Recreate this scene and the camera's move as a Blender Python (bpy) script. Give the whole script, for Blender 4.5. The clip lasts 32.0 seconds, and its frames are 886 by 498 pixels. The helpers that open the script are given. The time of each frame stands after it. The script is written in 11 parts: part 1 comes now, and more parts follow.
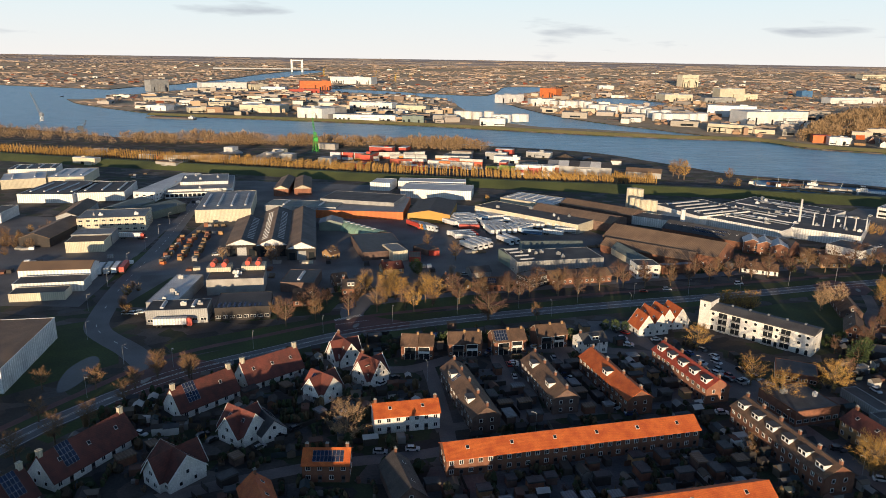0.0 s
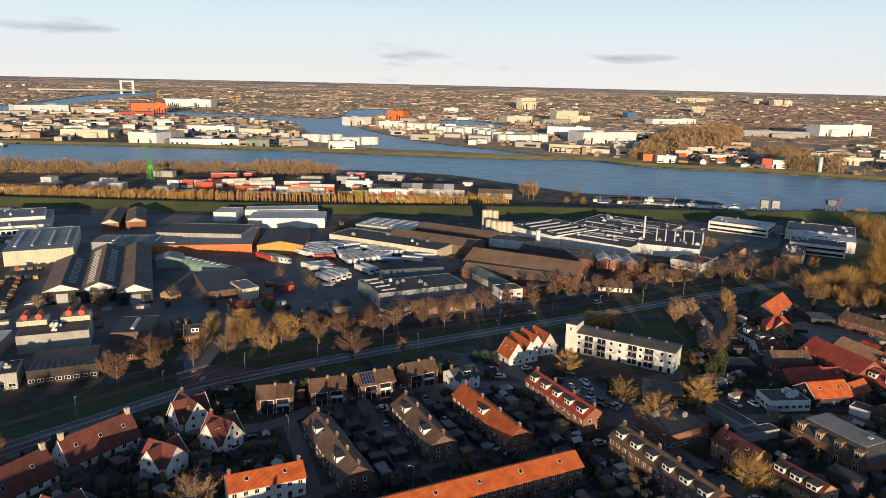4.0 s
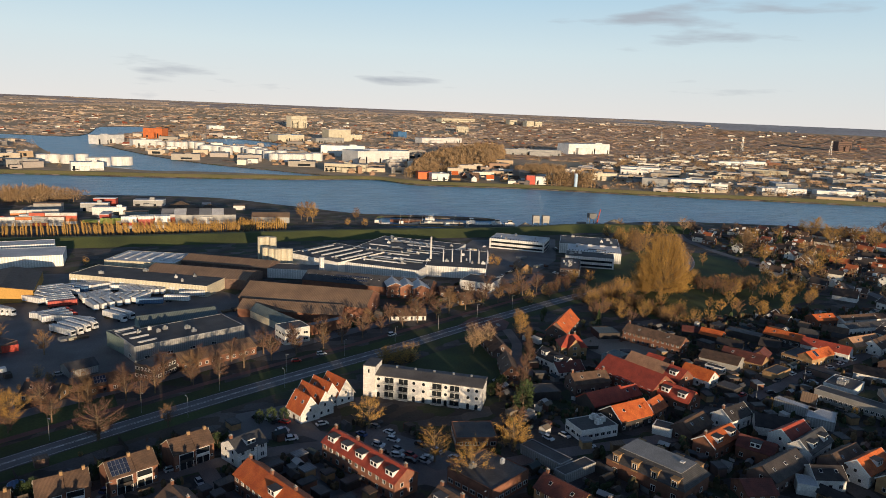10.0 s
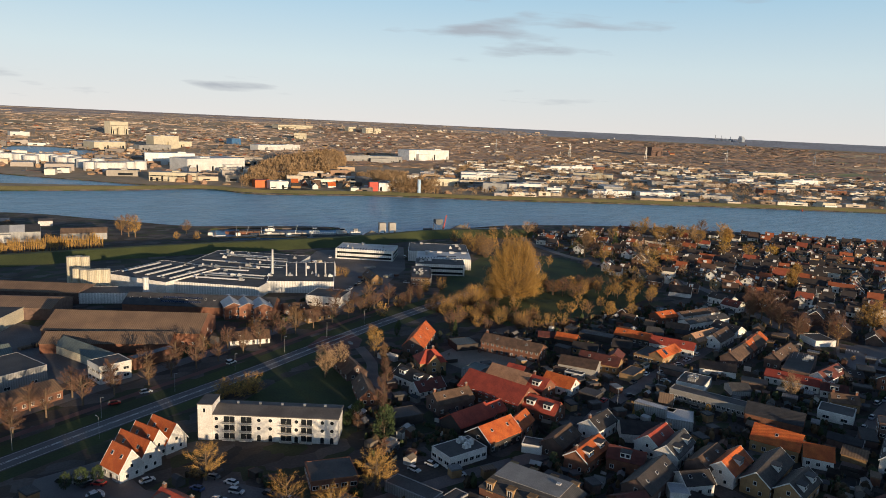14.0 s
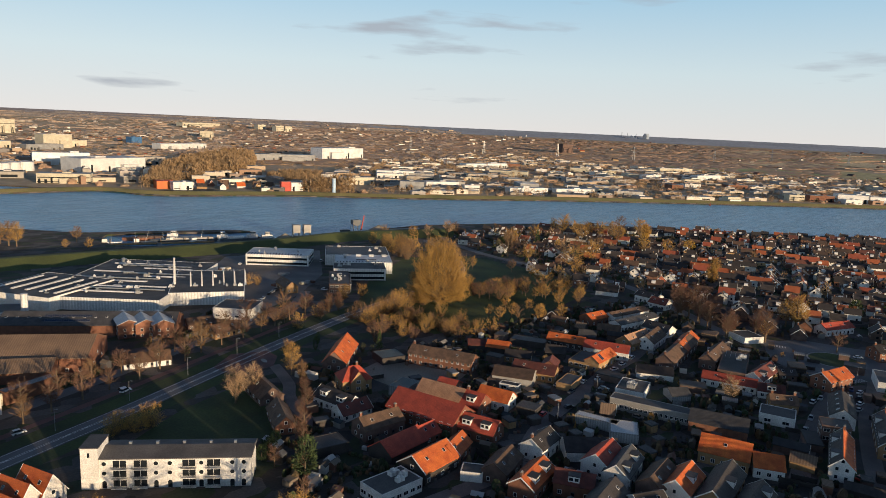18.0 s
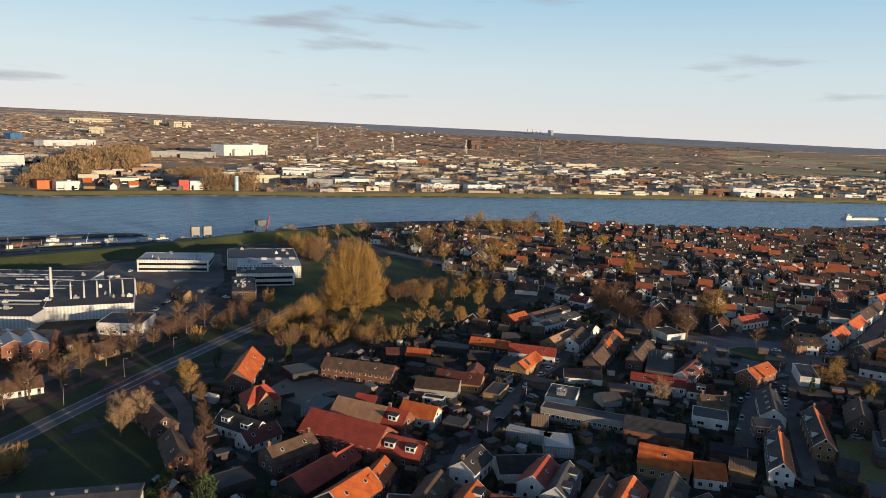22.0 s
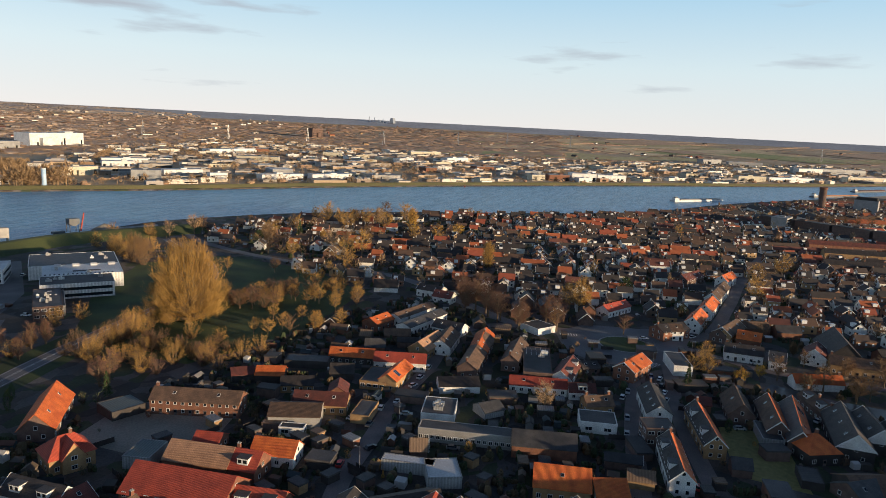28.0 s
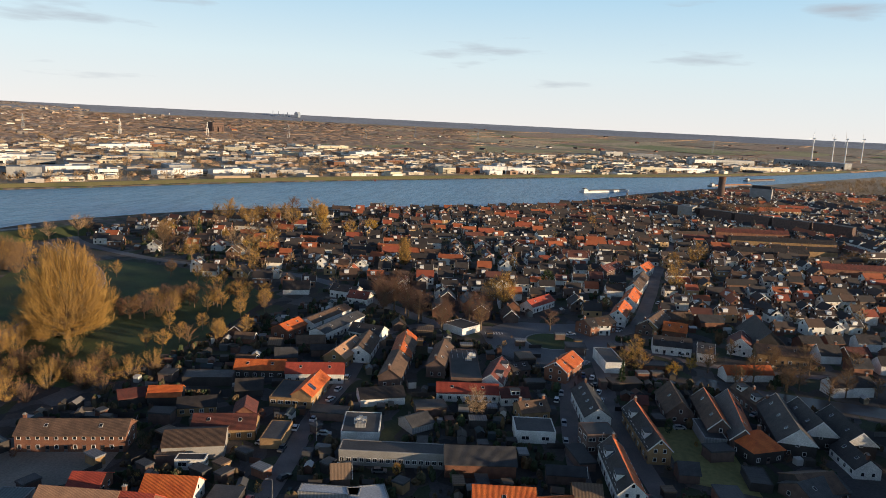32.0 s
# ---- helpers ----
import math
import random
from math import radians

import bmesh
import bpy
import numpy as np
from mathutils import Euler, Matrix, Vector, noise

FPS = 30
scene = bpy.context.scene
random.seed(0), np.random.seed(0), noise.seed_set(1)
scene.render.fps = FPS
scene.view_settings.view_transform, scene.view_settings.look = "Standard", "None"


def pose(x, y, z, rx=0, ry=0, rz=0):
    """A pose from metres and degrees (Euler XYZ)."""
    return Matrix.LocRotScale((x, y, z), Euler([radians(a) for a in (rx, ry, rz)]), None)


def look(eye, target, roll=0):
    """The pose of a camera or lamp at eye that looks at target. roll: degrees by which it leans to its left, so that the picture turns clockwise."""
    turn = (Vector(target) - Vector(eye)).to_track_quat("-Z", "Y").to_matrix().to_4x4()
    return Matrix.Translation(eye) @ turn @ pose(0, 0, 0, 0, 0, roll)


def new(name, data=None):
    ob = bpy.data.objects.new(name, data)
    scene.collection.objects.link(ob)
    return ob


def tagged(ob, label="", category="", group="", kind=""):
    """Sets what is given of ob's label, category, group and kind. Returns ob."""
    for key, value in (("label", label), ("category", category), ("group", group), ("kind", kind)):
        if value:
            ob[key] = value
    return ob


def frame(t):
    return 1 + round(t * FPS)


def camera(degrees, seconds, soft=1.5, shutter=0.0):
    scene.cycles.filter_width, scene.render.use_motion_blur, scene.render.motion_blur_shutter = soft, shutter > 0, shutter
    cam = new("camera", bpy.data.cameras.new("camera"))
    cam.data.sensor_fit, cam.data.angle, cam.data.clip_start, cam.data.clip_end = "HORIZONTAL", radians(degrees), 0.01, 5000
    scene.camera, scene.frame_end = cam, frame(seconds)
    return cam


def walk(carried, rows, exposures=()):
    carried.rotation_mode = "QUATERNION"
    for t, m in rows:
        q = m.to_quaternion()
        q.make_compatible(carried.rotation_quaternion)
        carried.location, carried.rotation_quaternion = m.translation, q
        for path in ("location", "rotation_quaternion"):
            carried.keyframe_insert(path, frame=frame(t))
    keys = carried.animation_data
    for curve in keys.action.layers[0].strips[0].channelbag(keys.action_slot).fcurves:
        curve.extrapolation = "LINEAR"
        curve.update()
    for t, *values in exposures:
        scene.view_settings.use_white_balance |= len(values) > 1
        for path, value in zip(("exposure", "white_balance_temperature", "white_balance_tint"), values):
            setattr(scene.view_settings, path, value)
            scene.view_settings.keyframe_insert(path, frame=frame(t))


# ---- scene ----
cam = camera(64.95, 32.0, 0.6)
# seconds, eye x y z, yaw, pitch, roll
ROWS = [
    (0.0, -0.00, -0.00, 112.00, 0.000, -15.350, -0.767),
    (0.5, -0.38, 2.32, 111.95, -1.523, -14.954, -0.874),
    (1.0, -0.71, 4.64, 111.92, -3.054, -14.552, -0.956),
    (1.5, -0.98, 7.00, 111.92, -4.609, -14.198, -1.005),
    (2.0, -1.16, 9.43, 111.93, -6.158, -14.019, -1.024),
    (2.5, -1.29, 11.96, 111.91, -7.696, -13.852, -1.050),
    (3.0, -1.35, 14.58, 111.88, -9.238, -13.686, -1.074),
    (3.5, -1.37, 17.27, 111.83, -10.781, -13.542, -1.120),
    (5.5, -0.62, 28.55, 111.35, -17.038, -12.926, -1.273),
    (6.0, -0.02, 31.45, 111.14, -18.576, -12.772, -1.319),
    (6.5, 0.65, 34.39, 110.93, -20.056, -12.612, -1.442),
    (7.0, 1.40, 37.36, 110.73, -21.563, -12.459, -1.590),
    (7.5, 2.17, 40.32, 110.51, -23.088, -12.285, -1.759),
    (8.0, 3.01, 43.26, 110.28, -24.625, -12.123, -1.904),
    (8.5, 3.94, 46.19, 110.05, -26.159, -11.949, -2.008),
    (9.0, 4.95, 49.09, 109.83, -27.705, -11.738, -2.111),
    (9.5, 6.02, 52.00, 109.60, -29.247, -11.549, -2.173),
    (10.0, 7.15, 54.96, 109.41, -30.745, -11.336, -2.184),
    (10.5, 8.35, 57.92, 109.20, -32.220, -11.149, -2.229),
    (11.0, 9.64, 60.82, 108.99, -33.662, -10.982, -2.302),
    (11.5, 11.02, 63.61, 108.72, -35.111, -10.782, -2.397),
    (12.0, 12.47, 66.27, 108.40, -36.870, -10.618, -2.459),
    (12.5, 13.99, 68.87, 108.02, -38.733, -10.441, -2.504),
    (13.0, 15.60, 71.44, 107.57, -40.593, -10.305, -2.501),
    (13.5, 17.26, 73.98, 107.10, -42.218, -10.276, -2.486),
    (14.0, 18.96, 76.51, 106.64, -43.799, -10.229, -2.500),
    (14.5, 20.64, 79.07, 106.21, -44.507, -10.206, -2.534),
    (16.5, 27.84, 89.29, 105.39, -48.035, -10.127, -2.506),
    (17.0, 29.99, 91.73, 105.23, -48.966, -10.112, -2.504),
    (17.5, 32.21, 94.13, 105.11, -49.906, -10.096, -2.482),
    (18.0, 34.47, 96.44, 105.02, -50.849, -10.087, -2.467),
    (18.5, 36.69, 98.66, 104.90, -51.774, -10.090, -2.404),
    (19.0, 38.82, 100.81, 104.75, -52.708, -10.079, -2.354),
    (19.5, 40.89, 102.85, 104.52, -53.650, -10.080, -2.332),
    (20.0, 42.93, 104.84, 104.26, -54.412, -10.082, -2.460),
    (20.5, 44.94, 106.89, 104.02, -54.428, -10.076, -2.459),
    (21.0, 47.04, 108.82, 103.74, -55.532, -10.053, -2.519),
    (21.5, 49.25, 110.73, 103.42, -57.091, -10.039, -2.562),
    (22.0, 51.51, 112.68, 103.05, -58.362, -10.030, -2.578),
    (22.5, 53.82, 114.66, 102.65, -59.533, -10.028, -2.591),
    (23.0, 56.19, 116.64, 102.27, -60.783, -10.063, -2.634),
    (23.5, 58.63, 118.61, 101.95, -62.065, -10.102, -2.646),
    (24.0, 61.08, 120.58, 101.68, -63.314, -10.141, -2.658),
    (24.5, 63.51, 122.51, 101.44, -64.625, -10.174, -2.674),
    (25.0, 65.90, 124.39, 101.23, -65.922, -10.211, -2.717),
    (25.5, 68.27, 126.23, 101.03, -67.235, -10.233, -2.727),
    (27.5, 78.21, 132.64, 100.30, -70.634, -10.343, -2.709),
    (28.0, 80.72, 134.03, 99.98, -71.211, -10.357, -2.753),
    (28.5, 83.26, 135.38, 99.62, -71.827, -10.385, -2.742),
    (29.0, 85.84, 136.68, 99.22, -72.752, -10.374, -2.778),
    (29.5, 88.44, 137.98, 98.82, -73.755, -10.389, -2.808),
    (30.0, 91.07, 139.26, 98.35, -74.772, -10.392, -2.822),
    (30.5, 93.75, 140.48, 97.85, -75.780, -10.407, -2.785),
    (31.0, 96.51, 141.64, 97.38, -76.785, -10.417, -2.746),
    (31.5, 99.31, 142.78, 96.94, -77.785, -10.437, -2.723),
    (32.0, 102.10, 143.88, 96.50, -78.766, -10.450, -2.670),
]
walk(cam, [(t, pose(x, y, z, 90 + pitch, roll, yaw)) for t, x, y, z, yaw, pitch, roll in ROWS], exposures=((0.0, 0.16), (4.0, 0.1), (9, -0.05), (20, -0.05), (25.0, 0.05), (32.0, 0.15)))
# ---- end of path ----
# ---- light ----
TO_SUN = Vector((-0.16, -0.987, math.tan(radians(5.3)))).normalized()
sun = new("sun", bpy.data.lights.new("sun", "SUN"))
sun.data.energy, sun.data.angle, sun.data.color = 6.2, radians(0.5), (1.0, 0.75, 0.48)
sun.matrix_world = look((0, 0, 500), Vector((0, 0, 500)) - TO_SUN)
world = bpy.data.worlds.new("sky")
scene.world = world
world.use_nodes = True
wn, wl = world.node_tree.nodes, world.node_tree.links
wn.clear()
sky = wn.new("ShaderNodeTexSky")
sky.sky_type, sky.sun_disc = "NISHITA", False
sky.sun_elevation = math.asin(TO_SUN.z)
sky.sun_rotation = math.atan2(TO_SUN.x, TO_SUN.y)
sky.air_density, sky.dust_density, sky.ozone_density = 1.0, 0.7, 5.0
# haze that pales the sky towards the horizon, and thin broken cloud
co = wn.new("ShaderNodeTexCoord")
sep = wn.new("ShaderNodeSeparateXYZ")
wl.new(co.outputs["Generated"], sep.inputs["Vector"])
hz = wn.new("ShaderNodeMapRange")
hz.inputs["From Min"].default_value, hz.inputs["From Max"].default_value = 0.2, 0.665
hz.inputs["To Min"].default_value, hz.inputs["To Max"].default_value = 1.0, 0.0
band = wn.new("ShaderNodeValToRGB")
band.color_ramp.elements[0].position, band.color_ramp.elements[1].position = 0.0, 0.2
band.color_ramp.elements[0].color, band.color_ramp.elements[1].color = (0.925, 0.90, 0.87, 1), (0.40, 0.69, 0.92, 1)
mid = band.color_ramp.elements.new(0.08)
mid.color = (0.76, 0.895, 0.94, 1)
high = band.color_ramp.elements.new(0.5)
high.color = (0.45, 0.61, 1.0, 1)
lift = wn.new("ShaderNodeVectorMath")
lift.operation = "SCALE"
pale = wn.new("ShaderNodeMix")
pale.data_type = "RGBA"
east = wn.new("ShaderNodeMapRange")
east.inputs["From Min"].default_value, east.inputs["From Max"].default_value = 0.55, 1.0
east.inputs["To Min"].default_value, east.inputs["To Max"].default_value = 11.2, 10.6
wl.new(sep.outputs["X"], east.inputs["Value"]), wl.new(east.outputs["Result"], lift.inputs["Scale"])
wl.new(sep.outputs["Z"], band.inputs["Fac"]), wl.new(band.outputs["Color"], lift.inputs[0]), wl.new(lift.outputs["Vector"], pale.inputs["B"])
mp = wn.new("ShaderNodeMapping")
mp.inputs["Scale"].default_value = (1.3, 1.3, 9.0)
mp.inputs["Location"].default_value = (0.35, 0.1, 0.0)
nz = wn.new("ShaderNodeTexNoise")
nz.inputs["Scale"].default_value, nz.inputs["Detail"].default_value, nz.inputs["Roughness"].default_value = 2.6, 7.0, 0.5
rp = wn.new("ShaderNodeValToRGB")
rp.color_ramp.elements[0].position, rp.color_ramp.elements[1].position = 0.605, 0.70
mx = wn.new("ShaderNodeMix")
mx.data_type = "RGBA"
mx.inputs["B"].default_value = (5.0, 5.4, 6.1, 1)
mu = wn.new("ShaderNodeMath")
mu.operation, mu.inputs[1].default_value = "MULTIPLY", 0.8
bg, wo = wn.new("ShaderNodeBackground"), wn.new("ShaderNodeOutputWorld")
bg.inputs["Strength"].default_value = 0.08
wl.new(sep.outputs["Z"], hz.inputs["Value"])
wl.new(hz.outputs["Result"], pale.inputs["Factor"]), wl.new(sky.outputs["Color"], pale.inputs["A"])
wl.new(co.outputs["Generated"], mp.inputs["Vector"]), wl.new(mp.outputs["Vector"], nz.inputs["Vector"])
wl.new(nz.outputs["Fac"], rp.inputs["Fac"]), wl.new(rp.outputs["Color"], mu.inputs[0])
wl.new(mu.outputs["Value"], mx.inputs["Factor"]), wl.new(pale.outputs["Result"], mx.inputs["A"])
wl.new(mx.outputs["Result"], bg.inputs["Color"]), wl.new(bg.outputs["Background"], wo.inputs["Surface"])
scene.view_settings.exposure = 0.0


# ---- materials ----
def mat(name, color, rough=0.8, other=None, scale=0.5, fine=6.0, bump=0.0, bump_scale=10.0, metal=0.0, vary=0.0, ribs=0.0, rib_axis="x", spread=(0.35, 0.65)):
    """A surface of two colours mixed by large stains, with fine grain, relief and, where wanted, ribs; vary: from object to object."""
    m = bpy.data.materials.new(name)
    m.use_nodes = True
    n, k = m.node_tree.nodes, m.node_tree.links
    b = n["Principled BSDF"]
    b.inputs["Roughness"].default_value, b.inputs["Metallic"].default_value = rough, metal
    other = other or tuple(c * 0.6 for c in color)
    tc = n.new("ShaderNodeTexCoord")
    a = n.new("ShaderNodeTexNoise")
    a.inputs["Scale"].default_value, a.inputs["Detail"].default_value = scale, 5.0
    f = n.new("ShaderNodeTexNoise")
    f.inputs["Scale"].default_value, f.inputs["Detail"].default_value = fine, 4.0
    k.new(tc.outputs["Object"], a.inputs["Vector"]), k.new(tc.outputs["Object"], f.inputs["Vector"])
    r = n.new("ShaderNodeValToRGB")
    r.color_ramp.elements[0].position, r.color_ramp.elements[1].position = spread
    r.color_ramp.elements[0].color, r.color_ramp.elements[1].color = (*other, 1), (*color, 1)
    k.new(a.outputs["Fac"], r.inputs["Fac"])
    g = n.new("ShaderNodeMapRange")
    g.inputs["From Min"].default_value, g.inputs["From Max"].default_value = 0.25, 0.75
    g.inputs["To Min"].default_value, g.inputs["To Max"].default_value = 0.72, 1.22
    k.new(f.outputs["Fac"], g.inputs["Value"])
    x = n.new("ShaderNodeVectorMath")
    x.operation = "SCALE"
    k.new(r.outputs["Color"], x.inputs[0]), k.new(g.outputs["Result"], x.inputs["Scale"])
    out = x.outputs["Vector"]
    if vary:
        oi, hs = n.new("ShaderNodeObjectInfo"), n.new("ShaderNodeMapRange")
        hs.inputs["To Min"].default_value, hs.inputs["To Max"].default_value = 1 - vary, 1 + vary
        k.new(oi.outputs["Random"], hs.inputs["Value"])
        y = n.new("ShaderNodeVectorMath")
        y.operation = "SCALE"
        k.new(out, y.inputs[0]), k.new(hs.outputs["Result"], y.inputs["Scale"])
        out = y.outputs["Vector"]
    height = f.outputs["Fac"]
    if ribs:
        w = n.new("ShaderNodeTexWave")
        w.bands_direction = rib_axis.upper()
        w.inputs["Scale"].default_value = 0.314 / ribs
        w.inputs["Distortion"].default_value = 0.4
        k.new(tc.outputs["Object"], w.inputs["Vector"])
        q = n.new("ShaderNodeMapRange")
        q.inputs["To Min"].default_value, q.inputs["To Max"].default_value = 0.78, 1.08
        k.new(w.outputs["Fac"], q.inputs["Value"])
        y = n.new("ShaderNodeVectorMath")
        y.operation = "SCALE"
        k.new(out, y.inputs[0]), k.new(q.outputs["Result"], y.inputs["Scale"])
        out, height = y.outputs["Vector"], w.outputs["Fac"]
        bump = bump or 0.4
    k.new(out, b.inputs["Base Color"])
    if bump:
        u = n.new("ShaderNodeBump")
        u.inputs["Strength"].default_value, u.inputs["Distance"].default_value = bump, 0.08
        k.new(height, u.inputs["Height"]), k.new(u.outputs["Normal"], b.inputs["Normal"])
    return m


ROOF = dict(
    orange=mat("orange_clay_tiles", (0.62, 0.15, 0.032), 0.75, (0.44, 0.085, 0.02), 0.35, 5, vary=0.2, ribs=0.3),
    red=mat("red_clay_tiles", (0.45, 0.075, 0.04), 0.75, (0.30, 0.05, 0.03), 0.3, 5, vary=0.2, ribs=0.3),
    darkred=mat("weathered_red_tiles", (0.18, 0.05, 0.036), 0.8, (0.10, 0.035, 0.028), 0.4, 5, vary=0.25, ribs=0.3),
    brown=mat("brown_tiles", (0.16, 0.095, 0.06), 0.8, (0.09, 0.056, 0.038), 0.4, 5, vary=0.25, ribs=0.3),
    dark=mat("dark_tiles", (0.056, 0.046, 0.042), 0.7, (0.03, 0.026, 0.025), 0.4, 5, vary=0.3, ribs=0.3),
    slate=mat("slate_tiles", (0.07, 0.068, 0.07), 0.65, (0.042, 0.042, 0.044), 0.4, 5, vary=0.25, ribs=0.3),
    tan=mat("faded_tan_tiles", (0.50, 0.28, 0.16), 0.8, (0.36, 0.20, 0.12), 0.3, 5, vary=0.1, ribs=0.3),
    felt=mat("dark_roofing_felt", (0.095, 0.09, 0.09), 0.8, (0.055, 0.052, 0.053), 0.12, 2.5, bump=0.15, vary=0.3),
    grey=mat("grey_roof_sheet", (0.26, 0.265, 0.27), 0.65, (0.18, 0.185, 0.195), 0.08, 2.0, vary=0.15, ribs=0.8),
    pale=mat("pale_roof_membrane", (0.62, 0.62, 0.61), 0.6, (0.45, 0.45, 0.46), 0.08, 2.0, bump=0.1, vary=0.12),
    rust=mat("brown_corrugated_roof", (0.25, 0.165, 0.105), 0.8, (0.17, 0.112, 0.075), 0.1, 3.0, vary=0.1, ribs=0.9),
    green=mat("grey_green_roof", (0.17, 0.21, 0.20), 0.7, (0.11, 0.14, 0.14), 0.1, 3.0, vary=0.1, ribs=0.8),
)
WALL = dict(
    white=mat("white_render", (0.76, 0.74, 0.70), 0.85, (0.60, 0.575, 0.53), 0.25, 3, bump=0.1, vary=0.06),
    brick=mat("red_brown_brick", (0.24, 0.105, 0.06), 0.9, (0.16, 0.07, 0.045), 0.5, 9, bump=0.3, vary=0.2),
    dbrick=mat("dark_brick", (0.155, 0.098, 0.078), 0.9, (0.10, 0.064, 0.052), 0.5, 9, bump=0.3, vary=0.2),
    yellow=mat("yellow_brick", (0.38, 0.235, 0.11), 0.9, (0.27, 0.165, 0.08), 0.5, 9, bump=0.3, vary=0.15),
    cream=mat("cream_cladding", (0.62, 0.56, 0.42), 0.7, (0.50, 0.45, 0.34), 0.12, 2, vary=0.08, ribs=0.9),
    grey=mat("grey_cladding", (0.36, 0.36, 0.35), 0.7, (0.26, 0.26, 0.26), 0.12, 2, vary=0.15, ribs=0.9),
    dark=mat("dark_timber", (0.055, 0.045, 0.04), 0.8, (0.035, 0.03, 0.028), 0.3, 6, vary=0.2, ribs=0.25, rib_axis="z"),
    steel=mat("white_steel_cladding", (0.74, 0.73, 0.70), 0.5, (0.58, 0.575, 0.56), 0.1, 1.5, vary=0.1, ribs=1.6),
    mustard=mat("mustard_cladding", (0.52, 0.29, 0.06), 0.7, (0.44, 0.24, 0.05), 0.12, 2, ribs=0.9),
    orange=mat("orange_cladding", (0.60, 0.17, 0.045), 0.7, (0.50, 0.13, 0.04), 0.12, 2, ribs=0.9),
    green=mat("grey_green_cladding", (0.20, 0.25, 0.22), 0.7, (0.14, 0.18, 0.16), 0.12, 2, ribs=0.9),
    blue=mat("blue_cladding", (0.06, 0.17, 0.34), 0.6, (0.04, 0.12, 0.26), 0.12, 2, ribs=0.9),
    pale_blue=mat("pale_blue_paint", (0.30, 0.46, 0.62), 0.6, (0.42, 0.56, 0.70), 0.12, 2),
    redp=mat("red_painted_steel", (0.50, 0.06, 0.035), 0.6, (0.38, 0.05, 0.03), 0.2, 2, vary=0.2, ribs=0.5),
    concrete=mat("concrete", (0.38, 0.36, 0.335), 0.9, (0.27, 0.26, 0.24), 0.2, 4, bump=0.2, vary=0.15),
)
GLASS = bpy.data.materials.new("window_glass")
GLASS.use_nodes = True
gb = GLASS.node_tree.nodes["Principled BSDF"]
gb.inputs["Base Color"].default_value, gb.inputs["Roughness"].default_value = (0.018, 0.022, 0.026, 1), 0.08
TRIM = mat("white_painted_trim", (0.80, 0.79, 0.76), 0.5, (0.70, 0.69, 0.66), 1.0, 8)
DOOR = mat("painted_door", (0.16, 0.07, 0.045), 0.5, (0.06, 0.09, 0.10), 2.0, 6, vary=0.4)
PANEL = mat("solar_cells", (0.03, 0.045, 0.09), 0.18, (0.02, 0.03, 0.06), 1.5, 4, vary=0.2)
ASPHALT = mat("asphalt", (0.165, 0.163, 0.168), 0.75, (0.115, 0.112, 0.116), 0.06, 3, bump=0.1)
YARD = mat("worn_yard_paving", (0.18, 0.167, 0.163), 0.8, (0.10, 0.094, 0.093), 0.05, 1.5, bump=0.15)
PAVER = mat("concrete_pavers", (0.22, 0.175, 0.16), 0.8, (0.145, 0.118, 0.11), 0.12, 4, bump=0.2)
CYCLE = mat("red_cycle_path", (0.17, 0.085, 0.075), 0.9, (0.12, 0.065, 0.06), 0.15, 4)
GRASS = mat("winter_grass", (0.062, 0.088, 0.021), 0.95, (0.036, 0.05, 0.017), 0.05, 1.2, bump=0.6)
DIKE_GRASS = mat("dike_grass", (0.10, 0.12, 0.032), 0.95, (0.05, 0.066, 0.02), 0.025, 1.0, bump=0.5)
MEADOW = mat("dry_meadow", (0.32, 0.26, 0.09), 0.95, (0.20, 0.19, 0.065), 0.02, 0.6, bump=0.5)
SAND = mat("arena_sand", (0.30, 0.265, 0.215), 0.95, (0.22, 0.20, 0.16), 0.06, 1.5, bump=0.3)
PADDOCK = mat("paddock_grass", (0.075, 0.105, 0.026), 0.95, (0.042, 0.062, 0.02), 0.05, 1.0, bump=0.6)
SOIL = mat("bare_soil", (0.15, 0.10, 0.065), 0.95, (0.09, 0.065, 0.045), 0.05, 1.5, bump=0.5)
MARK = mat("road_paint", (0.80, 0.79, 0.76), 0.8, (0.45, 0.44, 0.42), 1.0, 6)
BARK = mat("bark", (0.20, 0.14, 0.085), 0.95, (0.12, 0.085, 0.055), 1.5, 12, bump=0.5)
METAL = mat("galvanised_steel", (0.42, 0.43, 0.43), 0.45, (0.32, 0.33, 0.33), 1.0, 6, metal=0.6)
BLACK = mat("black_rubber", (0.02, 0.02, 0.02), 0.8, (0.03, 0.03, 0.03), 2, 9)
TWIG = dict(
    gold=mat("golden_twigs", (0.54, 0.325, 0.085), 0.95, (0.38, 0.22, 0.06), 0.15, 2.0, vary=0.18),
    brown=mat("brown_twigs", (0.27, 0.155, 0.07), 0.95, (0.18, 0.103, 0.05), 0.15, 2.0, vary=0.2),
    pink=mat("reddish_twigs", (0.20, 0.105, 0.066), 0.95, (0.135, 0.072, 0.05), 0.15, 2.0, vary=0.18),
    pale=mat("pale_twigs", (0.50, 0.34, 0.19), 0.95, (0.36, 0.23, 0.13), 0.15, 2.0, vary=0.15),
    yellow=mat("yellow_willow_twigs", (0.58, 0.36, 0.05), 0.95, (0.44, 0.25, 0.04), 0.15, 2.0, vary=0.12),
    green=mat("evergreen_needles", (0.055, 0.085, 0.025), 0.9, (0.03, 0.05, 0.018), 0.4, 3.0, vary=0.25),
)


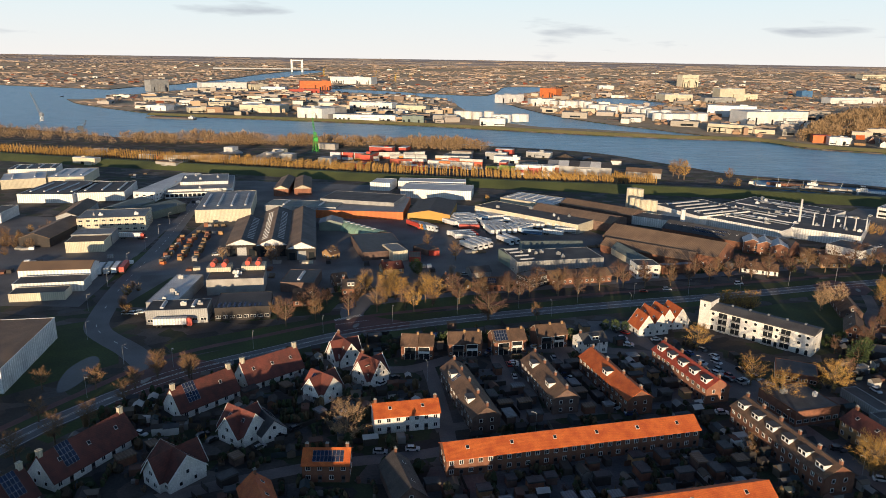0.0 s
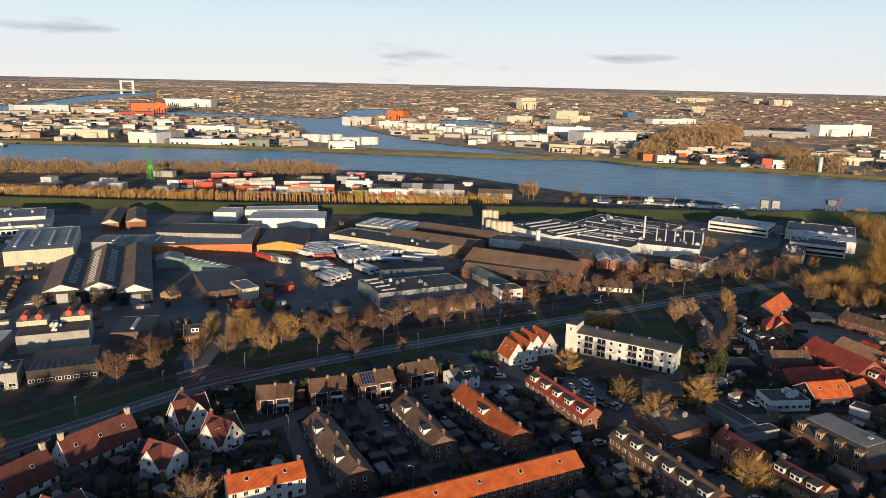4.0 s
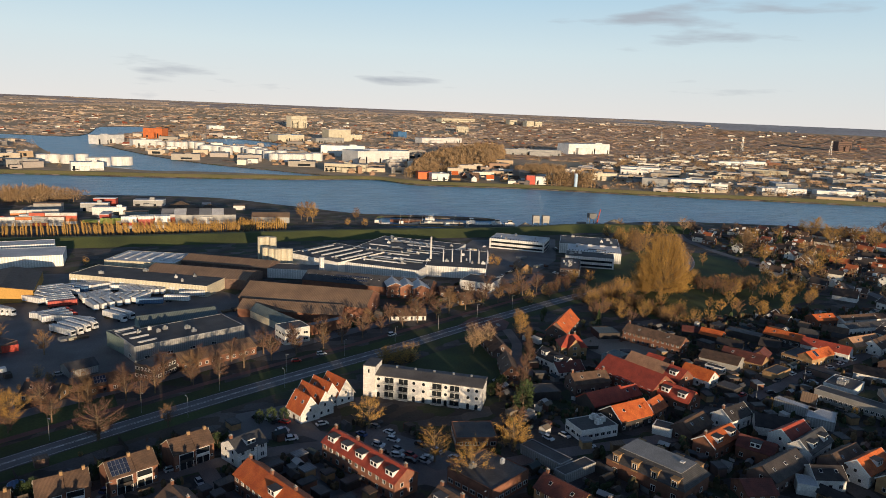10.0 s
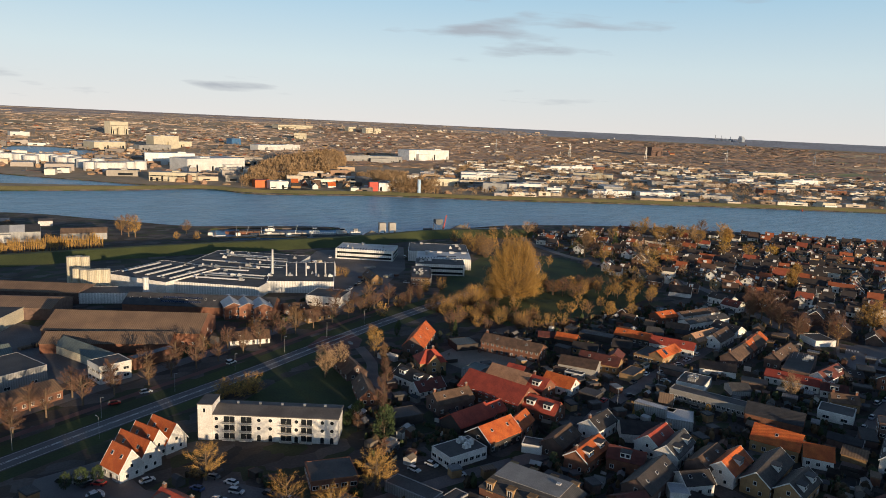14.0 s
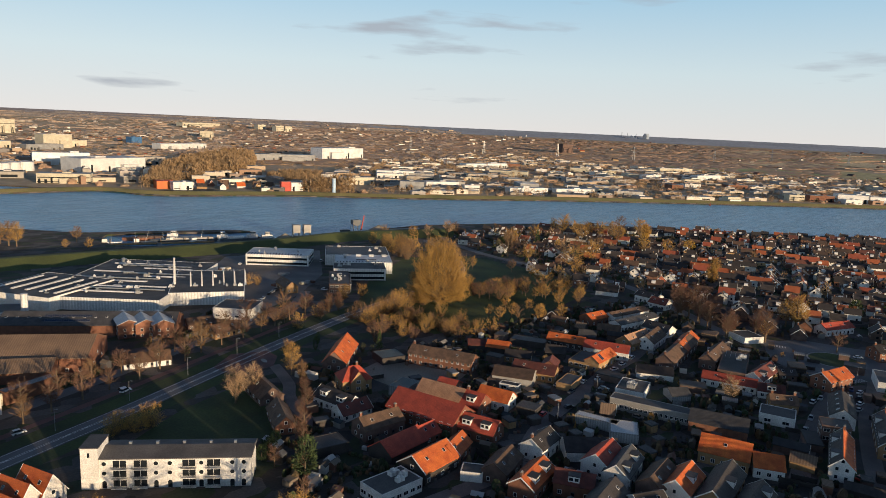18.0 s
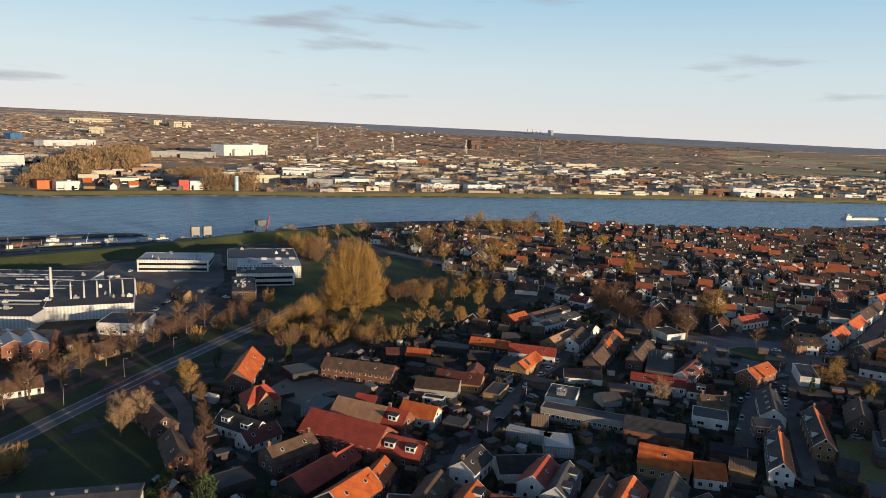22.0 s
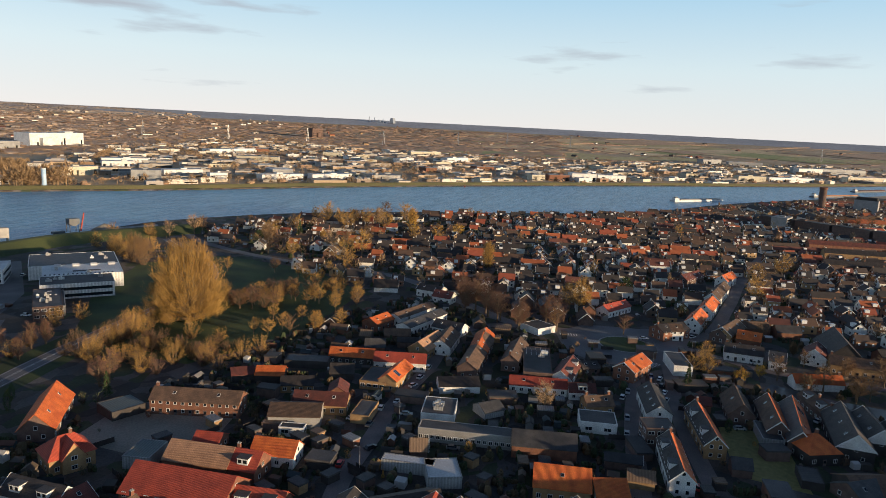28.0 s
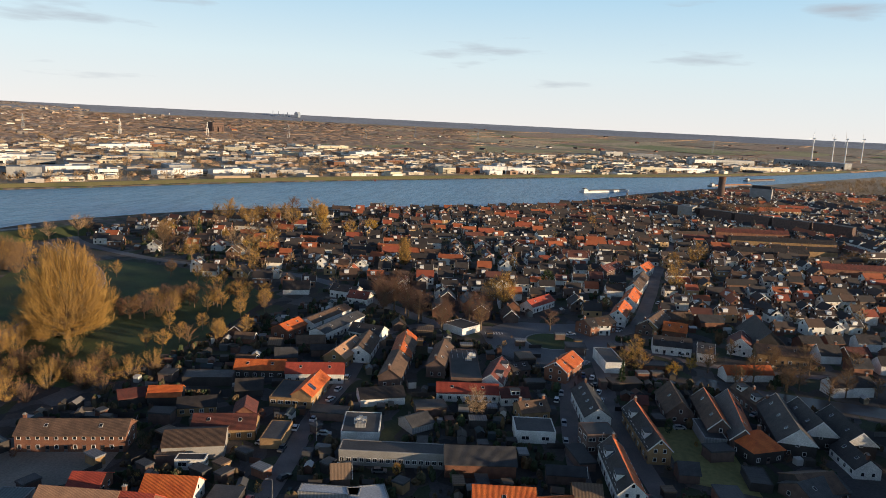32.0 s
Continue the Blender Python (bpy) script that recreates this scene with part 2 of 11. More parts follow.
# ---- shapes ----
class Shape:
    """Collects boxes, prisms and tubes into one mesh."""

    def __init__(self):
        self.v, self.f, self.m = [], [], []

    def add(self, verts, faces, slot=0):
        o = len(self.v)
        self.v += [tuple(p) for p in verts]
        self.f += [tuple(i + o for i in q) for q in faces]
        self.m += [slot] * len(faces)
        return self

    def box(self, x0, y0, z0, x1, y1, z1, slot=0):
        return self.add([(x, y, z) for z in (z0, z1) for y in (y0, y1) for x in (x0, x1)],
                        [(0, 2, 3, 1), (4, 5, 7, 6), (0, 1, 5, 4), (2, 6, 7, 3), (0, 4, 6, 2), (1, 3, 7, 5)], slot)

    def prism(self, outline, axis, a, b, slot=0):
        """An outline in the plane across the axis, pushed from a to b."""
        n = len(outline)
        put = {"x": lambda p, s: (s, p[0], p[1]), "y": lambda p, s: (p[0], s, p[1]), "z": lambda p, s: (p[0], p[1], s)}[axis]
        vs = [put(p, a) for p in outline] + [put(p, b) for p in outline]
        fs = [tuple(range(n)), tuple(range(2 * n - 1, n - 1, -1))] + [(i, i + n, (i + 1) % n + n, (i + 1) % n) for i in range(n)]
        return self.add(vs, fs, slot)

    def tube(self, p, q, r0, r1, n=6, slot=0):
        p, q = Vector(p), Vector(q)
        w = (q - p).normalized()
        u = w.orthogonal().normalized()
        s = w.cross(u)
        ring = [(math.cos(6.28318 * i / n), math.sin(6.28318 * i / n)) for i in range(n)]
        vs = [p + (u * c + s * d) * r0 for c, d in ring] + [q + (u * c + s * d) * r1 for c, d in ring]
        fs = [(i, (i + 1) % n, (i + 1) % n + n, i + n) for i in range(n)] + [tuple(range(n - 1, -1, -1)), tuple(range(n, 2 * n))]
        return self.add(vs, fs, slot)

    def mesh(self, name, *materials):
        me = bpy.data.meshes.new(name)
        me.from_pydata(self.v, [], self.f)
        for m in materials:
            me.materials.append(m)
        if len(materials) > 1:
            me.polygons.foreach_set("material_index", self.m)
        me.update()
        return me


def part(name, shape, material, parent, label="", at=None):
    """One mesh object under a thing or a part."""
    me = shape if isinstance(shape, bpy.types.Mesh) else shape.mesh(name, *(material if isinstance(material, tuple) else (material,)))
    ob = new(name, me)
    ob.parent = parent
    if at is not None:
        ob.matrix_basis = at
    if label:
        ob["label"] = label
    return ob


def thing(name, x, y, z=0.0, rot=0.0, label="", category="", group="", kind=""):
    ob = new(name)
    ob.matrix_basis = pose(x, y, z, 0, 0, rot)
    return tagged(ob, label, category, group, kind)


def solo(name, shape, material, x=0.0, y=0.0, z=0.0, rot=0.0, label="", category="", group="", kind=""):
    ob = new(name, shape if material is None else shape.mesh(name, *(material if isinstance(material, tuple) else (material,))))
    ob.matrix_basis = pose(x, y, z, 0, 0, rot)
    return tagged(ob, label, category, group, kind)


# ---- the lie of the land: flat, rising slightly to the far rim ----
def land(x, y):
    dx, dy = x - 40, y - 80
    r = math.hypot(dx, dy)
    rim = 98 - min(max(math.degrees(math.atan2(dx, dy)), 0), 90) / 90 * 15
    return max(0.0, (r - 2400) / 2500) ** 2 * rim


def smooth(points, closed=False, n=5):
    """A Catmull-Rom line through a few plan points."""
    p = [Vector(q) for q in points]
    k = len(p)
    out = []
    for i in range(k if closed else k - 1):
        a, b, c, d = (p[(i + j) % k] if closed else p[min(max(i + j, 0), k - 1)] for j in (-1, 0, 1, 2))
        for s in range(n):
            t = s / n
            out.append(0.5 * (2 * b + (c - a) * t + (2 * a - 5 * b + 4 * c - d) * t * t + (3 * b - a - 3 * c + d) * t ** 3))
    return out if closed else out + [p[-1]]


def inside(x, y, poly):
    hit = False
    for (ax, ay), (bx, by) in zip(poly, poly[1:] + poly[:1]):
        if (ay > y) != (by > y) and x < (bx - ax) * (y - ay) / (by - ay) + ax:
            hit = not hit
    return hit


def ribbon(points, width, z=0.05, thick=0.0, closed=False):
    """A strip of even width along a plan line."""
    s = Shape()
    p = [Vector(q) for q in points]
    left, right = [], []
    for i, q in enumerate(p):
        d = (p[min(i + 1, len(p) - 1)] - p[max(i - 1, 0)]).normalized()
        nrm = Vector((-d.y, d.x)) * width / 2
        left.append(q + nrm), right.append(q - nrm)
    vs = [(*q, land(*q) + z) for q in left] + [(*q, land(*q) + z) for q in right]
    n = len(p)
    fs = [(i, i + n, i + n + 1, i + 1) for i in range(n - 1)]
    if thick:
        vs += [(x, y, zz - thick) for x, y, zz in vs]
        fs += [(i + 1, i, i + 2 * n, i + 2 * n + 1)[::-1] for i in range(n - 1)]
        fs += [(i + 1 + n, i + n, i + 3 * n, i + 3 * n + 1) for i in range(n - 1)]
    return s.add(vs, fs)


def sheet(poly, z=0.04):
    """A flat patch laid on the ground."""
    poly = [tuple(p) for p in poly]
    if sum(a[0] * b[1] - b[0] * a[1] for a, b in zip(poly, poly[1:] + poly[:1])) < 0:
        poly = poly[::-1]
    vs = [(x, y, land(x, y) + z) for x, y in poly]
    return Shape().add(vs, [tuple(range(len(vs)))])

# ---- river and ground ----
NEAR_BANK = smooth([(-1500, 1500), (-900, 1190), (-567, 1033), (-398, 960), (-63, 950), (164, 890), (250, 790), (300, 716), (345, 692), (418, 648), (428, 604), (470, 582), (540, 576), (600, 566), (700, 510), (790, 420),
                    (850, 335), (910, 255), (1010, 160), (1210, 50), (1435, -110), (1700, -300), (2400, -800), (4000, -2000)])
FAR_BANK = smooth([(-860, 1660), (-782, 1575), (-522, 1355), (-257, 1270), (-20, 1197), (194, 1106), (355, 1054), (476, 1031), (500, 950), (640, 872), (800, 740), (995, 601),
                   (1220, 410), (1510, 132), (1870, -230), (2668, -860), (4300, -2100)])
CHANNEL = smooth([(-1000, 1850), (-1080, 2277), (-1010, 2700), (-740, 2560), (-582, 2480), (-420, 2560), (-285, 2530), (-5, 2300), (140, 2250), (219, 2700), (250, 2870), (411, 2900), (340, 2500),
                  (193, 2235), (167, 1850), (248, 1421), (360, 1200), (440, 1075), (480, 1038), (400, 1085), (252, 1180), (169, 1210), (110, 1300), (60, 1500), (20, 1900), (-30, 2080), (-200, 2250), (-480, 2330),
                  (-800, 2380), (-880, 2150), (-880, 1800)], closed=True, n=3)
NORTH_REACH = smooth([(-1010, 2620), (-940, 3200), (-900, 3560), (-780, 3900), (-640, 3900), (-760, 3300), (-850, 2700), (-870, 2500)], closed=True, n=3)
WEST_REACH = [Vector(q) for q in ((-860, 1660), (-1020, 1900), (-1060, 2300), (-1500, 2450), (-2400, 2500), (-2400, 1750), (-1500, 1500), (-900, 1190))]
BASIN = smooth([(312, 690), (341, 682), (408, 643), (432, 636), (434, 604), (405, 592), (350, 606), (300, 630), (296, 655)], closed=True, n=3)
DOCK = smooth([(430, 1900), (520, 1800), (620, 1950), (560, 2180), (450, 2150)], closed=True, n=3)


from mathutils.geometry import delaunay_2d_cdt
vs, es = [], []


def shore(line, closed):
    o = len(vs)
    vs.extend(Vector((q[0], q[1])) for q in line)
    es.extend((o + i, o + i + 1) for i in range(len(line) - 1))
    if closed:
        es.append((o + len(line) - 1, o))


for line, closed in ((NEAR_BANK, False), (FAR_BANK, False), (CHANNEL, True), (NORTH_REACH, True), (WEST_REACH, False), (BASIN, True), (DOCK, True)):
    shore(line, closed)
for ring in (2200, 2600, 2900, 3200, 3500, 3800, 4100, 4400, 4700, 4930):
    for i in range(96):
        a = i * math.tau / 96
        vs.append(Vector((40 + ring * math.sin(a), 80 + ring * math.cos(a))))
for gx in range(-2000, 2100, 100):
    for gy in range(-1900, 2200, 100):
        if math.hypot(gx, gy) < 2100:
            vs.append(Vector((gx + 7, gy + 3)))
cv, ce, cf, *_ = delaunay_2d_cdt(vs, es, [], 0, 0.5)
bands = [[tuple(q) for q in NEAR_BANK] + [tuple(q) for q in reversed(FAR_BANK)]] + [[tuple(q) for q in p] for p in (CHANNEL, NORTH_REACH, WEST_REACH, BASIN, DOCK)]
boxes = [(min(p[0] for p in b), min(p[1] for p in b), max(p[0] for p in b), max(p[1] for p in b)) for b in bands]
wet = []
for q in cf:
    x, y = sum(cv[i].x for i in q) / 3, sum(cv[i].y for i in q) / 3
    wet.append(any(b[0] < x < b[2] and b[1] < y < b[3] and inside(x, y, p) for p, b in zip(bands, boxes)))
flip = lambda q: q if (cv[q[1]] - cv[q[0]]).cross(cv[q[2]] - cv[q[0]]) > 0 else q[::-1]
dry = Shape().add([(p.x, p.y, land(p.x, p.y)) for p in cv], [flip(tuple(q)) for q, w in zip(cf, wet) if not w])
sides = {}
for q, w in zip(cf, wet):
    q = flip(tuple(q))
    for a, b in zip(q, q[1:] + q[:1]):
        sides.setdefault((min(a, b), max(a, b)), []).append((w, a, b))
for pair in sides.values():
    if len(pair) == 2 and pair[0][0] != pair[1][0]:
        w, a, b = pair[0] if not pair[0][0] else pair[1]
        p, q = cv[a], cv[b]
        zp, zq = land(*p), land(*q)
        dry.add([(*p, zp), (*q, zq), (*q, zq - 3), (*p, zp - 3)], [(1, 0, 3, 2)])
def plots(name, colors, size, turn):
    """Small plots of soil, paving, gravel and grass, each with its own tone, under stains and grain."""
    m = mat(name, (0.5, 0.5, 0.5), 0.95, (0.3, 0.3, 0.3), 0.06, 1.2, bump=0.4)
    n, k = m.node_tree.nodes, m.node_tree.links
    b = n["Principled BSDF"]
    grey = b.inputs["Base Color"].links[0].from_socket
    tc, mp, vo, sp, rp, mu = (n.new("ShaderNode" + t) for t in ("TexCoord", "Mapping", "TexVoronoi", "SeparateColor", "ValToRGB", "VectorMath"))
    mp.inputs["Rotation"].default_value, mp.inputs["Scale"].default_value = (0, 0, turn), (1 / size, 1.5 / size, 1)
    vo.distance, vo.voronoi_dimensions = "CHEBYCHEV", "2D"
    vo.inputs["Scale"].default_value = 1.0
    rp.color_ramp.interpolation = "CONSTANT"
    while len(rp.color_ramp.elements) < len(colors):
        rp.color_ramp.elements.new(0.5)
    for i, c in enumerate(colors):
        rp.color_ramp.elements[i].position, rp.color_ramp.elements[i].color = i / len(colors), (*(3.0 * v for v in c), 1)
    mu.operation = "MULTIPLY"
    k.new(tc.outputs["Object"], mp.inputs["Vector"]), k.new(mp.outputs["Vector"], vo.inputs["Vector"])
    k.new(vo.outputs["Color"], sp.inputs["Color"]), k.new(sp.outputs["Red"], rp.inputs["Fac"])
    k.new(rp.outputs["Color"], mu.inputs[0]), k.new(grey, mu.inputs[1]), k.new(mu.outputs["Vector"], b.inputs["Base Color"])
    return m


GROUND = plots("town_ground", [(0.045, 0.037, 0.032), (0.072, 0.064, 0.06), (0.032, 0.04, 0.017), (0.095, 0.082, 0.074), (0.06, 0.047, 0.035), (0.042, 0.05, 0.022), (0.075, 0.06, 0.05), (0.038, 0.034, 0.03)], 9.0, 0.24)
# plain paled and warmed in its colour to stand in for distance haze
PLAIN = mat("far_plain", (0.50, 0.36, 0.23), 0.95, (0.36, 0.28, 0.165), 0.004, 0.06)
# both rim colours carry the haze of distance in the base colour
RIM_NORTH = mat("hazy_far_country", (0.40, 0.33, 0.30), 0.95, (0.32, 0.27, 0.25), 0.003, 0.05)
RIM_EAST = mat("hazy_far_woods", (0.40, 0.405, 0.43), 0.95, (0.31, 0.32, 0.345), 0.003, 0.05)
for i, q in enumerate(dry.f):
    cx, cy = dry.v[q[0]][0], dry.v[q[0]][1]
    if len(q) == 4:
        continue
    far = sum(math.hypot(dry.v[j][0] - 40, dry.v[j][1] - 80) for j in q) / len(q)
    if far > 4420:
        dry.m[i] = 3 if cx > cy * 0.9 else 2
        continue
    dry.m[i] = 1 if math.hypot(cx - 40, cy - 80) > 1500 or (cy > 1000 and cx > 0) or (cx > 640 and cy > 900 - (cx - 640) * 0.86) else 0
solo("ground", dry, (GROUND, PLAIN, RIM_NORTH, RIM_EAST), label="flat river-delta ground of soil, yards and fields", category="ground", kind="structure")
WATER = bpy.data.materials.new("river_water")
WATER.use_nodes = True
n, k = WATER.node_tree.nodes, WATER.node_tree.links
b = n["Principled BSDF"]
b.inputs["Base Color"].default_value, b.inputs["Roughness"].default_value = (0.07, 0.18, 0.33, 1), 0.3
b.inputs["Specular IOR Level"].default_value = 0.2
tc, w1, w2, ad, u = (n.new("ShaderNode" + s) for s in ("TexCoord", "TexNoise", "TexNoise", "Math", "Bump"))
w1.inputs["Scale"].default_value, w1.inputs["Detail"].default_value = 0.25, 6
w2.inputs["Scale"].default_value, w2.inputs["Detail"].default_value = 0.03, 4
u.inputs["Strength"].default_value, u.inputs["Distance"].default_value = 1.0, 2.2
k.new(tc.outputs["Object"], w1.inputs["Vector"]), k.new(tc.outputs["Object"], w2.inputs["Vector"])
# streaked blue in the base colour stands in for reflected sky and ripples
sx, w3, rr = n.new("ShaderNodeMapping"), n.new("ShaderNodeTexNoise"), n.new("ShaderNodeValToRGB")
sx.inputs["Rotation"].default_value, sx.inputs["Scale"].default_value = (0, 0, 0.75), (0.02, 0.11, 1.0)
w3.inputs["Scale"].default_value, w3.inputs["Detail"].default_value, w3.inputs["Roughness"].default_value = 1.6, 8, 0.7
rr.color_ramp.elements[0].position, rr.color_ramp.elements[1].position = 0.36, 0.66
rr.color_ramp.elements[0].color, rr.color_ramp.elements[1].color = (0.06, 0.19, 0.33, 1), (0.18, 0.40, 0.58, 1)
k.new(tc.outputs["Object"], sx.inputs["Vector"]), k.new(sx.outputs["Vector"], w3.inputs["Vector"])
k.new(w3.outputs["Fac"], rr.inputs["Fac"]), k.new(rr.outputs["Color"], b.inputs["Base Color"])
k.new(w1.outputs["Fac"], ad.inputs[0]), k.new(w2.outputs["Fac"], ad.inputs[1])
k.new(ad.outputs["Value"], u.inputs["Height"]), k.new(u.outputs["Normal"], b.inputs["Normal"])
wet_shape = Shape().add([(p.x, p.y, land(p.x, p.y) - 1.6) for p in cv], [flip(tuple(q)) for q, w in zip(cf, wet) if w])
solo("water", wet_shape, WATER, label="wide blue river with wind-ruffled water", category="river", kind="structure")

STILL = mat("still_dark_water", (0.022, 0.032, 0.05), 0.3, (0.014, 0.02, 0.03), 0.1, 1.0, bump=0.05)
STILL.node_tree.nodes["Principled BSDF"].inputs["Specular IOR Level"].default_value = 0.15

# ---- buildings ----
CAM_AT = Vector((50, 80))
WINDOWS = {}
class Claims(dict):
    """Circles of taken ground, kept by squares of 60 m."""

    def append(self, c):
        x, y, r = c
        for i in range(int((x - r) // 60), int((x + r) // 60) + 1):
            for j in range(int((y - r) // 60), int((y + r) // 60) + 1):
                self.setdefault((i, j), []).append(c)


PLACED = Claims()


def claim(x, y, rot, L, W):
    """Note the ground that a building takes, as circles along its length."""
    a, n = radians(rot), max(1, round(L / max(W, 4)))
    for i in range(n):
        d = -L / 2 + L * (i + 0.5) / n
        PLACED.append((x + d * math.cos(a), y + d * math.sin(a), 0.5 * math.hypot(L / n, W)))


def free(x, y, r):
    return all((x - a) ** 2 + (y - b) ** 2 > (r + c) ** 2 for i in range(int((x - r) // 60), int((x + r) // 60) + 1) for j in range(int((y - r) // 60), int((y + r) // 60) + 1) for a, b, c in PLACED.get((i, j), ()))


def framed(xs, zs, depth=0.07):
    """A frame in one piece, with its panes set back in every second cell."""
    s = Shape()
    nx = len(xs)
    vs = [(x, -depth, z) for z in zs for x in xs] + [(x, 0.02, z) for z in zs for x in xs]
    fs, slots = [], []
    for j in range(len(zs) - 1):
        for i in range(nx - 1):
            a = j * nx + i
            q = (a, a + 1, a + nx + 1, a + nx)
            if i % 2 and j % 2:
                o = len(vs)
                vs += [(vs[k][0], -0.02, vs[k][2]) for k in q]
                fs += [(q[k], q[(k + 1) % 4], o + (k + 1) % 4, o + k) for k in range(4)] + [(o, o + 1, o + 2, o + 3)]
                slots += [0, 0, 0, 0, 1]
            else:
                fs.append(q), slots.append(0)
    m, top = nx * len(zs), nx * (len(zs) - 1)
    rim = list(range(nx)) + [nx * j + nx - 1 for j in range(1, len(zs))] + list(range(top + nx - 2, top - 1, -1)) + [nx * j for j in range(len(zs) - 2, 0, -1)]
    for a, b in zip(rim, rim[1:] + rim[:1]):
        fs.append((b, a, a + m, b + m)), slots.append(0)
    s.v, s.f, s.m = vs, fs, slots
    return s


def window_mesh(w, h, bars=1):
    key = (round(w, 1), round(h, 1), bars)
    if key not in WINDOWS:
        xs = [-w / 2, -w / 2 + 0.1]
        for i in range(bars):
            c = -w / 2 + w * (i + 1) / (bars + 1)
            xs += [c - 0.04, c + 0.04]
        WINDOWS[key] = framed(xs + [w / 2 - 0.1, w / 2], [0, 0.1, h - 0.1, h]).mesh("window", TRIM, GLASS)
    return WINDOWS[key]


DOOR_MESH = framed([-0.56, -0.46, 0.46, 0.56], [0, 0.9, 1.85, 2.15]).mesh("door", DOOR, GLASS)
CHIMNEY_MESH = Shape().box(-0.45, -0.35, -0.9, 0.45, 0.35, 1.3, 0).box(-0.52, -0.42, 1.3, 0.52, 0.42, 1.45, 1).tube((-0.2, 0, 1.45), (-0.2, 0, 1.8), 0.13, 0.11, 6, 1).tube((0.2, 0, 1.45), (0.2, 0, 1.8), 0.13, 0.11, 6, 1).mesh("chimney", WALL["brick"], WALL["concrete"])
PANEL_MESH = Shape().box(-0.5, -0.82, 0.04, 0.5, 0.82, 0.08, 0).box(-0.45, -0.77, 0.08, 0.45, 0.77, 0.1, 1).mesh("solar_panel", METAL, PANEL)
SKY_MESH = Shape().box(-0.5, -0.6, 0, 0.5, 0.6, 0.1, 0).box(-0.42, -0.52, 0.1, 0.42, 0.52, 0.12, 1).mesh("roof_window", TRIM, GLASS)


def seen_side(x, y, rot, local):
    """Whether a wall with this local normal looks towards the flight."""
    a = radians(rot)
    nx, ny = local[0] * math.cos(a) - local[1] * math.sin(a), local[0] * math.sin(a) + local[1] * math.cos(a)
    return nx * (CAM_AT.x - x) + ny * (CAM_AT.y - y) > -8


def put_windows(house, x, y, rot, L, W, eave, storeys, step, size, door=True, gable=True, ridge=None):
    for sgn in (-1, 1):
        if seen_side(x, y, rot, (0, sgn)):
            n = max(1, int(L / step))
            for fl in range(storeys):
                z = 0.9 + fl * 2.75
                for i in range(n):
                    px = -L / 2 + L * (i + 0.5) / n
                    at = pose(px, sgn * (W / 2 + 0.015), z, 0, 0, 0 if sgn < 0 else 180)
                    if fl == 0 and door and i % 2 == 1:
                        part("door", DOOR_MESH, None, house, at=pose(px, sgn * (W / 2 + 0.015), 0.02, 0, 0, 0 if sgn < 0 else 180))
                    else:
                        part("window", window_mesh(*size), None, house, at=at)
        if gable and seen_side(x, y, rot, (sgn, 0)):
            for fl in range(storeys + (1 if ridge and ridge - eave > 3 else 0)):
                for py in ((-W / 5, W / 5) if fl < storeys else (0,)):
                    part("window", window_mesh(1.1, 1.3, 0), None, house, at=pose(sgn * (L / 2 + 0.015), py, 0.9 + fl * 2.75, 0, 0, 90 if sgn > 0 else -90))


def roof_slopes(L, W, eave, ridge, over=0.45, thick=0.22, only=0):
    s = Shape()
    k = (ridge - eave) / (W / 2)
    if not only:
        o, low = W / 2 + over, eave - k * over
        return s.prism([(-o, low), (0, ridge), (o, low), (o, low + thick), (0, ridge + thick), (-o, low + thick)], "x", -L / 2 - 0.3, L / 2 + 0.3)
    for sg in (only,):
        o = sg * (W / 2 + over)
        low, top = eave - k * over, ridge
        s.prism([(o, low), (o, low + thick), (0, top + thick), (0, top)][::sg], "x", -L / 2 - 0.3, L / 2 + 0.3)
    return s


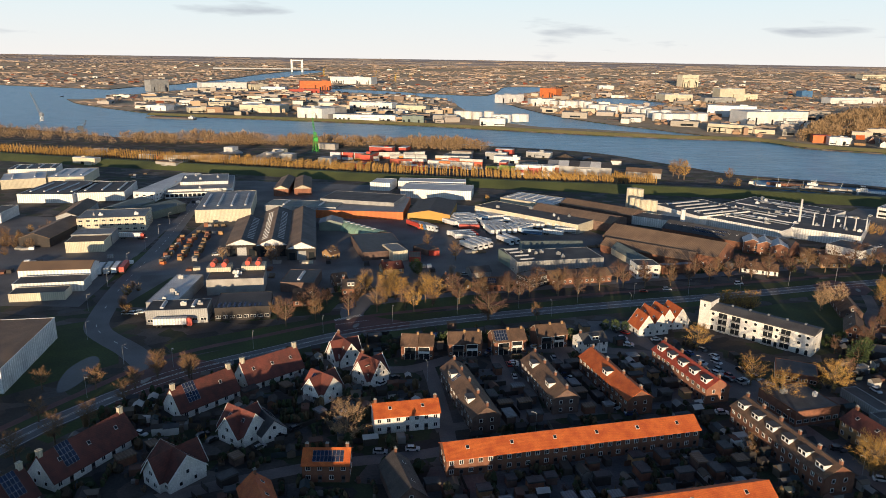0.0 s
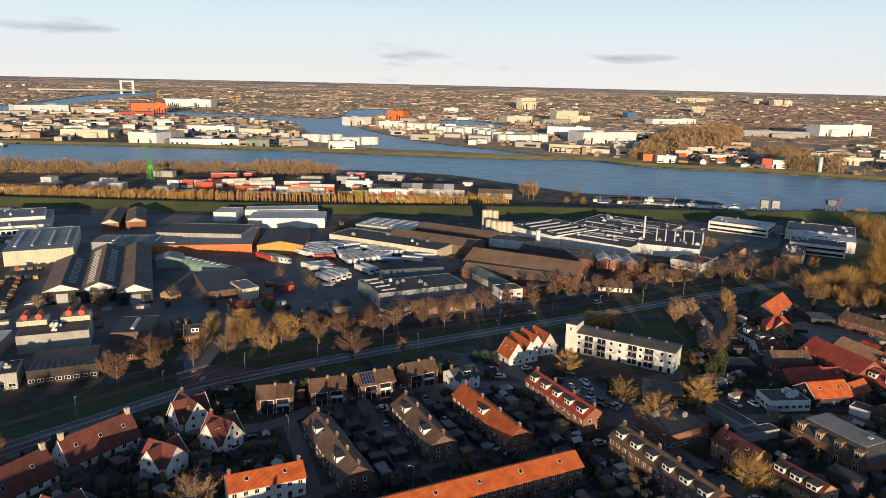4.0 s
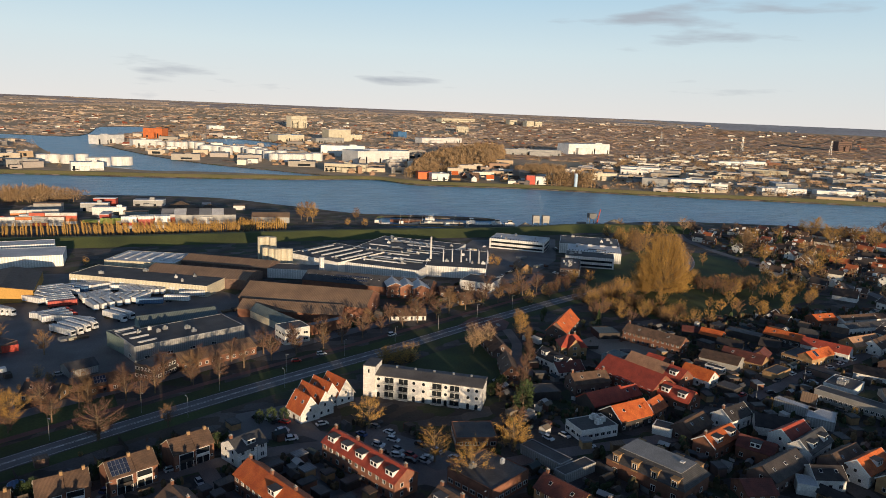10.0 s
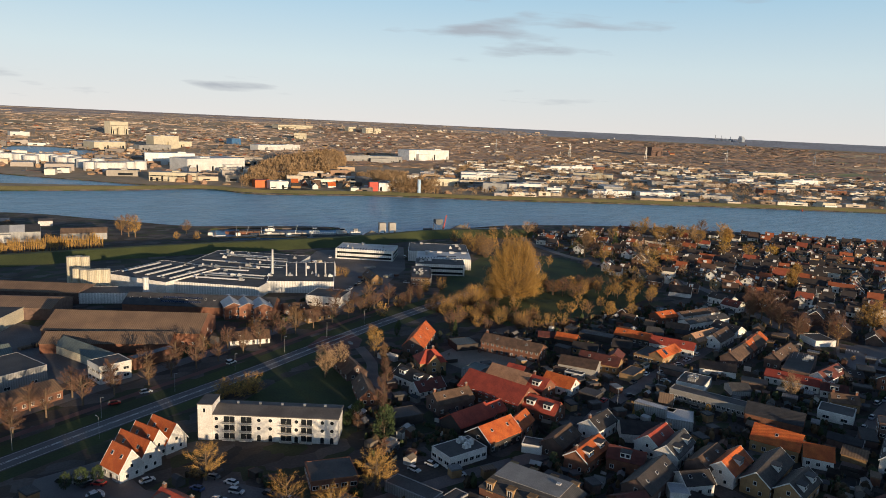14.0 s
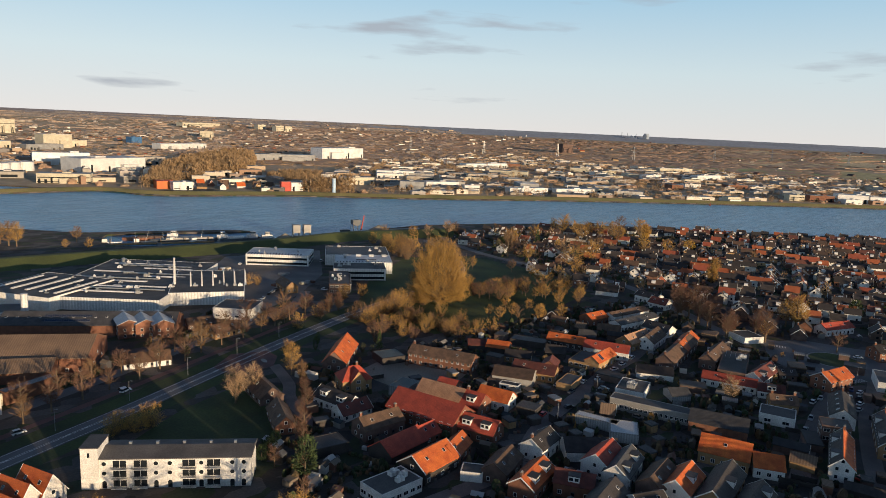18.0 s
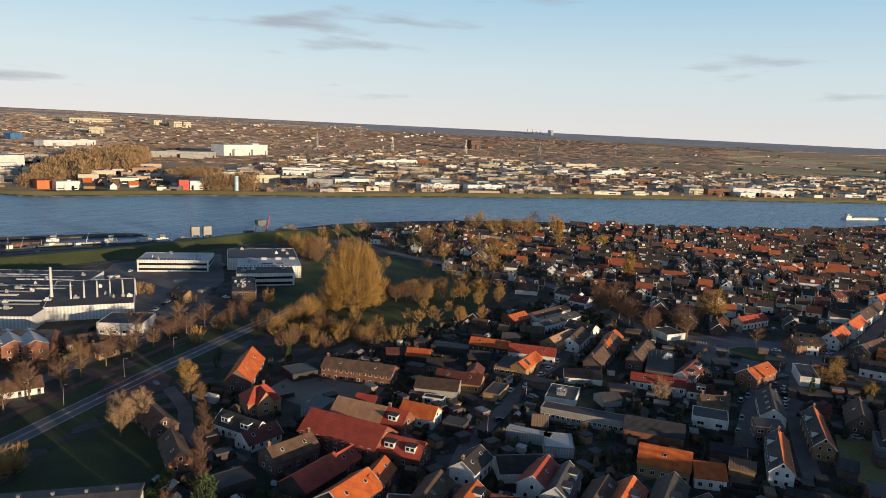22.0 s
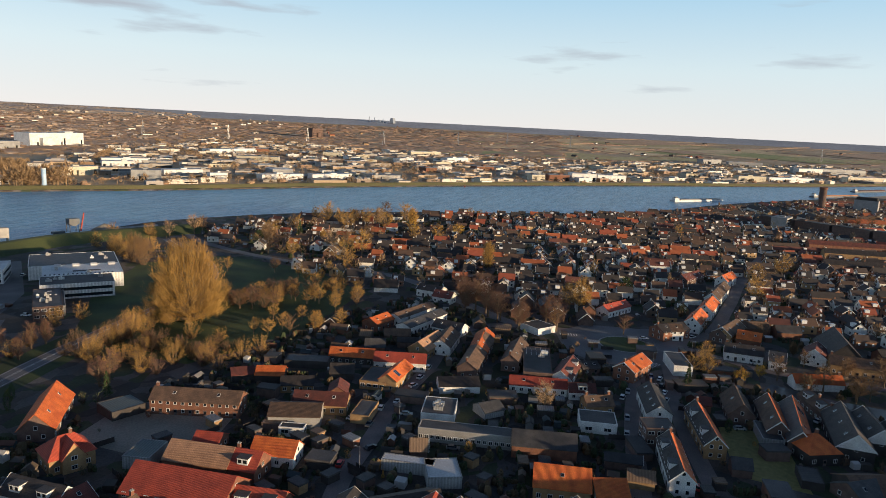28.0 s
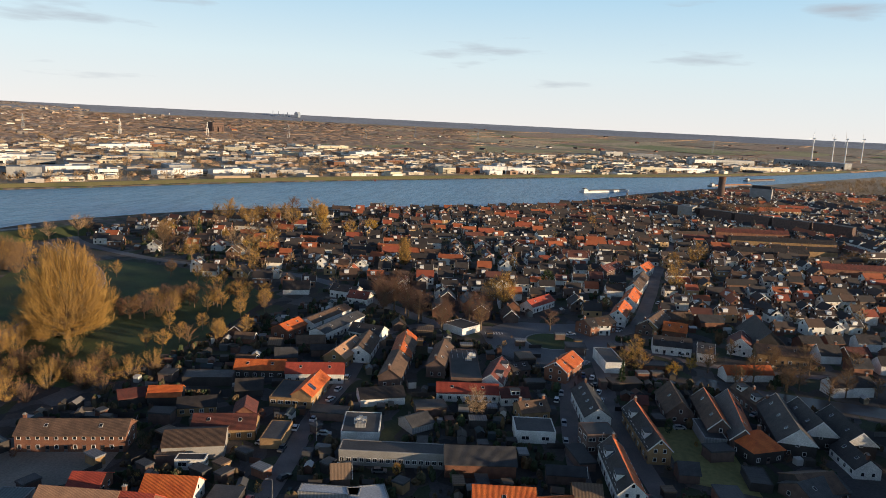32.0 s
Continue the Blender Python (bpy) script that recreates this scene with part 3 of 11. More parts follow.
def gable(x, y, rot, L, W, eave, ridge, roof="orange", wall="brick", detail=2, chimneys=1, dormers=0, solar=0, name="house", label="", category="house", group="", storeys=None, step=2.9, size=(1.3, 1.4, 1), skylights=0, gables=None, white_edge=False, z=0.0, back="", ends=False, array=None):
    """A house or shed with a ridge along its length."""
    if group == "old village houses":
        eave, ridge = eave * 0.9, eave * 0.9 + (ridge - eave) * 0.94
    claim(x, y, rot, L, W)
    h = thing(name, x, y, land(x, y) + z, rot, label or "%s %s with a %s tiled roof" % (wall, category, roof), category, group)
    s = Shape().prism([(-W / 2, 0), (W / 2, 0), (W / 2, eave), (0, ridge), (-W / 2, eave)], "x", -L / 2, L / 2)
    part("wall", s, WALL[wall], h)
    if gables:
        for sg in (-1, 1):
            s = Shape().prism([(-W / 2 - 0.1, eave - 0.3), (W / 2 + 0.1, eave - 0.3), (0, ridge + 0.05)], "x", sg * L / 2, sg * (L / 2 + 0.16))
            part("gable_panel", s, WALL[gables], h)
    # shade of the slope turned from the sun, put into a darker covering
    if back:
        shade_side = 1 if math.cos(radians(rot)) > 0 else -1
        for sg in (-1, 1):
            part("roof_slope", roof_slopes(L, W, eave, ridge, only=sg), ROOF[back if sg == shade_side else roof], h)
    else:
        part("roof", roof_slopes(L, W, eave, ridge), ROOF[roof], h)
    if white_edge:
        k = (ridge - eave) / (W / 2)
        for sg in (-1, 1):
            e = Shape()
            for u in (-1, 1):
                o = u * (W / 2 + 0.45)
                e.prism([(o, eave - k * 0.45 - 0.12), (o, eave - k * 0.45 + 0.28), (0, ridge + 0.3), (0, ridge - 0.12)][::u], "x", sg * (L / 2 + 0.31), sg * (L / 2 + 0.41))
            part("verge_board", e, TRIM, h)
    for i in range(chimneys):
        px = (-L / 2 + 0.8) if chimneys == 1 else -L / 2 + 0.8 + (L - 1.6) * i / (chimneys - 1)
        part("chimney", CHIMNEY_MESH, None, h, at=pose(px, 0.3, ridge))
    if ends:
        for sg in (-1, 1):
            part("chimney", Shape().box(sg * (L / 2 - 0.7) - 0.65, -0.55, ridge - 1.0, sg * (L / 2 - 0.7) + 0.65, 0.55, ridge + 1.5).box(sg * (L / 2 - 0.7) - 0.75, -0.65, ridge + 1.5, sg * (L / 2 - 0.7) + 0.75, 0.65, ridge + 1.7), WALL["cream"], h, "broad cream chimney")
    if detail:
        st = storeys or (2 if eave > 4.6 else 1)
        put_windows(h, x, y, rot, L, W, eave, st, step, size, door=detail > 1, ridge=ridge)
    if detail and not skylights and not dormers and not solar and category == "house":
        skylights = 2
    slope = math.degrees(math.atan2(ridge - eave, W / 2))
    side = -1 if seen_side(x, y, rot, (0, -1)) else 1
    ym, zm = side * W * 0.27, eave + (ridge - eave) * 0.46
    for i in range(dormers):
        px = -L / 2 + L * (i + 0.5) / dormers
        dw = min(3.2, L / dormers * 0.62)
        d = Shape().box(px - dw / 2, min(ym - side * 1.3, ym + side * 1.25), zm - 1.1, px + dw / 2, max(ym - side * 1.3, ym + side * 1.25), zm + 1.2)
        do = part("dormer", d, TRIM, h, "white dormer with a flat roof")
        part("dormer_roof", Shape().box(px - dw / 2 - 0.2, min(ym - side * 1.4, ym + side * 1.5), zm + 1.2, px + dw / 2 + 0.2, max(ym - side * 1.4, ym + side * 1.5), zm + 1.36), ROOF["felt"], do)
        for j in (-1, 1):
            part("window", window_mesh(dw / 2 - 0.3, 1.2, 0), None, do, at=pose(px + j * dw / 4, ym + side * 1.265, zm - 0.3, 0, 0, 0 if side < 0 else 180))
    for i in range(solar):
        c, r = i // 2, i % 2
        up = 0.3 + 0.34 * r
        part("solar_panel", PANEL_MESH, None, h, at=pose(-L / 4 + c * 1.06, side * (W / 2) * (1 - up), eave + (ridge - eave) * up + 0.24, slope * -side, 0, 0))
    if array:
        for i in range(array[0] * array[1]):
            c, r = i // array[1], i % array[1]
            d = (W / 2) / math.cos(radians(slope)) * 0.2 + r * 1.68 + 0.9
            part("solar_panel", PANEL_MESH, None, h, at=pose(-L * 0.3 + c * 1.03, side * (W / 2 - d * math.cos(radians(slope))), eave + d * math.sin(radians(slope)) + 0.2, slope * -side, 0, 0))
    for i in range(skylights):
        px = -L / 2 + L * (i + 0.5) / skylights
        part("roof_window", SKY_MESH, None, h, at=pose(px, side * W * 0.22, eave + (ridge - eave) * 0.56 + 0.2, slope * -side, 0, 0))
    return h


def flat(x, y, rot, L, W, h, roof="felt", wall="cream", name="warehouse", label="", category="warehouse", group="", win=0, storeys=1, lights=0, units=0, solar=0, rim="same", doors=0, z=0.0):
    """A flat-roofed building: walls, parapet, roof deck, rooflights, roof units, windows and loading doors."""
    claim(x, y, rot, L, W)
    b = thing(name, x, y, land(x, y) + z, rot, label or "%s %s with a flat %s roof" % (wall, category, roof), category, group)
    part("wall", Shape().box(-L / 2, -W / 2, 0, L / 2, W / 2, h - 0.35), WALL[wall], b)
    part("roof", Shape().box(-L / 2 + 0.3, -W / 2 + 0.3, h - 0.35, L / 2 - 0.3, W / 2 - 0.3, h - 0.12), ROOF[roof], b)
    e = Shape()
    for a in ((-L / 2 - 0.05, -W / 2 - 0.05, L / 2 + 0.05, -W / 2 + 0.3), (-L / 2 - 0.05, W / 2 - 0.3, L / 2 + 0.05, W / 2 + 0.05), (-L / 2 - 0.05, -W / 2 + 0.3, -L / 2 + 0.3, W / 2 - 0.3), (L / 2 - 0.3, -W / 2 + 0.3, L / 2 + 0.05, W / 2 - 0.3)):
        e.box(a[0], a[1], h - 0.36, a[2], a[3], h)
    part("parapet", e, WALL[wall] if rim == "same" else WALL[rim], b)
    rng = random.Random(int(abs(x * 7 + y * 13)))
    for i in range(lights):
        px = -L / 2 + L * (i + 0.5) / lights
        part("rooflight", Shape().box(px - 0.8, -W * 0.32, h - 0.1, px + 0.8, W * 0.32, h + 0.35).prism([(px - 0.8, h + 0.35), (px, h + 0.7), (px + 0.8, h + 0.35)], "y", -W * 0.32, W * 0.32), ROOF["pale"], b)
    for i in range(units):
        px, py, a = rng.uniform(-L / 2 + 2, L / 2 - 2), rng.uniform(-W / 2 + 2, W / 2 - 2), rng.uniform(0.6, 1.6)
        part("roof_unit", Shape().box(px - a, py - a * 0.6, h - 0.12, px + a, py + a * 0.6, h + rng.uniform(0.7, 1.6)).box(px - a * 0.6, py - a * 0.3, h + 0.5, px + a * 0.2, py + a * 0.3, h + 1.8), rng.choice((METAL, WALL["steel"], WALL["grey"])), b)
    for i in range(solar):
        c, r = i % max(1, int(L / 2.4)), i // max(1, int(L / 2.4))
        part("solar_panel", PANEL_MESH, None, b, at=pose(-L / 2 + 1.6 + c * 2.2, -W / 2 + 1.6 + r * 2.0, h - 0.02, 8, 0, 0))
    for fl in range(-win):
        for sgn in (-1, 1):
            z0 = 1.0 + fl * (h - 1.2) / -win
            if seen_side(x, y, rot, (0, sgn)):
                part("window_band", Shape().box(-L / 2 + 1.2, sgn * W / 2 - 0.06, z0, L / 2 - 1.2, sgn * W / 2 + 0.06, z0 + 1.5), GLASS, b, "dark ribbon window")
            if seen_side(x, y, rot, (sgn, 0)):
                part("window_band", Shape().box(sgn * L / 2 - 0.06, -W / 2 + 1.2, z0, sgn * L / 2 + 0.06, W / 2 - 1.2, z0 + 1.5), GLASS, b, "dark ribbon window")
    if win > 0:
        for sgn in (-1, 1):
            if seen_side(x, y, rot, (0, sgn)):
                for fl in range(storeys):
                    for i in range(win):
                        part("window", window_mesh(min(2.4, L / win * 0.7), 1.3, 1), None, b, at=pose(-L / 2 + L * (i + 0.5) / win, sgn * (W / 2 + 0.02), 1.1 + fl * 3.0, 0, 0, 0 if sgn < 0 else 180))
            if seen_side(x, y, rot, (sgn, 0)):
                m = max(1, int(win * W / L))
                for fl in range(storeys):
                    for i in range(m):
                        part("window", window_mesh(min(2.4, W / m * 0.7), 1.3, 1), None, b, at=pose(sgn * (L / 2 + 0.02), -W / 2 + W * (i + 0.5) / m, 1.1 + fl * 3.0, 0, 0, 90 if sgn > 0 else -90))
    for i in range(doors):
        sgn = -1 if seen_side(x, y, rot, (0, -1)) else 1
        px = -L / 2 + L * (i + 0.5) / doors
        part("roller_door", Shape().box(px - 1.9, sgn * W / 2 - 0.06, 0.05, px + 1.9, sgn * W / 2 + 0.06, 4.2), WALL["steel"], b, "pale roller door")
    return b


def pyramid(x, y, rot, L, W, eave, ridge, roof="red", wall="white", wing=0.0, label="", group="", name="house", category="house", cap=0.35):
    """A house under a hipped roof, with a cross gable where wing is given."""
    claim(x, y, rot, L, W)
    h = thing(name, x, y, land(x, y), rot, label or "%s house under a hipped %s roof" % (wall, roof), category, group)
    part("wall", Shape().box(-L / 2, -W / 2, 0, L / 2, W / 2, eave), WALL[wall], h)
    o, r = 0.5, L / 2 * cap
    vs = [(-L / 2 - o, -W / 2 - o, eave), (L / 2 + o, -W / 2 - o, eave), (L / 2 + o, W / 2 + o, eave), (-L / 2 - o, W / 2 + o, eave), (-r, 0, ridge), (r, 0, ridge)]
    part("roof", Shape().add(vs, [(0, 1, 5, 4), (1, 2, 5), (2, 3, 4, 5), (3, 0, 4), (3, 2, 1, 0)]), ROOF[roof], h)
    if wing:
        g = Shape().prism([(-wing / 2, 0), (wing / 2, 0), (wing / 2, eave), (0, ridge - 0.4), (-wing / 2, eave)], "y", -W / 2 - 1.4, 0)
        g = part("front_gable", g, WALL[wall], h)
        k = Shape()
        for sg in (-1, 1):
            p = sg * (wing / 2 + 0.4)
            k.prism([(p, eave - 0.4), (p, eave - 0.15), (0, ridge - 0.1), (0, ridge - 0.35)][::sg], "y", -W / 2 - 1.8, 0.2)
        part("gable_roof", k, ROOF[roof], g)
        for z in (0.9, 3.6):
            part("window", window_mesh(1.6, 1.3, 1), None, g, at=pose(0, -W / 2 - 1.42, z))
    part("chimney", CHIMNEY_MESH, None, h, at=pose(r * 0.6, 0.2, ridge - 0.2))
    put_windows(h, x, y, rot, L, W, eave, 2 if eave > 4.6 else 1, 3.2, (1.3, 1.4, 1), gable=True)
    return h

# ---- trees ----
TREES = {}


def twig(s, p, d, length, width, rng):
    """One bent blade of fine twigs."""
    u = d.orthogonal().normalized() * width
    u.rotate(Matrix.Rotation(rng.uniform(0, 6.28), 3, d))
    q = p + d * length * 0.55 + Vector((0, 0, rng.uniform(-0.05, 0.12) * length))
    e = p + d * length + Vector((rng.uniform(-1, 1), rng.uniform(-1, 1), rng.uniform(-0.3, 1))) * length * 0.22
    s.add([p - u, p + u, q + u * 0.7, q - u * 0.7, e], [(0, 1, 2, 3), (3, 2, 4)])


def tree_meshes(kind, seed, tint):
    """Trunk with limbs, and crown, of a tree ten metres high."""
    key = (kind, seed, tint)
    if key in TREES:
        return TREES[key]
    rng = random.Random(seed * 17 + len(kind))
    wood, leaf = Shape(), Shape()
    V = Vector
    if kind == "fir":
        wood.tube((0, 0, 0), (0, 0, 9.5), 0.22, 0.03, 5)
        for i in range(420):
            z = rng.uniform(0.8, 9.9)
            a, r = rng.uniform(0, 6.28), (10.2 - z) * 0.24 * rng.uniform(0.35, 1.0)
            twig(leaf, V((math.cos(a) * r * 0.4, math.sin(a) * r * 0.4, z)), V((math.cos(a), math.sin(a), -0.35)).normalized(), r * 0.8 + 0.3, 0.16, rng)
    elif kind == "hedge":
        wood.tube((0, 0, 0), (0, 0, 5), 0.3, 0.1, 5)
        for i in range(700):
            d = V((rng.gauss(0, 1), rng.gauss(0, 1), rng.gauss(0, 1))).normalized()
            r = rng.uniform(0.55, 1.0)
            twig(leaf, V((d.x * 3.4 * r, d.y * 3.4 * r, 5 + d.z * 4.7 * r)), (d + V((0, 0, 0.3))).normalized(), rng.uniform(0.5, 1.1), 0.2, rng)
    elif kind == "poplar":
        # an egg of steep limbs that part near the ground
        wood.tube((0, 0, -0.1), (0, 0, 1.0), 0.26, 0.22, 8), wood.tube((0, 0, 1.0), (0, 0, 6.0), 0.22, 0.06, 7)
        for i in range(400):
            a, z = rng.uniform(0, 6.283), rng.uniform(0.0, 1.0) ** 1.15
            r = 4.1 * math.sin(math.pi * min(1.0, 0.24 + z * 0.74)) ** 0.55 * rng.uniform(0.45, 1.0) ** 0.5 * rng.choice((1.0, 1.0, 0.9, 1.06))
            tip = V((math.cos(a) * r, math.sin(a) * r, 1.0 + z * 8.9))
            foot = V((0, 0, 0.5 + max(0.0, tip.z - 1.5) * 0.38))
            knee = foot.lerp(tip, 0.5) + V((tip.x * 0.1, tip.y * 0.1, -0.06 * tip.z))
            thick = 0.10 if i % 16 == 0 else 0.03
            wood.tube(foot, knee, thick, thick * 0.6, 4), wood.tube(knee, tip, thick * 0.6, 0.008, 3)
            g = (tip - knee).normalized()
            for m in range(66):
                w = knee.lerp(tip, rng.uniform(0.15, 1.02)) + V((rng.gauss(0, 0.2), rng.gauss(0, 0.2), rng.gauss(0, 0.2)))
                gd = (g + V((rng.gauss(0, 0.45), rng.gauss(0, 0.45), rng.gauss(0.35, 0.4)))).normalized()
                twig(leaf, w, gd, rng.uniform(0.3, 0.65), 0.013, rng)
    else:
        # crown envelope: radius, height of its middle, half height; foot of the branching; drooping
        rad, mid, half, low, drop = dict(round=(4.0, 6.3, 3.7, 2.6, 0), wide=(5.6, 6.0, 4.0, 1.8, 0), tall=(3.1, 5.5, 4.5, 1.0, 0), bush=(4.4, 4.4, 5.2, 0.2, 0), willow=(4.2, 6.4, 3.2, 3.0, 1), line=(1.7, 5.6, 4.4, 1.5, 0))[kind]
        top = V((rng.uniform(-0.3, 0.3), rng.uniform(-0.3, 0.3), mid + half * 0.7))
        if kind != "bush":
            wood.tube((0, 0, -0.1), (0, 0, low), 0.30, 0.24, 7)
            wood.tube((0, 0, low), top, 0.24, 0.05, 6)
        count = 230 if kind == "tall" else 58
        for i in range(count):
            d = V((rng.gauss(0, 1), rng.gauss(0, 1), rng.gauss(0.1, 1))).normalized()
            r = rng.uniform(0.4, 1.0) ** 0.6 * rng.choice((1.0, 1.0, 0.86, 1.08))
            tip = V((d.x * rad * r, d.y * rad * r, max(0.7, mid + d.z * half * r)))
            foot = V((0, 0, low)).lerp(top, max(0.0, min(0.9, (tip.z - low) / (top.z - low) - 0.35))) if kind != "bush" else V((tip.x * 0.25, tip.y * 0.25, 0))
            knee = foot.lerp(tip, 0.5) + V((0, 0, -0.25 if kind != "bush" else 0.4))
            thick = 0.11 if i % 6 == 0 else 0.045
            wood.tube(foot, knee, thick, thick * 0.65, 4), wood.tube(knee, tip, thick * 0.65, 0.012, 4)
            g = (tip - foot).normalized()
            for m in range(64 if kind == "tall" else 36):
                w = knee.lerp(tip, rng.uniform(0.0, 1.05)) + V((rng.gauss(0, 0.2), rng.gauss(0, 0.2), rng.gauss(0, 0.2)))
                gd = (g + V((rng.gauss(0, 0.6), rng.gauss(0, 0.6), rng.gauss(0.2, 0.55))) if kind == "tall" else g + V((rng.gauss(0, 0.75), rng.gauss(0, 0.75), rng.gauss(0.12, 0.6)))).normalized()
                if drop:
                    gd = (gd * 0.4 + V((0, 0, -1.1))).normalized()
                twig(leaf, w, gd, rng.uniform(0.45, 1.05) * (1.7 if drop else 0.6 if kind == "tall" else 0.95), 0.014 if kind == "tall" else 0.02, rng)
    if kind in ("bush", "hedge", "fir"):
        leaf.m = [0] * len(leaf.f)
        leaf.add(wood.v, wood.f, 1)
        TREES[key] = (None, leaf.mesh("shrub", TWIG[tint], BARK))
    else:
        TREES[key] = (wood.mesh("trunk", BARK), leaf.mesh("crown", TWIG[tint]))
    return TREES[key]


TREE_LABEL = dict(round="bare %s street tree with a fine-twigged crown", wide="broad bare %s tree beside the street", tall="tall bare %s tree in low sun", poplar="huge bare %s poplar with an egg-shaped crown", bush="bare %s thicket of many stems", willow="weeping willow with %s hanging twigs", fir="dark evergreen conifer with %s needles", hedge="dense evergreen shrub with %s leaves", line="slim upright bare %s tree")


def plant(x, y, kind, h, tint="brown", group="", seed=None, wide=1.0):
    n = int(abs(x) * 3 + abs(y)) if seed is None else seed
    wood, leaf = tree_meshes(kind, n % (1 if kind in ("fir", "hedge", "willow") else 3), tint)
    t = new("bush" if kind == "bush" else "tree", None if wood else leaf)
    t.matrix_basis = pose(x, y, land(x, y), 0, 0, (n * 47) % 360)
    tagged(t, TREE_LABEL[kind] % dict(gold="golden-brown", brown="brown", pink="reddish", pale="pale", yellow="yellow", green="deep green")[tint], "bush" if kind == "bush" else "tree", group)
    t.scale = (h / 10 * wide, h / 10 * wide, h / 10)
    if wood:
        part("trunk", wood, None, t), part("crown", leaf, None, t)
    return t


# ---- special buildings ----
def mansard(x, y, rot, L, W):
    """Brick house with grey mansard slopes, tall dormers and a flat felt top."""
    h = thing("apartment_house", x, y, 0, rot, "brick apartment house with grey mansard roof and lit dormers", "house")
    part("wall", Shape().box(-L / 2, -W / 2, 0, L / 2, W / 2, 5.0), WALL["brick"], h)
    a, b = 0.4, 2.8
    vs = [(sx * (L / 2 + a), sy * (W / 2 + a), 5.0) for sy in (-1, 1) for sx in (-1, 1)] + [(sx * (L / 2 - b), sy * (W / 2 - b), 8.4) for sy in (-1, 1) for sx in (-1, 1)]
    part("mansard_slope", Shape().add(vs, [(0, 1, 5, 4), (1, 3, 7, 5), (3, 2, 6, 7), (2, 0, 4, 6), (0, 2, 3, 1)]), ROOF["slate"], h)
    part("roof", Shape().box(-L / 2 + b, -W / 2 + b, 8.3, L / 2 - b, W / 2 - b, 8.55), WALL["concrete"], h)
    for i in range(4):
        px = -L / 2 + L * (i + 0.5) / 4
        for sg in (-1, 1):
            d = part("dormer", Shape().box(px - 1.1, min(sg * (W / 2 + 0.1), sg * (W / 2 - 2.6)), 4.4, px + 1.1, max(sg * (W / 2 + 0.1), sg * (W / 2 - 2.6)), 7.4).box(px - 1.3, min(sg * (W / 2 + 0.3), sg * (W / 2 - 2.8)), 7.4, px + 1.3, max(sg * (W / 2 + 0.3), sg * (W / 2 - 2.8)), 7.6), WALL["yellow"], h)
            part("window", window_mesh(1.5, 1.9, 1), None, d, at=pose(px, sg * (W / 2 + 0.12), 5.1, 0, 0, 0 if sg < 0 else 180))
            part("window", window_mesh(1.6, 2.0, 1), None, h, at=pose(px, sg * (W / 2 + 0.02), 0.9, 0, 0, 0 if sg < 0 else 180))
    for sg in (-1, 1):
        for py in (-3, 3):
            part("window", window_mesh(1.4, 1.6, 1), None, h, at=pose(sg * (L / 2 + 0.02), py, 1.0, 0, 0, 90 if sg > 0 else -90))
    part("roof_hatch", Shape().box(L / 4, 1, 8.5, L / 4 + 1.2, 2.2, 8.9), ROOF["pale"], h)


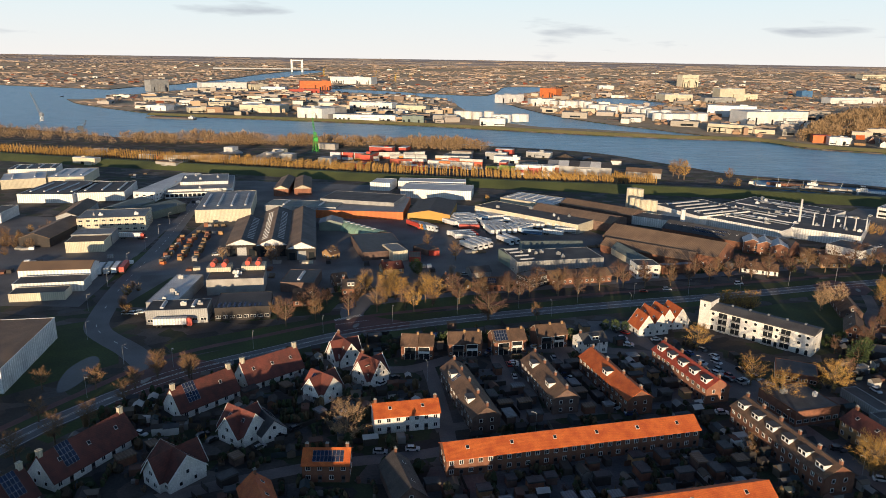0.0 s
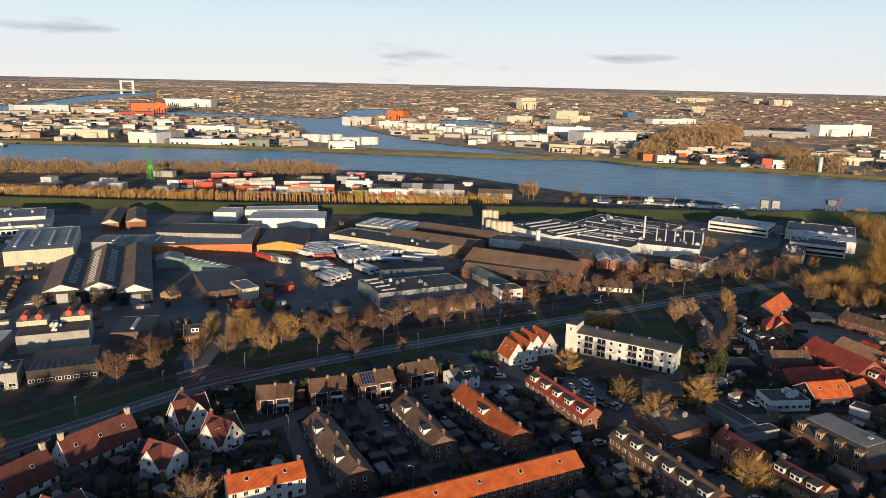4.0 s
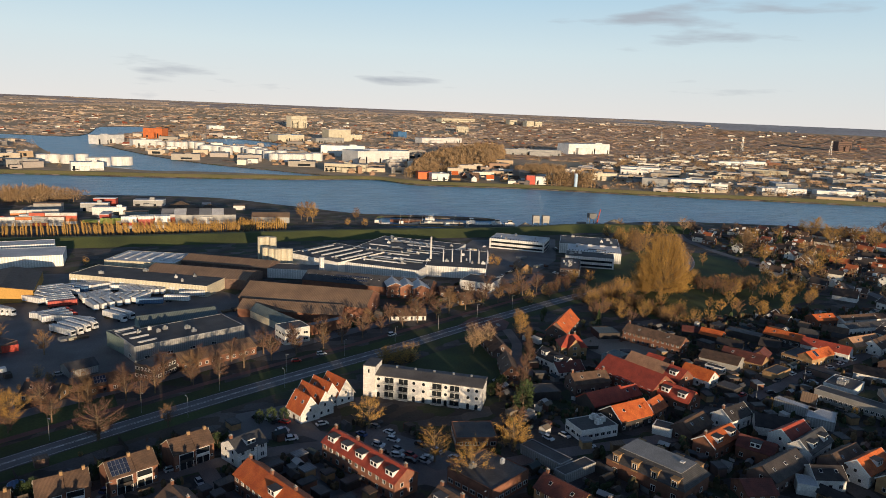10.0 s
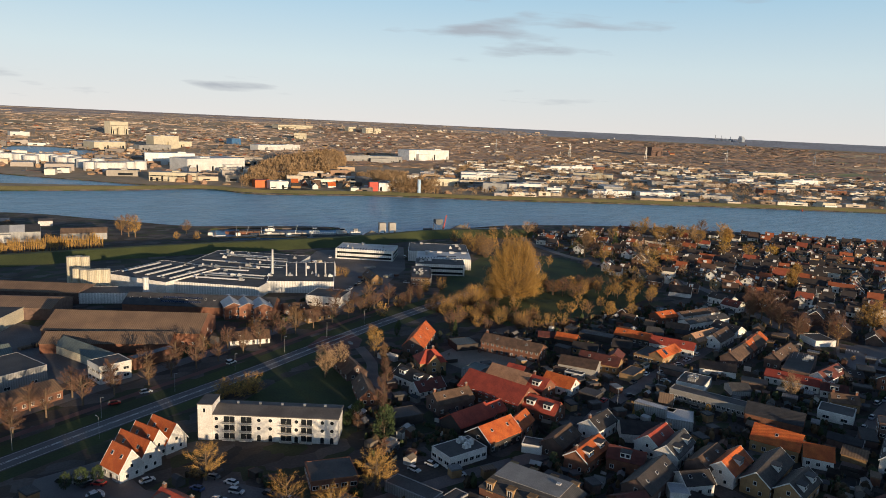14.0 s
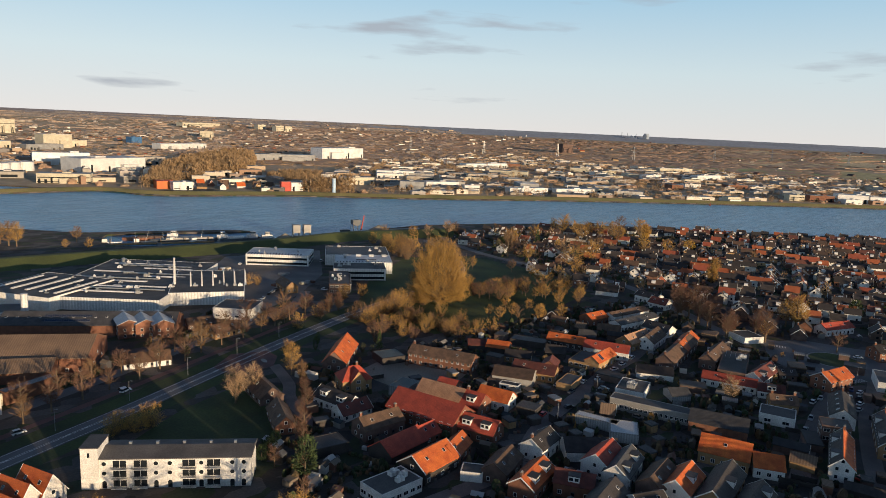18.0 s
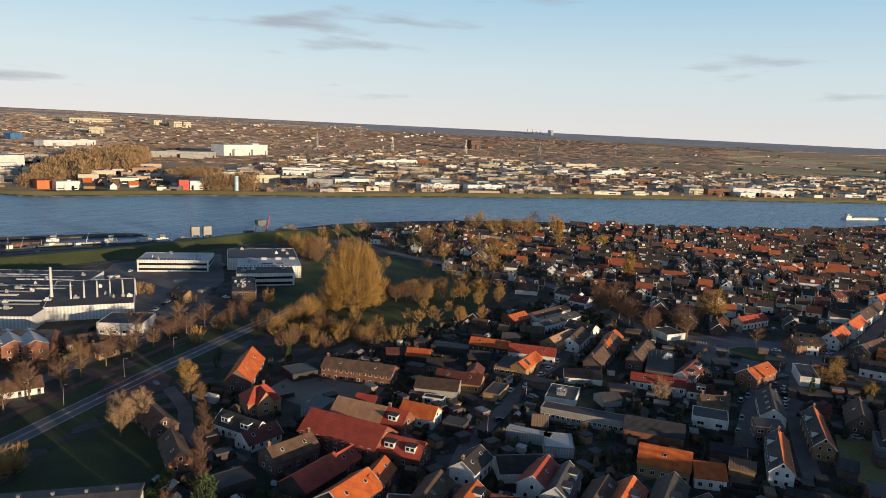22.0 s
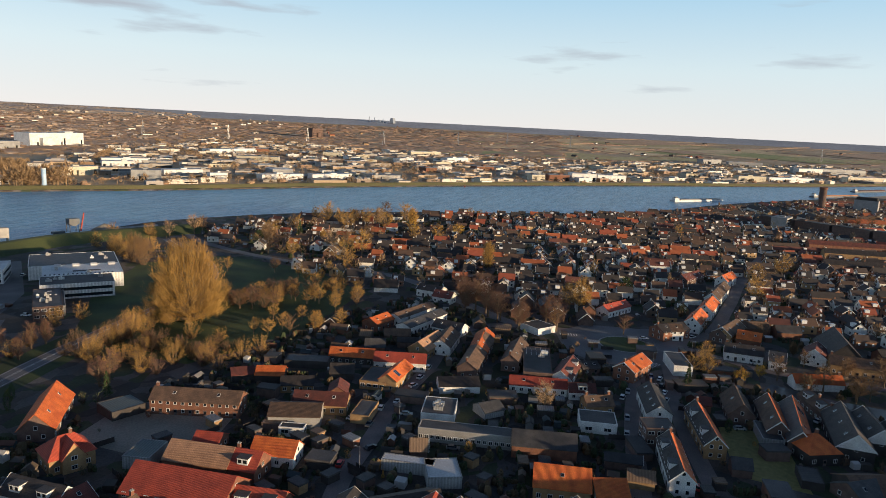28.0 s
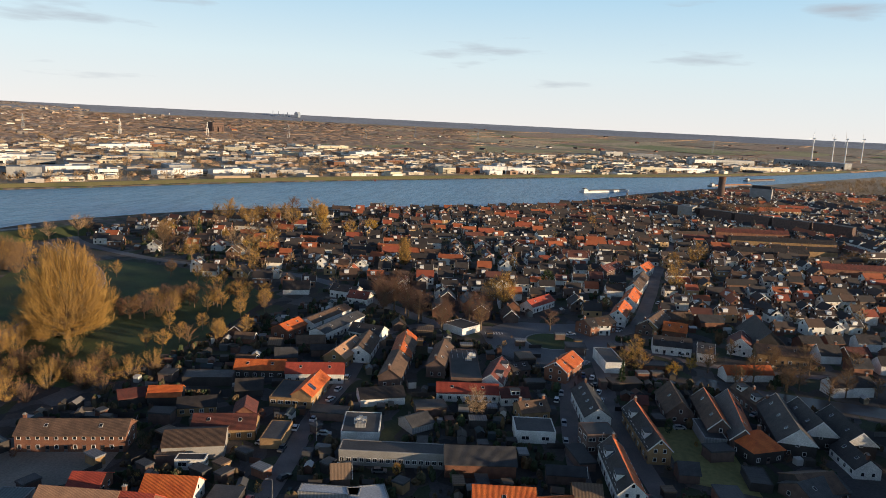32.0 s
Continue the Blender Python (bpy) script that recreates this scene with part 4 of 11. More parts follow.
def flats():
    """White block of flats: three storeys of balconies, portholes, stair tower."""
    L, W, H = 41.4, 11.0, 8.9
    c, u = Vector((131.8, 268.2)), Vector((31.0, -29.9)).normalized()
    n = Vector((-u.y, u.x)) * -1
    if n.dot(CAM_AT - c) > 0:
        n = -n
    c = c + n * W / 2
    rot = math.degrees(math.atan2(u.y, u.x))
    h = thing("apartment_block", c.x, c.y, 0, rot, "white rendered block of flats with dark balconies and a stair tower", "apartment block")
    part("wall", Shape().box(-L / 2, -W / 2, 0, L / 2, W / 2, H), WALL["white"], h)
    part("roof", Shape().prism([(-W / 2 - 0.5, H), (W / 2 + 0.5, H), (W / 2 + 0.5, H + 0.3), (0, H + 1.6), (-W / 2 - 0.5, H + 0.3)], "x", -L / 2 - 0.4, L / 2 + 0.4), ROOF["felt"], h)
    for px in (-14, -6.5, 1.0, 8.5, 15.5):
        part("roof_vent", Shape().box(px - 0.35, 0.6, H + 1.2, px + 0.35, 1.2, H + 2.1).box(px - 0.45, 0.5, H + 2.1, px + 0.45, 1.3, H + 2.2), METAL, h)
    tw = part("stair_tower", Shape().box(-L / 2 - 4.7, -W / 2 - 0.6, 0, -L / 2 - 0.003, W / 2 - 3, 12.4), WALL["white"], h)
    part("tower_roof", Shape().box(-L / 2 - 4.9, -W / 2 - 0.8, 12.4, -L / 2 + 0.2, W / 2 - 2.8, 12.65), ROOF["felt"], tw)
    part("window", window_mesh(0.9, 1.6, 0), None, tw, at=pose(-L / 2 - 2.5, -W / 2 - 0.62, 9.6))
    disc = [(math.cos(i * 0.5236) * 0.62, math.sin(i * 0.5236) * 0.62) for i in range(12)]
    port = Shape().prism([(a * 1.2, b * 1.2) for a, b in disc], "y", -0.05, 0.02, 0).prism(disc, "y", -0.08, -0.05, 1).mesh("round_window", TRIM, GLASS)
    arch = Shape().box(-0.6, -0.04, 0, 0.6, 0.02, 1.6).prism([(math.cos(i * 0.3927) * 0.6, 1.6 + math.sin(i * 0.3927) * 0.6) for i in range(9)], "y", -0.04, 0.02).mesh("arched_door", GLASS)
    bays = (-15.2, -9.6, 3.6, 10.4)
    for fl in range(3):
        z = 0.35 + fl * 2.85
        for bx in bays:
            w = part("recess", Shape().box(bx - 1.9, -W / 2 - 0.04, z + 0.25, bx + 1.9, -W / 2 + 0.02, z + 2.35), GLASS, h, "dark glazed balcony bay")
            for j in (-1.9, -0.05, 1.8):
                part("mullion", Shape().box(bx + j, -W / 2 - 0.09, z + 0.25, bx + j + 0.1, -W / 2 - 0.03, z + 2.35), TRIM, w)
            ba = part("balcony", Shape().box(bx - 2.1, -W / 2 - 1.3, z - 0.05, bx + 2.1, -W / 2 - 0.003, z + 0.12), WALL["white"], h)
            r = Shape()
            for k in range(15):
                r.box(bx - 2.05 + k * 0.29, -W / 2 - 1.28, z + 0.12, bx - 2.01 + k * 0.29, -W / 2 - 1.24, z + 1.05)
            r.box(bx - 2.1, -W / 2 - 1.3, z + 1.05, bx + 2.1, -W / 2 - 1.22, z + 1.12)
            part("balcony_rail", r, BLACK, ba)
        for px in (-19.4, -5.4, -1.6, 15.6, 18.8, 7.0):
            if fl:
                part("round_window", port, None, h, at=pose(px, -W / 2 - 0.02, z + 1.4))
            else:
                part("arched_door", arch, None, h, at=pose(px, -W / 2 - 0.02, 0.1))
        part("window", window_mesh(1.2, 1.3, 0), None, h, at=pose(L / 2 + 0.02, -1.5, z + 0.7, 0, 0, 90))


# ---- roads ----
ROADS = []
BUSY = set()


def busy(x, y, r):
    """Keep small garden things off a round of ground, by squares of 2 m."""
    for i in range(int((x - r) // 2), int((x + r) // 2) + 1):
        for j in range(int((y - r) // 2), int((y + r) // 2) + 1):
            BUSY.add((i, j))


def road(name, pts, width, material, label, z=0.05, category="road", n=6):
    line = smooth(pts, n=n)
    ROADS.append(name)
    for a, b in zip(line, line[1:]):
        steps = int((b - a).length / 2) + 1
        for i in range(steps):
            q = a.lerp(b, i / steps)
            busy(q.x, q.y, width / 2 + 0.5)
    z += len(ROADS) * 0.002
    return solo(name, ribbon(line, width, z), material, label=label, category=category, kind="structure"), line


def markings(line, offset, gap, length, width=0.32, z=0.122):
    s = Shape()
    along = 0.0
    for a, b in zip(line, line[1:]):
        d = b - a
        seg = d.length
        d = d / seg
        nrm = Vector((-d.y, d.x))
        t = -along % (gap + length)
        while t + length < seg + 0.5:
            p, q = a + d * t + nrm * offset, a + d * (t + length) + nrm * offset
            s.add([(*(p - nrm * width / 2), z), (*(q - nrm * width / 2), z), (*(q + nrm * width / 2), z), (*(p + nrm * width / 2), z)], [(0, 1, 2, 3)])
            t += gap + length
        along += seg
    return s


road("side_street", [(-39, 282), (-38, 299), (-34, 313), (-26, 326), (-22, 345), (-18, 380)], 8, ASPHALT, "side street into the works", z=0.052)
road("side_street", [(214, 331), (205, 310), (195, 296), (185, 270)], 5, PAVER, "lane between the gardens", z=0.05)
road("side_street", [(-158, 352), (-124, 357), (-96, 358)], 9, ASPHALT, "paved side street in the estate", z=0.05)
_, MAIN = road("road", [(-160, 110), (-130, 178), (-119, 200), (-97, 230), (-66, 253), (-38, 272), (-9, 284), (18, 293), (58, 305), (102, 317), (150, 329), (195, 342), (243, 355), (290, 366), (330, 373), (366, 378), (420, 392), (462, 425), (494, 470), (520, 505)], 8.5, ASPHALT, "grey main road with white edge lines")
def beside(line, off):
    return [a + Vector((-(b - a).y, (b - a).x)).normalized() * off for a, b in zip(line, line[1:])]


for off in (-3.7, 3.7, -0.35, 0.35):
    solo("edge_line", ribbon(beside(MAIN, off), 0.22, 0.122), MARK, label="white painted line along the main road", category="road marking", kind="structure")
for off, gp, ln, nm in ((0.0, 4.0, 3.0, "centre_line"),):
    solo(nm, markings(MAIN, off, gp, ln), MARK, label="white painted road line", category="road marking", kind="structure")
road("cycle_path", [(-168, 118), (-137, 187), (-124, 212), (-104, 246), (-72, 269), (-42, 288), (-12, 300), (16, 309), (56, 321), (100, 333), (148, 345), (193, 358), (240, 371), (285, 384)], 3.2, CYCLE, "red cycle path along the road", z=0.06, category="path")
road("service_road", [(-60, 300), (0, 322), (52, 336), (98, 349), (145, 361), (190, 374), (236, 388), (280, 402), (310, 425)], 6.5, ASPHALT, "service road in front of the workshops", z=0.045)
road("side_street", [(-34, 282), (-40, 296), (-38, 312), (-24, 326), (-2, 330)], 10.0, ASPHALT, "side street curving into the workshops", z=0.062)
_, EST = road("estate_road", [(-106, 236), (-121, 252), (-143, 272), (-151, 293), (-158, 326), (-163, 360), (-168, 400), (-176, 448), (-190, 524), (-201, 590), (-212, 660)], 10, ASPHALT, "wide road into the industrial estate", z=0.055)
solo("centre_line", markings(EST, 0, 5, 3), MARK, label="dashed white line", category="road marking", kind="structure")
road("street", [(-38, 240), (-12, 238), (16, 254), (59, 258), (92, 250), (110, 215), (119, 185), (128, 140)], 6, PAVER, "paved street between the terraces", category="street")
road("street", [(-4, 240), (-1, 222), (3, 190), (0, 182), (-40, 172), (-90, 150)], 5, PAVER, "paved street past the long terrace", category="street")
road("street", [(-1, 195), (47, 207), (95, 222), (108, 215)], 4.5, PAVER, "paved street between gardens", category="street")
road("street", [(22, 252), (25, 225), (29, 200)], 5, PAVER, "paved back street", category="street")
road("street", [(48, 256), (50, 230), (54, 210)], 5, PAVER, "street with parked cars", category="street")
road("street", [(78, 276), (92, 250), (104, 222)], 6, PAVER, "street with parked cars beside the flats", category="street")
road("street", [(215, 205), (241, 214), (273, 218), (302, 222), (340, 223), (381, 227), (412, 215), (424, 165)], 6, PAVER, "village street", z=0.052, category="street")
road("street", [(278, 114), (305, 120), (341, 126), (394, 131), (420, 148)], 6, PAVER, "village street to the square", z=0.054, category="street")
road("street", [(265, 134), (297, 138), (334, 141), (388, 142), (418, 150)], 6, PAVER, "village street to the square", z=0.056, category="street")
road("street", [(424, 150), (439, 115), (514, 98), (597, 85), (720, 60)], 7, PAVER, "street lined with houses", category="street")
road("street", [(420, 128), (410, 107), (403, 95), (399.5, 82), (398, 65), (399, 45), (400, 24), (398, -20)], 5.5, PAVER, "street along the canal", z=0.058, category="street")
road("dike_road", [(424, 150), (416, 179), (422, 209), (444, 237), (489, 300), (493, 360), (502, 420), (528, 484), (560, 520)], 7.5, ASPHALT, "road up to the dike", z=0.06)
road("street", [(95, 222), (150, 215), (200, 205), (215, 205)], 6, PAVER, "street past the school", category="street")
solo("square", sheet([(416, 184), (398, 178), (386, 171), (377, 158), (380, 143), (388, 132), (402, 126), (421, 121), (446, 119), (450, 128), (441, 145), (436, 172)], 0.112), ASPHALT, label="paved village square round the roundabout", category="square", kind="structure")
ring = [(411 + 17 * math.cos(i * math.tau / 28), 150 + 17 * math.sin(i * math.tau / 28)) for i in range(29)]
solo("roundabout", ribbon(ring, 9, 0.118), ASPHALT, label="small roundabout with zebra crossings", category="road", kind="structure")
solo("island", sheet([(411 + 11.5 * math.cos(i * 0.4488), 150 + 11.5 * math.sin(i * 0.4488)) for i in range(14)], 0.13), PADDOCK, label="round grass island", category="grass", kind="structure")
solo("kerb", ribbon([(411 + 12 * math.cos(i * math.tau / 28), 150 + 12 * math.sin(i * math.tau / 28)) for i in range(29)], 0.7, 0.15), WALL["concrete"], label="pale kerb round the grass island", category="kerb", kind="structure")
for zx, zy, za in ((385, 136, 60), (414, 177, 15), (440, 133, -70)):
    s = Shape()
    for i in range(7):
        s.box(-1.6, -4.2 + i * 1.3, 0, 1.6, -3.6 + i * 1.3, 0.012)
    solo("zebra_crossing", s, MARK, zx, zy, 0.125, za, "white striped zebra crossing by the roundabout", "zebra crossing", kind="structure")
LAID = 0.012
for nm, poly, m, lb in (
    ("yard", [(-60, 320), (-20, 340), (60, 350), (110, 370), (110, 440), (75, 520), (0, 545), (-60, 500)], YARD, "asphalt truck yard"),
    ("yard", [(244, 461), (262, 405), (300, 420), (350, 455), (408, 525), (335, 548)], YARD, "asphalt office car park"),
    ("yard", [(-330, 300), (-165, 300), (-185, 480), (-330, 480)], YARD, "asphalt yard among warehouses"),
    ("yard", [(-158, 300), (-60, 290), (-50, 420), (-165, 500)], YARD, "asphalt storage yard"),
    ("yard", [(-185, 500), (-55, 420), (-40, 620), (-205, 640)], YARD, "asphalt yard"),
    ("junction", [(-110, 232), (-100, 246), (-78, 241), (-87, 224), (-102, 212), (-110, 218)], CYCLE, "red-brown paved junction with white markings"),
    ("junction", [(-45, 279), (-46, 287), (-33, 293), (-13, 286), (-13, 280), (-26, 275), (-42, 270)], CYCLE, "red-paved junction at the side street"),
    ("junction", [(194, 346), (209, 355), (223, 348), (222, 339), (213, 330), (204, 330), (194, 335)], CYCLE, "red-paved junction near the bend"),
    ("riding_arena", [(232, 300), (262, 305), (275, 268), (252, 262), (232, 280)], SAND, "bare grey riding arena"),
    ("lawn", [(128, 300), (160, 315), (190, 322), (205, 300), (170, 275)], GRASS, "dark winter lawn behind the flats"),
    ("meadow", [(300, 372), (300, 312), (335, 298), (390, 296), (440, 300), (480, 355), (488, 430), (440, 460), (360, 420)], PADDOCK, "shaded orchard meadow"),
    ("lawn", [(-110, 258), (-50, 292), (0, 316), (-5, 300), (-60, 268), (-100, 246)], GRASS, "grass strip by the road"),
    ("lawn", [(-33.5, 297), (-32, 311), (-24, 318.5), (-4, 321), (30, 327), (30, 312), (-8, 299.5), (-28, 291.5)], PADDOCK, "green lawn beside the side street"),
    ("lawn", [(-50, 296), (-46, 318), (-56, 320), (-78, 300), (-84, 284)], GRASS, "grass strip in front of the houses"),
    ("lawn", [(-150, 210), (-120, 240), (-130, 262), (-148, 285), (-165, 275), (-160, 230)], GRASS, "grass verge by the junction"),
    ("lawn", [(293, 108), (330, 112), (330, 92), (290, 88)], MEADOW, "patchy dry garden lawn"),
    ("car_park", [(56, 270), (66, 290), (86, 290), (88, 262)], ASPHALT, "car park by the small gables"),
):
    LAID += 0.004
    if nm == "junction":
        LAID = max(0.108, LAID)
    if nm == "riding_arena":
        LAID = 0.04
    solo(nm, sheet(poly, LAID), m, label=lb, category=nm.replace("_", " "), kind="structure")
for x, y in ((-40, 290), (-36, 281), (-104, 226), (-92, 236), (214, 338)):
    solo("traffic_island", Shape().prism([(1.1 * math.cos(i * 0.7854), 2.6 * math.sin(i * 0.7854)) for i in range(8)], "z", 0, 0.2), WALL["concrete"], x, y, 0.11, -18, "pale kerbed traffic island in the junction", "traffic island", "traffic islands", "")
for (ax, ay), (bx, by), w in (((-46.2, 287.1), (-34.6, 294.0), 2.2), ((-44.8, 281.8), (-30.2, 288.1), 0.5)):
    n = int(math.hypot(bx - ax, by - ay) / 1.1)
    s = Shape()
    for i in range(n):
        s.box(i * 1.1, -w / 2, 0, i * 1.1 + 0.55, w / 2, 0.012)
    solo("road_marking", s, MARK, ax, ay, 0.135, math.degrees(math.atan2(by - ay, bx - ax)), "white dashes across the side street", "road marking", kind="structure")
# paved plots behind the terraces
for i, poly in enumerate(([(-8, 150), (86, 164), (94, 181), (84, 192), (-2, 174)], [(12, 194), (35, 199), (33, 242), (10, 238)], [(40, 203), (59, 207), (57, 247), (38, 242)], [(64, 208), (88, 213), (86, 252), (62, 248)], [(-60, 218), (-34, 222), (-20, 248), (-52, 246)], [(92, 240), (118, 212), (128, 218), (104, 262)])):
    solo("garden_paving", sheet(poly, 0.031 + i * 0.001), YARD, label="worn paving and bare soil behind the terraces", category="paving", kind="structure")
# verges of the main road
for off, wd in ((8.2, 7.0), (-7.6, 6.0)):
    pts = [a + Vector((-(b - a).y, (b - a).x)).normalized() * off for a, b in zip(MAIN, MAIN[1:])]
    solo("verge", ribbon(pts[8:-20], wd, 0.025), GRASS, label="mown grass verge beside the road", category="grass", kind="structure")


# ---- dike ----
def dike(name, pts, top=5.0, half=3.0, foot=17.0, label="", material=None):
    line = smooth(pts, n=6)
    s = Shape()
    prof = ((-foot, 0.02), (-half, top), (half, top), (foot, 0.02))
    vs = []
    for i, q in enumerate(line):
        d = (line[min(i + 1, len(line) - 1)] - line[max(i - 1, 0)]).normalized()
        nrm = Vector((-d.y, d.x))
        vs += [(*(q + nrm * o), land(*q) + z) for o, z in prof]
    fs = [(4 * i + j, 4 * i + 4 + j, 4 * i + 5 + j, 4 * i + 1 + j)[::-1] for i in range(len(line) - 1) for j in range(3)]
    solo(name, s.add(vs, fs), material or GRASS, label=label, category="dike", kind="structure")
    return line


dike("dike", [(-900, 900), (-496, 770), (-286, 715), (-100, 668), (63, 632), (214, 608), (298, 588), (395, 566), (470, 560), (530, 535), (570, 515)], 5, 3, 20, "green river dike with a path on top", DIKE_GRASS)
dike("dike", [(-560, 1360), (-257, 1290), (-20, 1216), (194, 1125), (355, 1072), (470, 1048), (520, 965), (655, 888), (815, 756), (1010, 617), (1235, 424), (1525, 146), (1885, -215), (2680, -845)], 3.0, 3, 16, "grassy dike on the far bank", MEADOW)
flats()


# the terraces and houses this side of the road
gable(-10.4, 197.7, 12.3, 20.5, 8.5, 5.6, 8.2, 'orange', 'white', chimneys=2, name='terrace', category='terrace', label='short white terrace with timber panels and an orange tiled roof', skylights=2)
gable(39.5, 182.3, 13.3, 78.2, 8.8, 5.6, 8.2, 'orange', 'brick', chimneys=0, skylights=6, name='terrace', category='terrace', label='long brick terrace with a bright orange tiled roof', step=2.7)
gable(48.1, 148.3, 13.3, 76.0, 8.8, 5.6, 8.2, 'orange', 'brick', chimneys=0, skylights=5, name='terrace', category='terrace', label='brick terrace with a bright orange tiled roof')
gable(-9.4, 161.9, -71.5, 17.5, 8.0, 4.0, 7.5, 'dark', 'dbrick', label='dark-roofed brick house beside parked cars')
gable(-30.5, 170.4, 1.3, 12.7, 8.5, 5.4, 8.0, 'orange', 'brick', solar=16, chimneys=3, label='semi-detached brick house with solar panels on its orange roof')
gable(-45.3, 153.0, -65.5, 11.8, 8.0, 4.5, 8.0, 'orange', 'dbrick', label='brick house with a steep orange roof')
def semi(x, y, rot, L, array=0, awning=False):
    """A pair of houses: two halves set off by half a metre, glazed bays over two storeys, cream chimneys."""
    claim(x, y, rot, L, 9.5)
    h = thing("semi_detached_house", x, y, 0, rot, "semi-detached brown brick houses with glazed bays and brown roofs", "house", "semi-detached houses along the road")
    for k, (u0, u1, off, rg) in enumerate(((-L / 2, 0, 0.0, 8.6), (0, L / 2, 0.7, 8.5))):
        half = part("half", Shape().prism([(-4.75 + off, 0), (4.75 + off, 0), (4.75 + off, 5.5), (off, rg), (-4.75 + off, 5.5)], "x", u0, u1), WALL["brick"], h)
        part("roof", Shape().add([(a[0] + (u0 + u1) / 2, a[1] + off, a[2]) for a in roof_slopes(u1 - u0, 9.5, 5.5, rg, over=0.25).v], roof_slopes(u1 - u0, 9.5, 5.5, rg, over=0.25).f), ROOF["brown"], h)
        um = (u0 + u1) / 2 + (0.5 if k == 0 else -0.5)
        part("bay_recess", Shape().box(um - 2.1, -4.78 + off, 0.1, um + 2.1, -4.6 + off, 5.0), GLASS, half)
        part("bay_frame", Shape().box(um - 2.2, -4.9 + off, 0.0, um - 2.05, -4.7 + off, 5.1).box(um + 2.05, -4.9 + off, 0.0, um + 2.2, -4.7 + off, 5.1).box(um - 2.05, -4.9 + off, 2.5, um + 2.05, -4.7 + off, 2.68).box(um - 2.05, -4.9 + off, 4.95, um + 2.05, -4.7 + off, 5.1).box(um - 0.08, -4.86 + off, 0.0, um + 0.08, -4.7 + off, 2.5), TRIM, half, "white window frame")
        part("balcony_rail", Shape().box(um - 2.0, -5.35 + off, 2.7, um + 2.0, -5.29 + off, 3.5).box(um - 2.05, -5.4 + off, 2.55, um + 2.05, -4.9 + off, 2.66), TRIM if k == 1 else WALL["dark"], half)
        part("window", window_mesh(0.8, 0.8, 0), None, half, at=pose(u0 + 0.8 if k == 0 else u1 - 0.8, -4.77 + off, 1.2))
        part("door", DOOR_MESH, None, half, at=pose(0.6 if k else -0.6, -4.77 + off, 0.02))
        part("chimney", Shape().box(u1 - 1.3 if k else -0.45, off - 0.5, rg - 0.6, u1 - 0.5 if k else 0.35, off + 0.4, rg + 1.0), WALL["yellow"], half, "pale brick chimney")
        part("verge_board", Shape().prism([(-5.0 + off, 5.15), (-5.0 + off, 5.4), (off, rg + 0.27), (5.0 + off, 5.4), (5.0 + off, 5.15), (off, rg + 0.05)], "x", *((u0 - 0.32, u0 - 0.26) if k == 0 else (u1 + 0.26, u1 + 0.32))), WALL["cream"], half)
    slope = math.degrees(math.atan2(3.1, 4.75))
    for i in range(array):
        c, r = i // 3, i % 3
        d = 1.2 + r * 1.62
        part("solar_panel", PANEL_MESH, None, h, at=pose(-L * 0.42 + c * 1.03, -(4.75 - d * math.cos(radians(slope))), 5.5 + d * math.sin(radians(slope)) + 0.2, slope, 0, 0))
    if awning:
        part("roof_panel", Shape().box(L * 0.1, -2.6, 0, L * 0.38, 0, 0.08), PANEL, h, "dark solar roof panel", at=pose(0, -1.1, 6.7, slope))
    return h


semi(-8.3, 251.4, -2.7, 12.3, 0, True)
semi(9.8, 254.5, 4.0, 12.9, 0, True)
semi(27.0, 257.6, 12.0, 13.3, 15, True)
semi(44.6, 263.8, 12.0, 12.7)
t = thing("garden_pool", -1.2, 269.8, 0.03, 0, "round garden pool with blue rim and still water", "pool")
part("basin", Shape().prism([(2.3 * math.cos(i * 0.3927), 2.3 * math.sin(i * 0.3927)) for i in range(16)], "z", 0, 0.95), WALL["pale_blue"], t)
part("pool_water", Shape().prism([(2.1 * math.cos(i * 0.3927), 2.1 * math.sin(i * 0.3927)) for i in range(16)], "z", 0.9, 0.99), WALL["blue"], t)
gable(9.9, 211.1, -74.3, 37.0, 9.0, 5.6, 8.6, 'brown', 'dbrick', chimneys=5, dormers=2, name='terrace', category='terrace', label='brown-roofed brick terrace with chimneys and solar panels', solar=8, group='terraced rows')
gable(38.1, 221.2, -77.0, 31.3, 9.0, 5.6, 8.6, 'brown', 'dbrick', chimneys=4, dormers=2, name='terrace', category='terrace', label='brown-roofed brick terrace with a lit gable', group='terraced rows')
gable(61.3, 223.4, -75.1, 35.8, 9.0, 5.6, 8.6, 'orange', 'brick', chimneys=4, dormers=1, name='terrace', category='terrace', label='brick terrace with an orange roof and one wide dormer', group='terraced rows')
gable(90.4, 231.5, -75.1, 34.2, 9.0, 5.6, 8.6, 'red', 'brick', chimneys=4, dormers=5, name='terrace', category='terrace', label='brick terrace with a red roof and a row of dormers', group='terraced rows')
gable(103.1, 183.2, -77.3, 40.9, 9.5, 5.6, 8.6, 'brown', 'brick', chimneys=6, dormers=6, name='terrace', category='terrace', label='long brick terrace with white dormers on a brown roof', group='terraced rows')
gable(60.1, 258.0, 19.5, 10.6, 9.0, 5.2, 7.6, 'slate', 'white', chimneys=1, dormers=1, name='house', category='house', label='white modern house with a shallow grey roof', storeys=2)

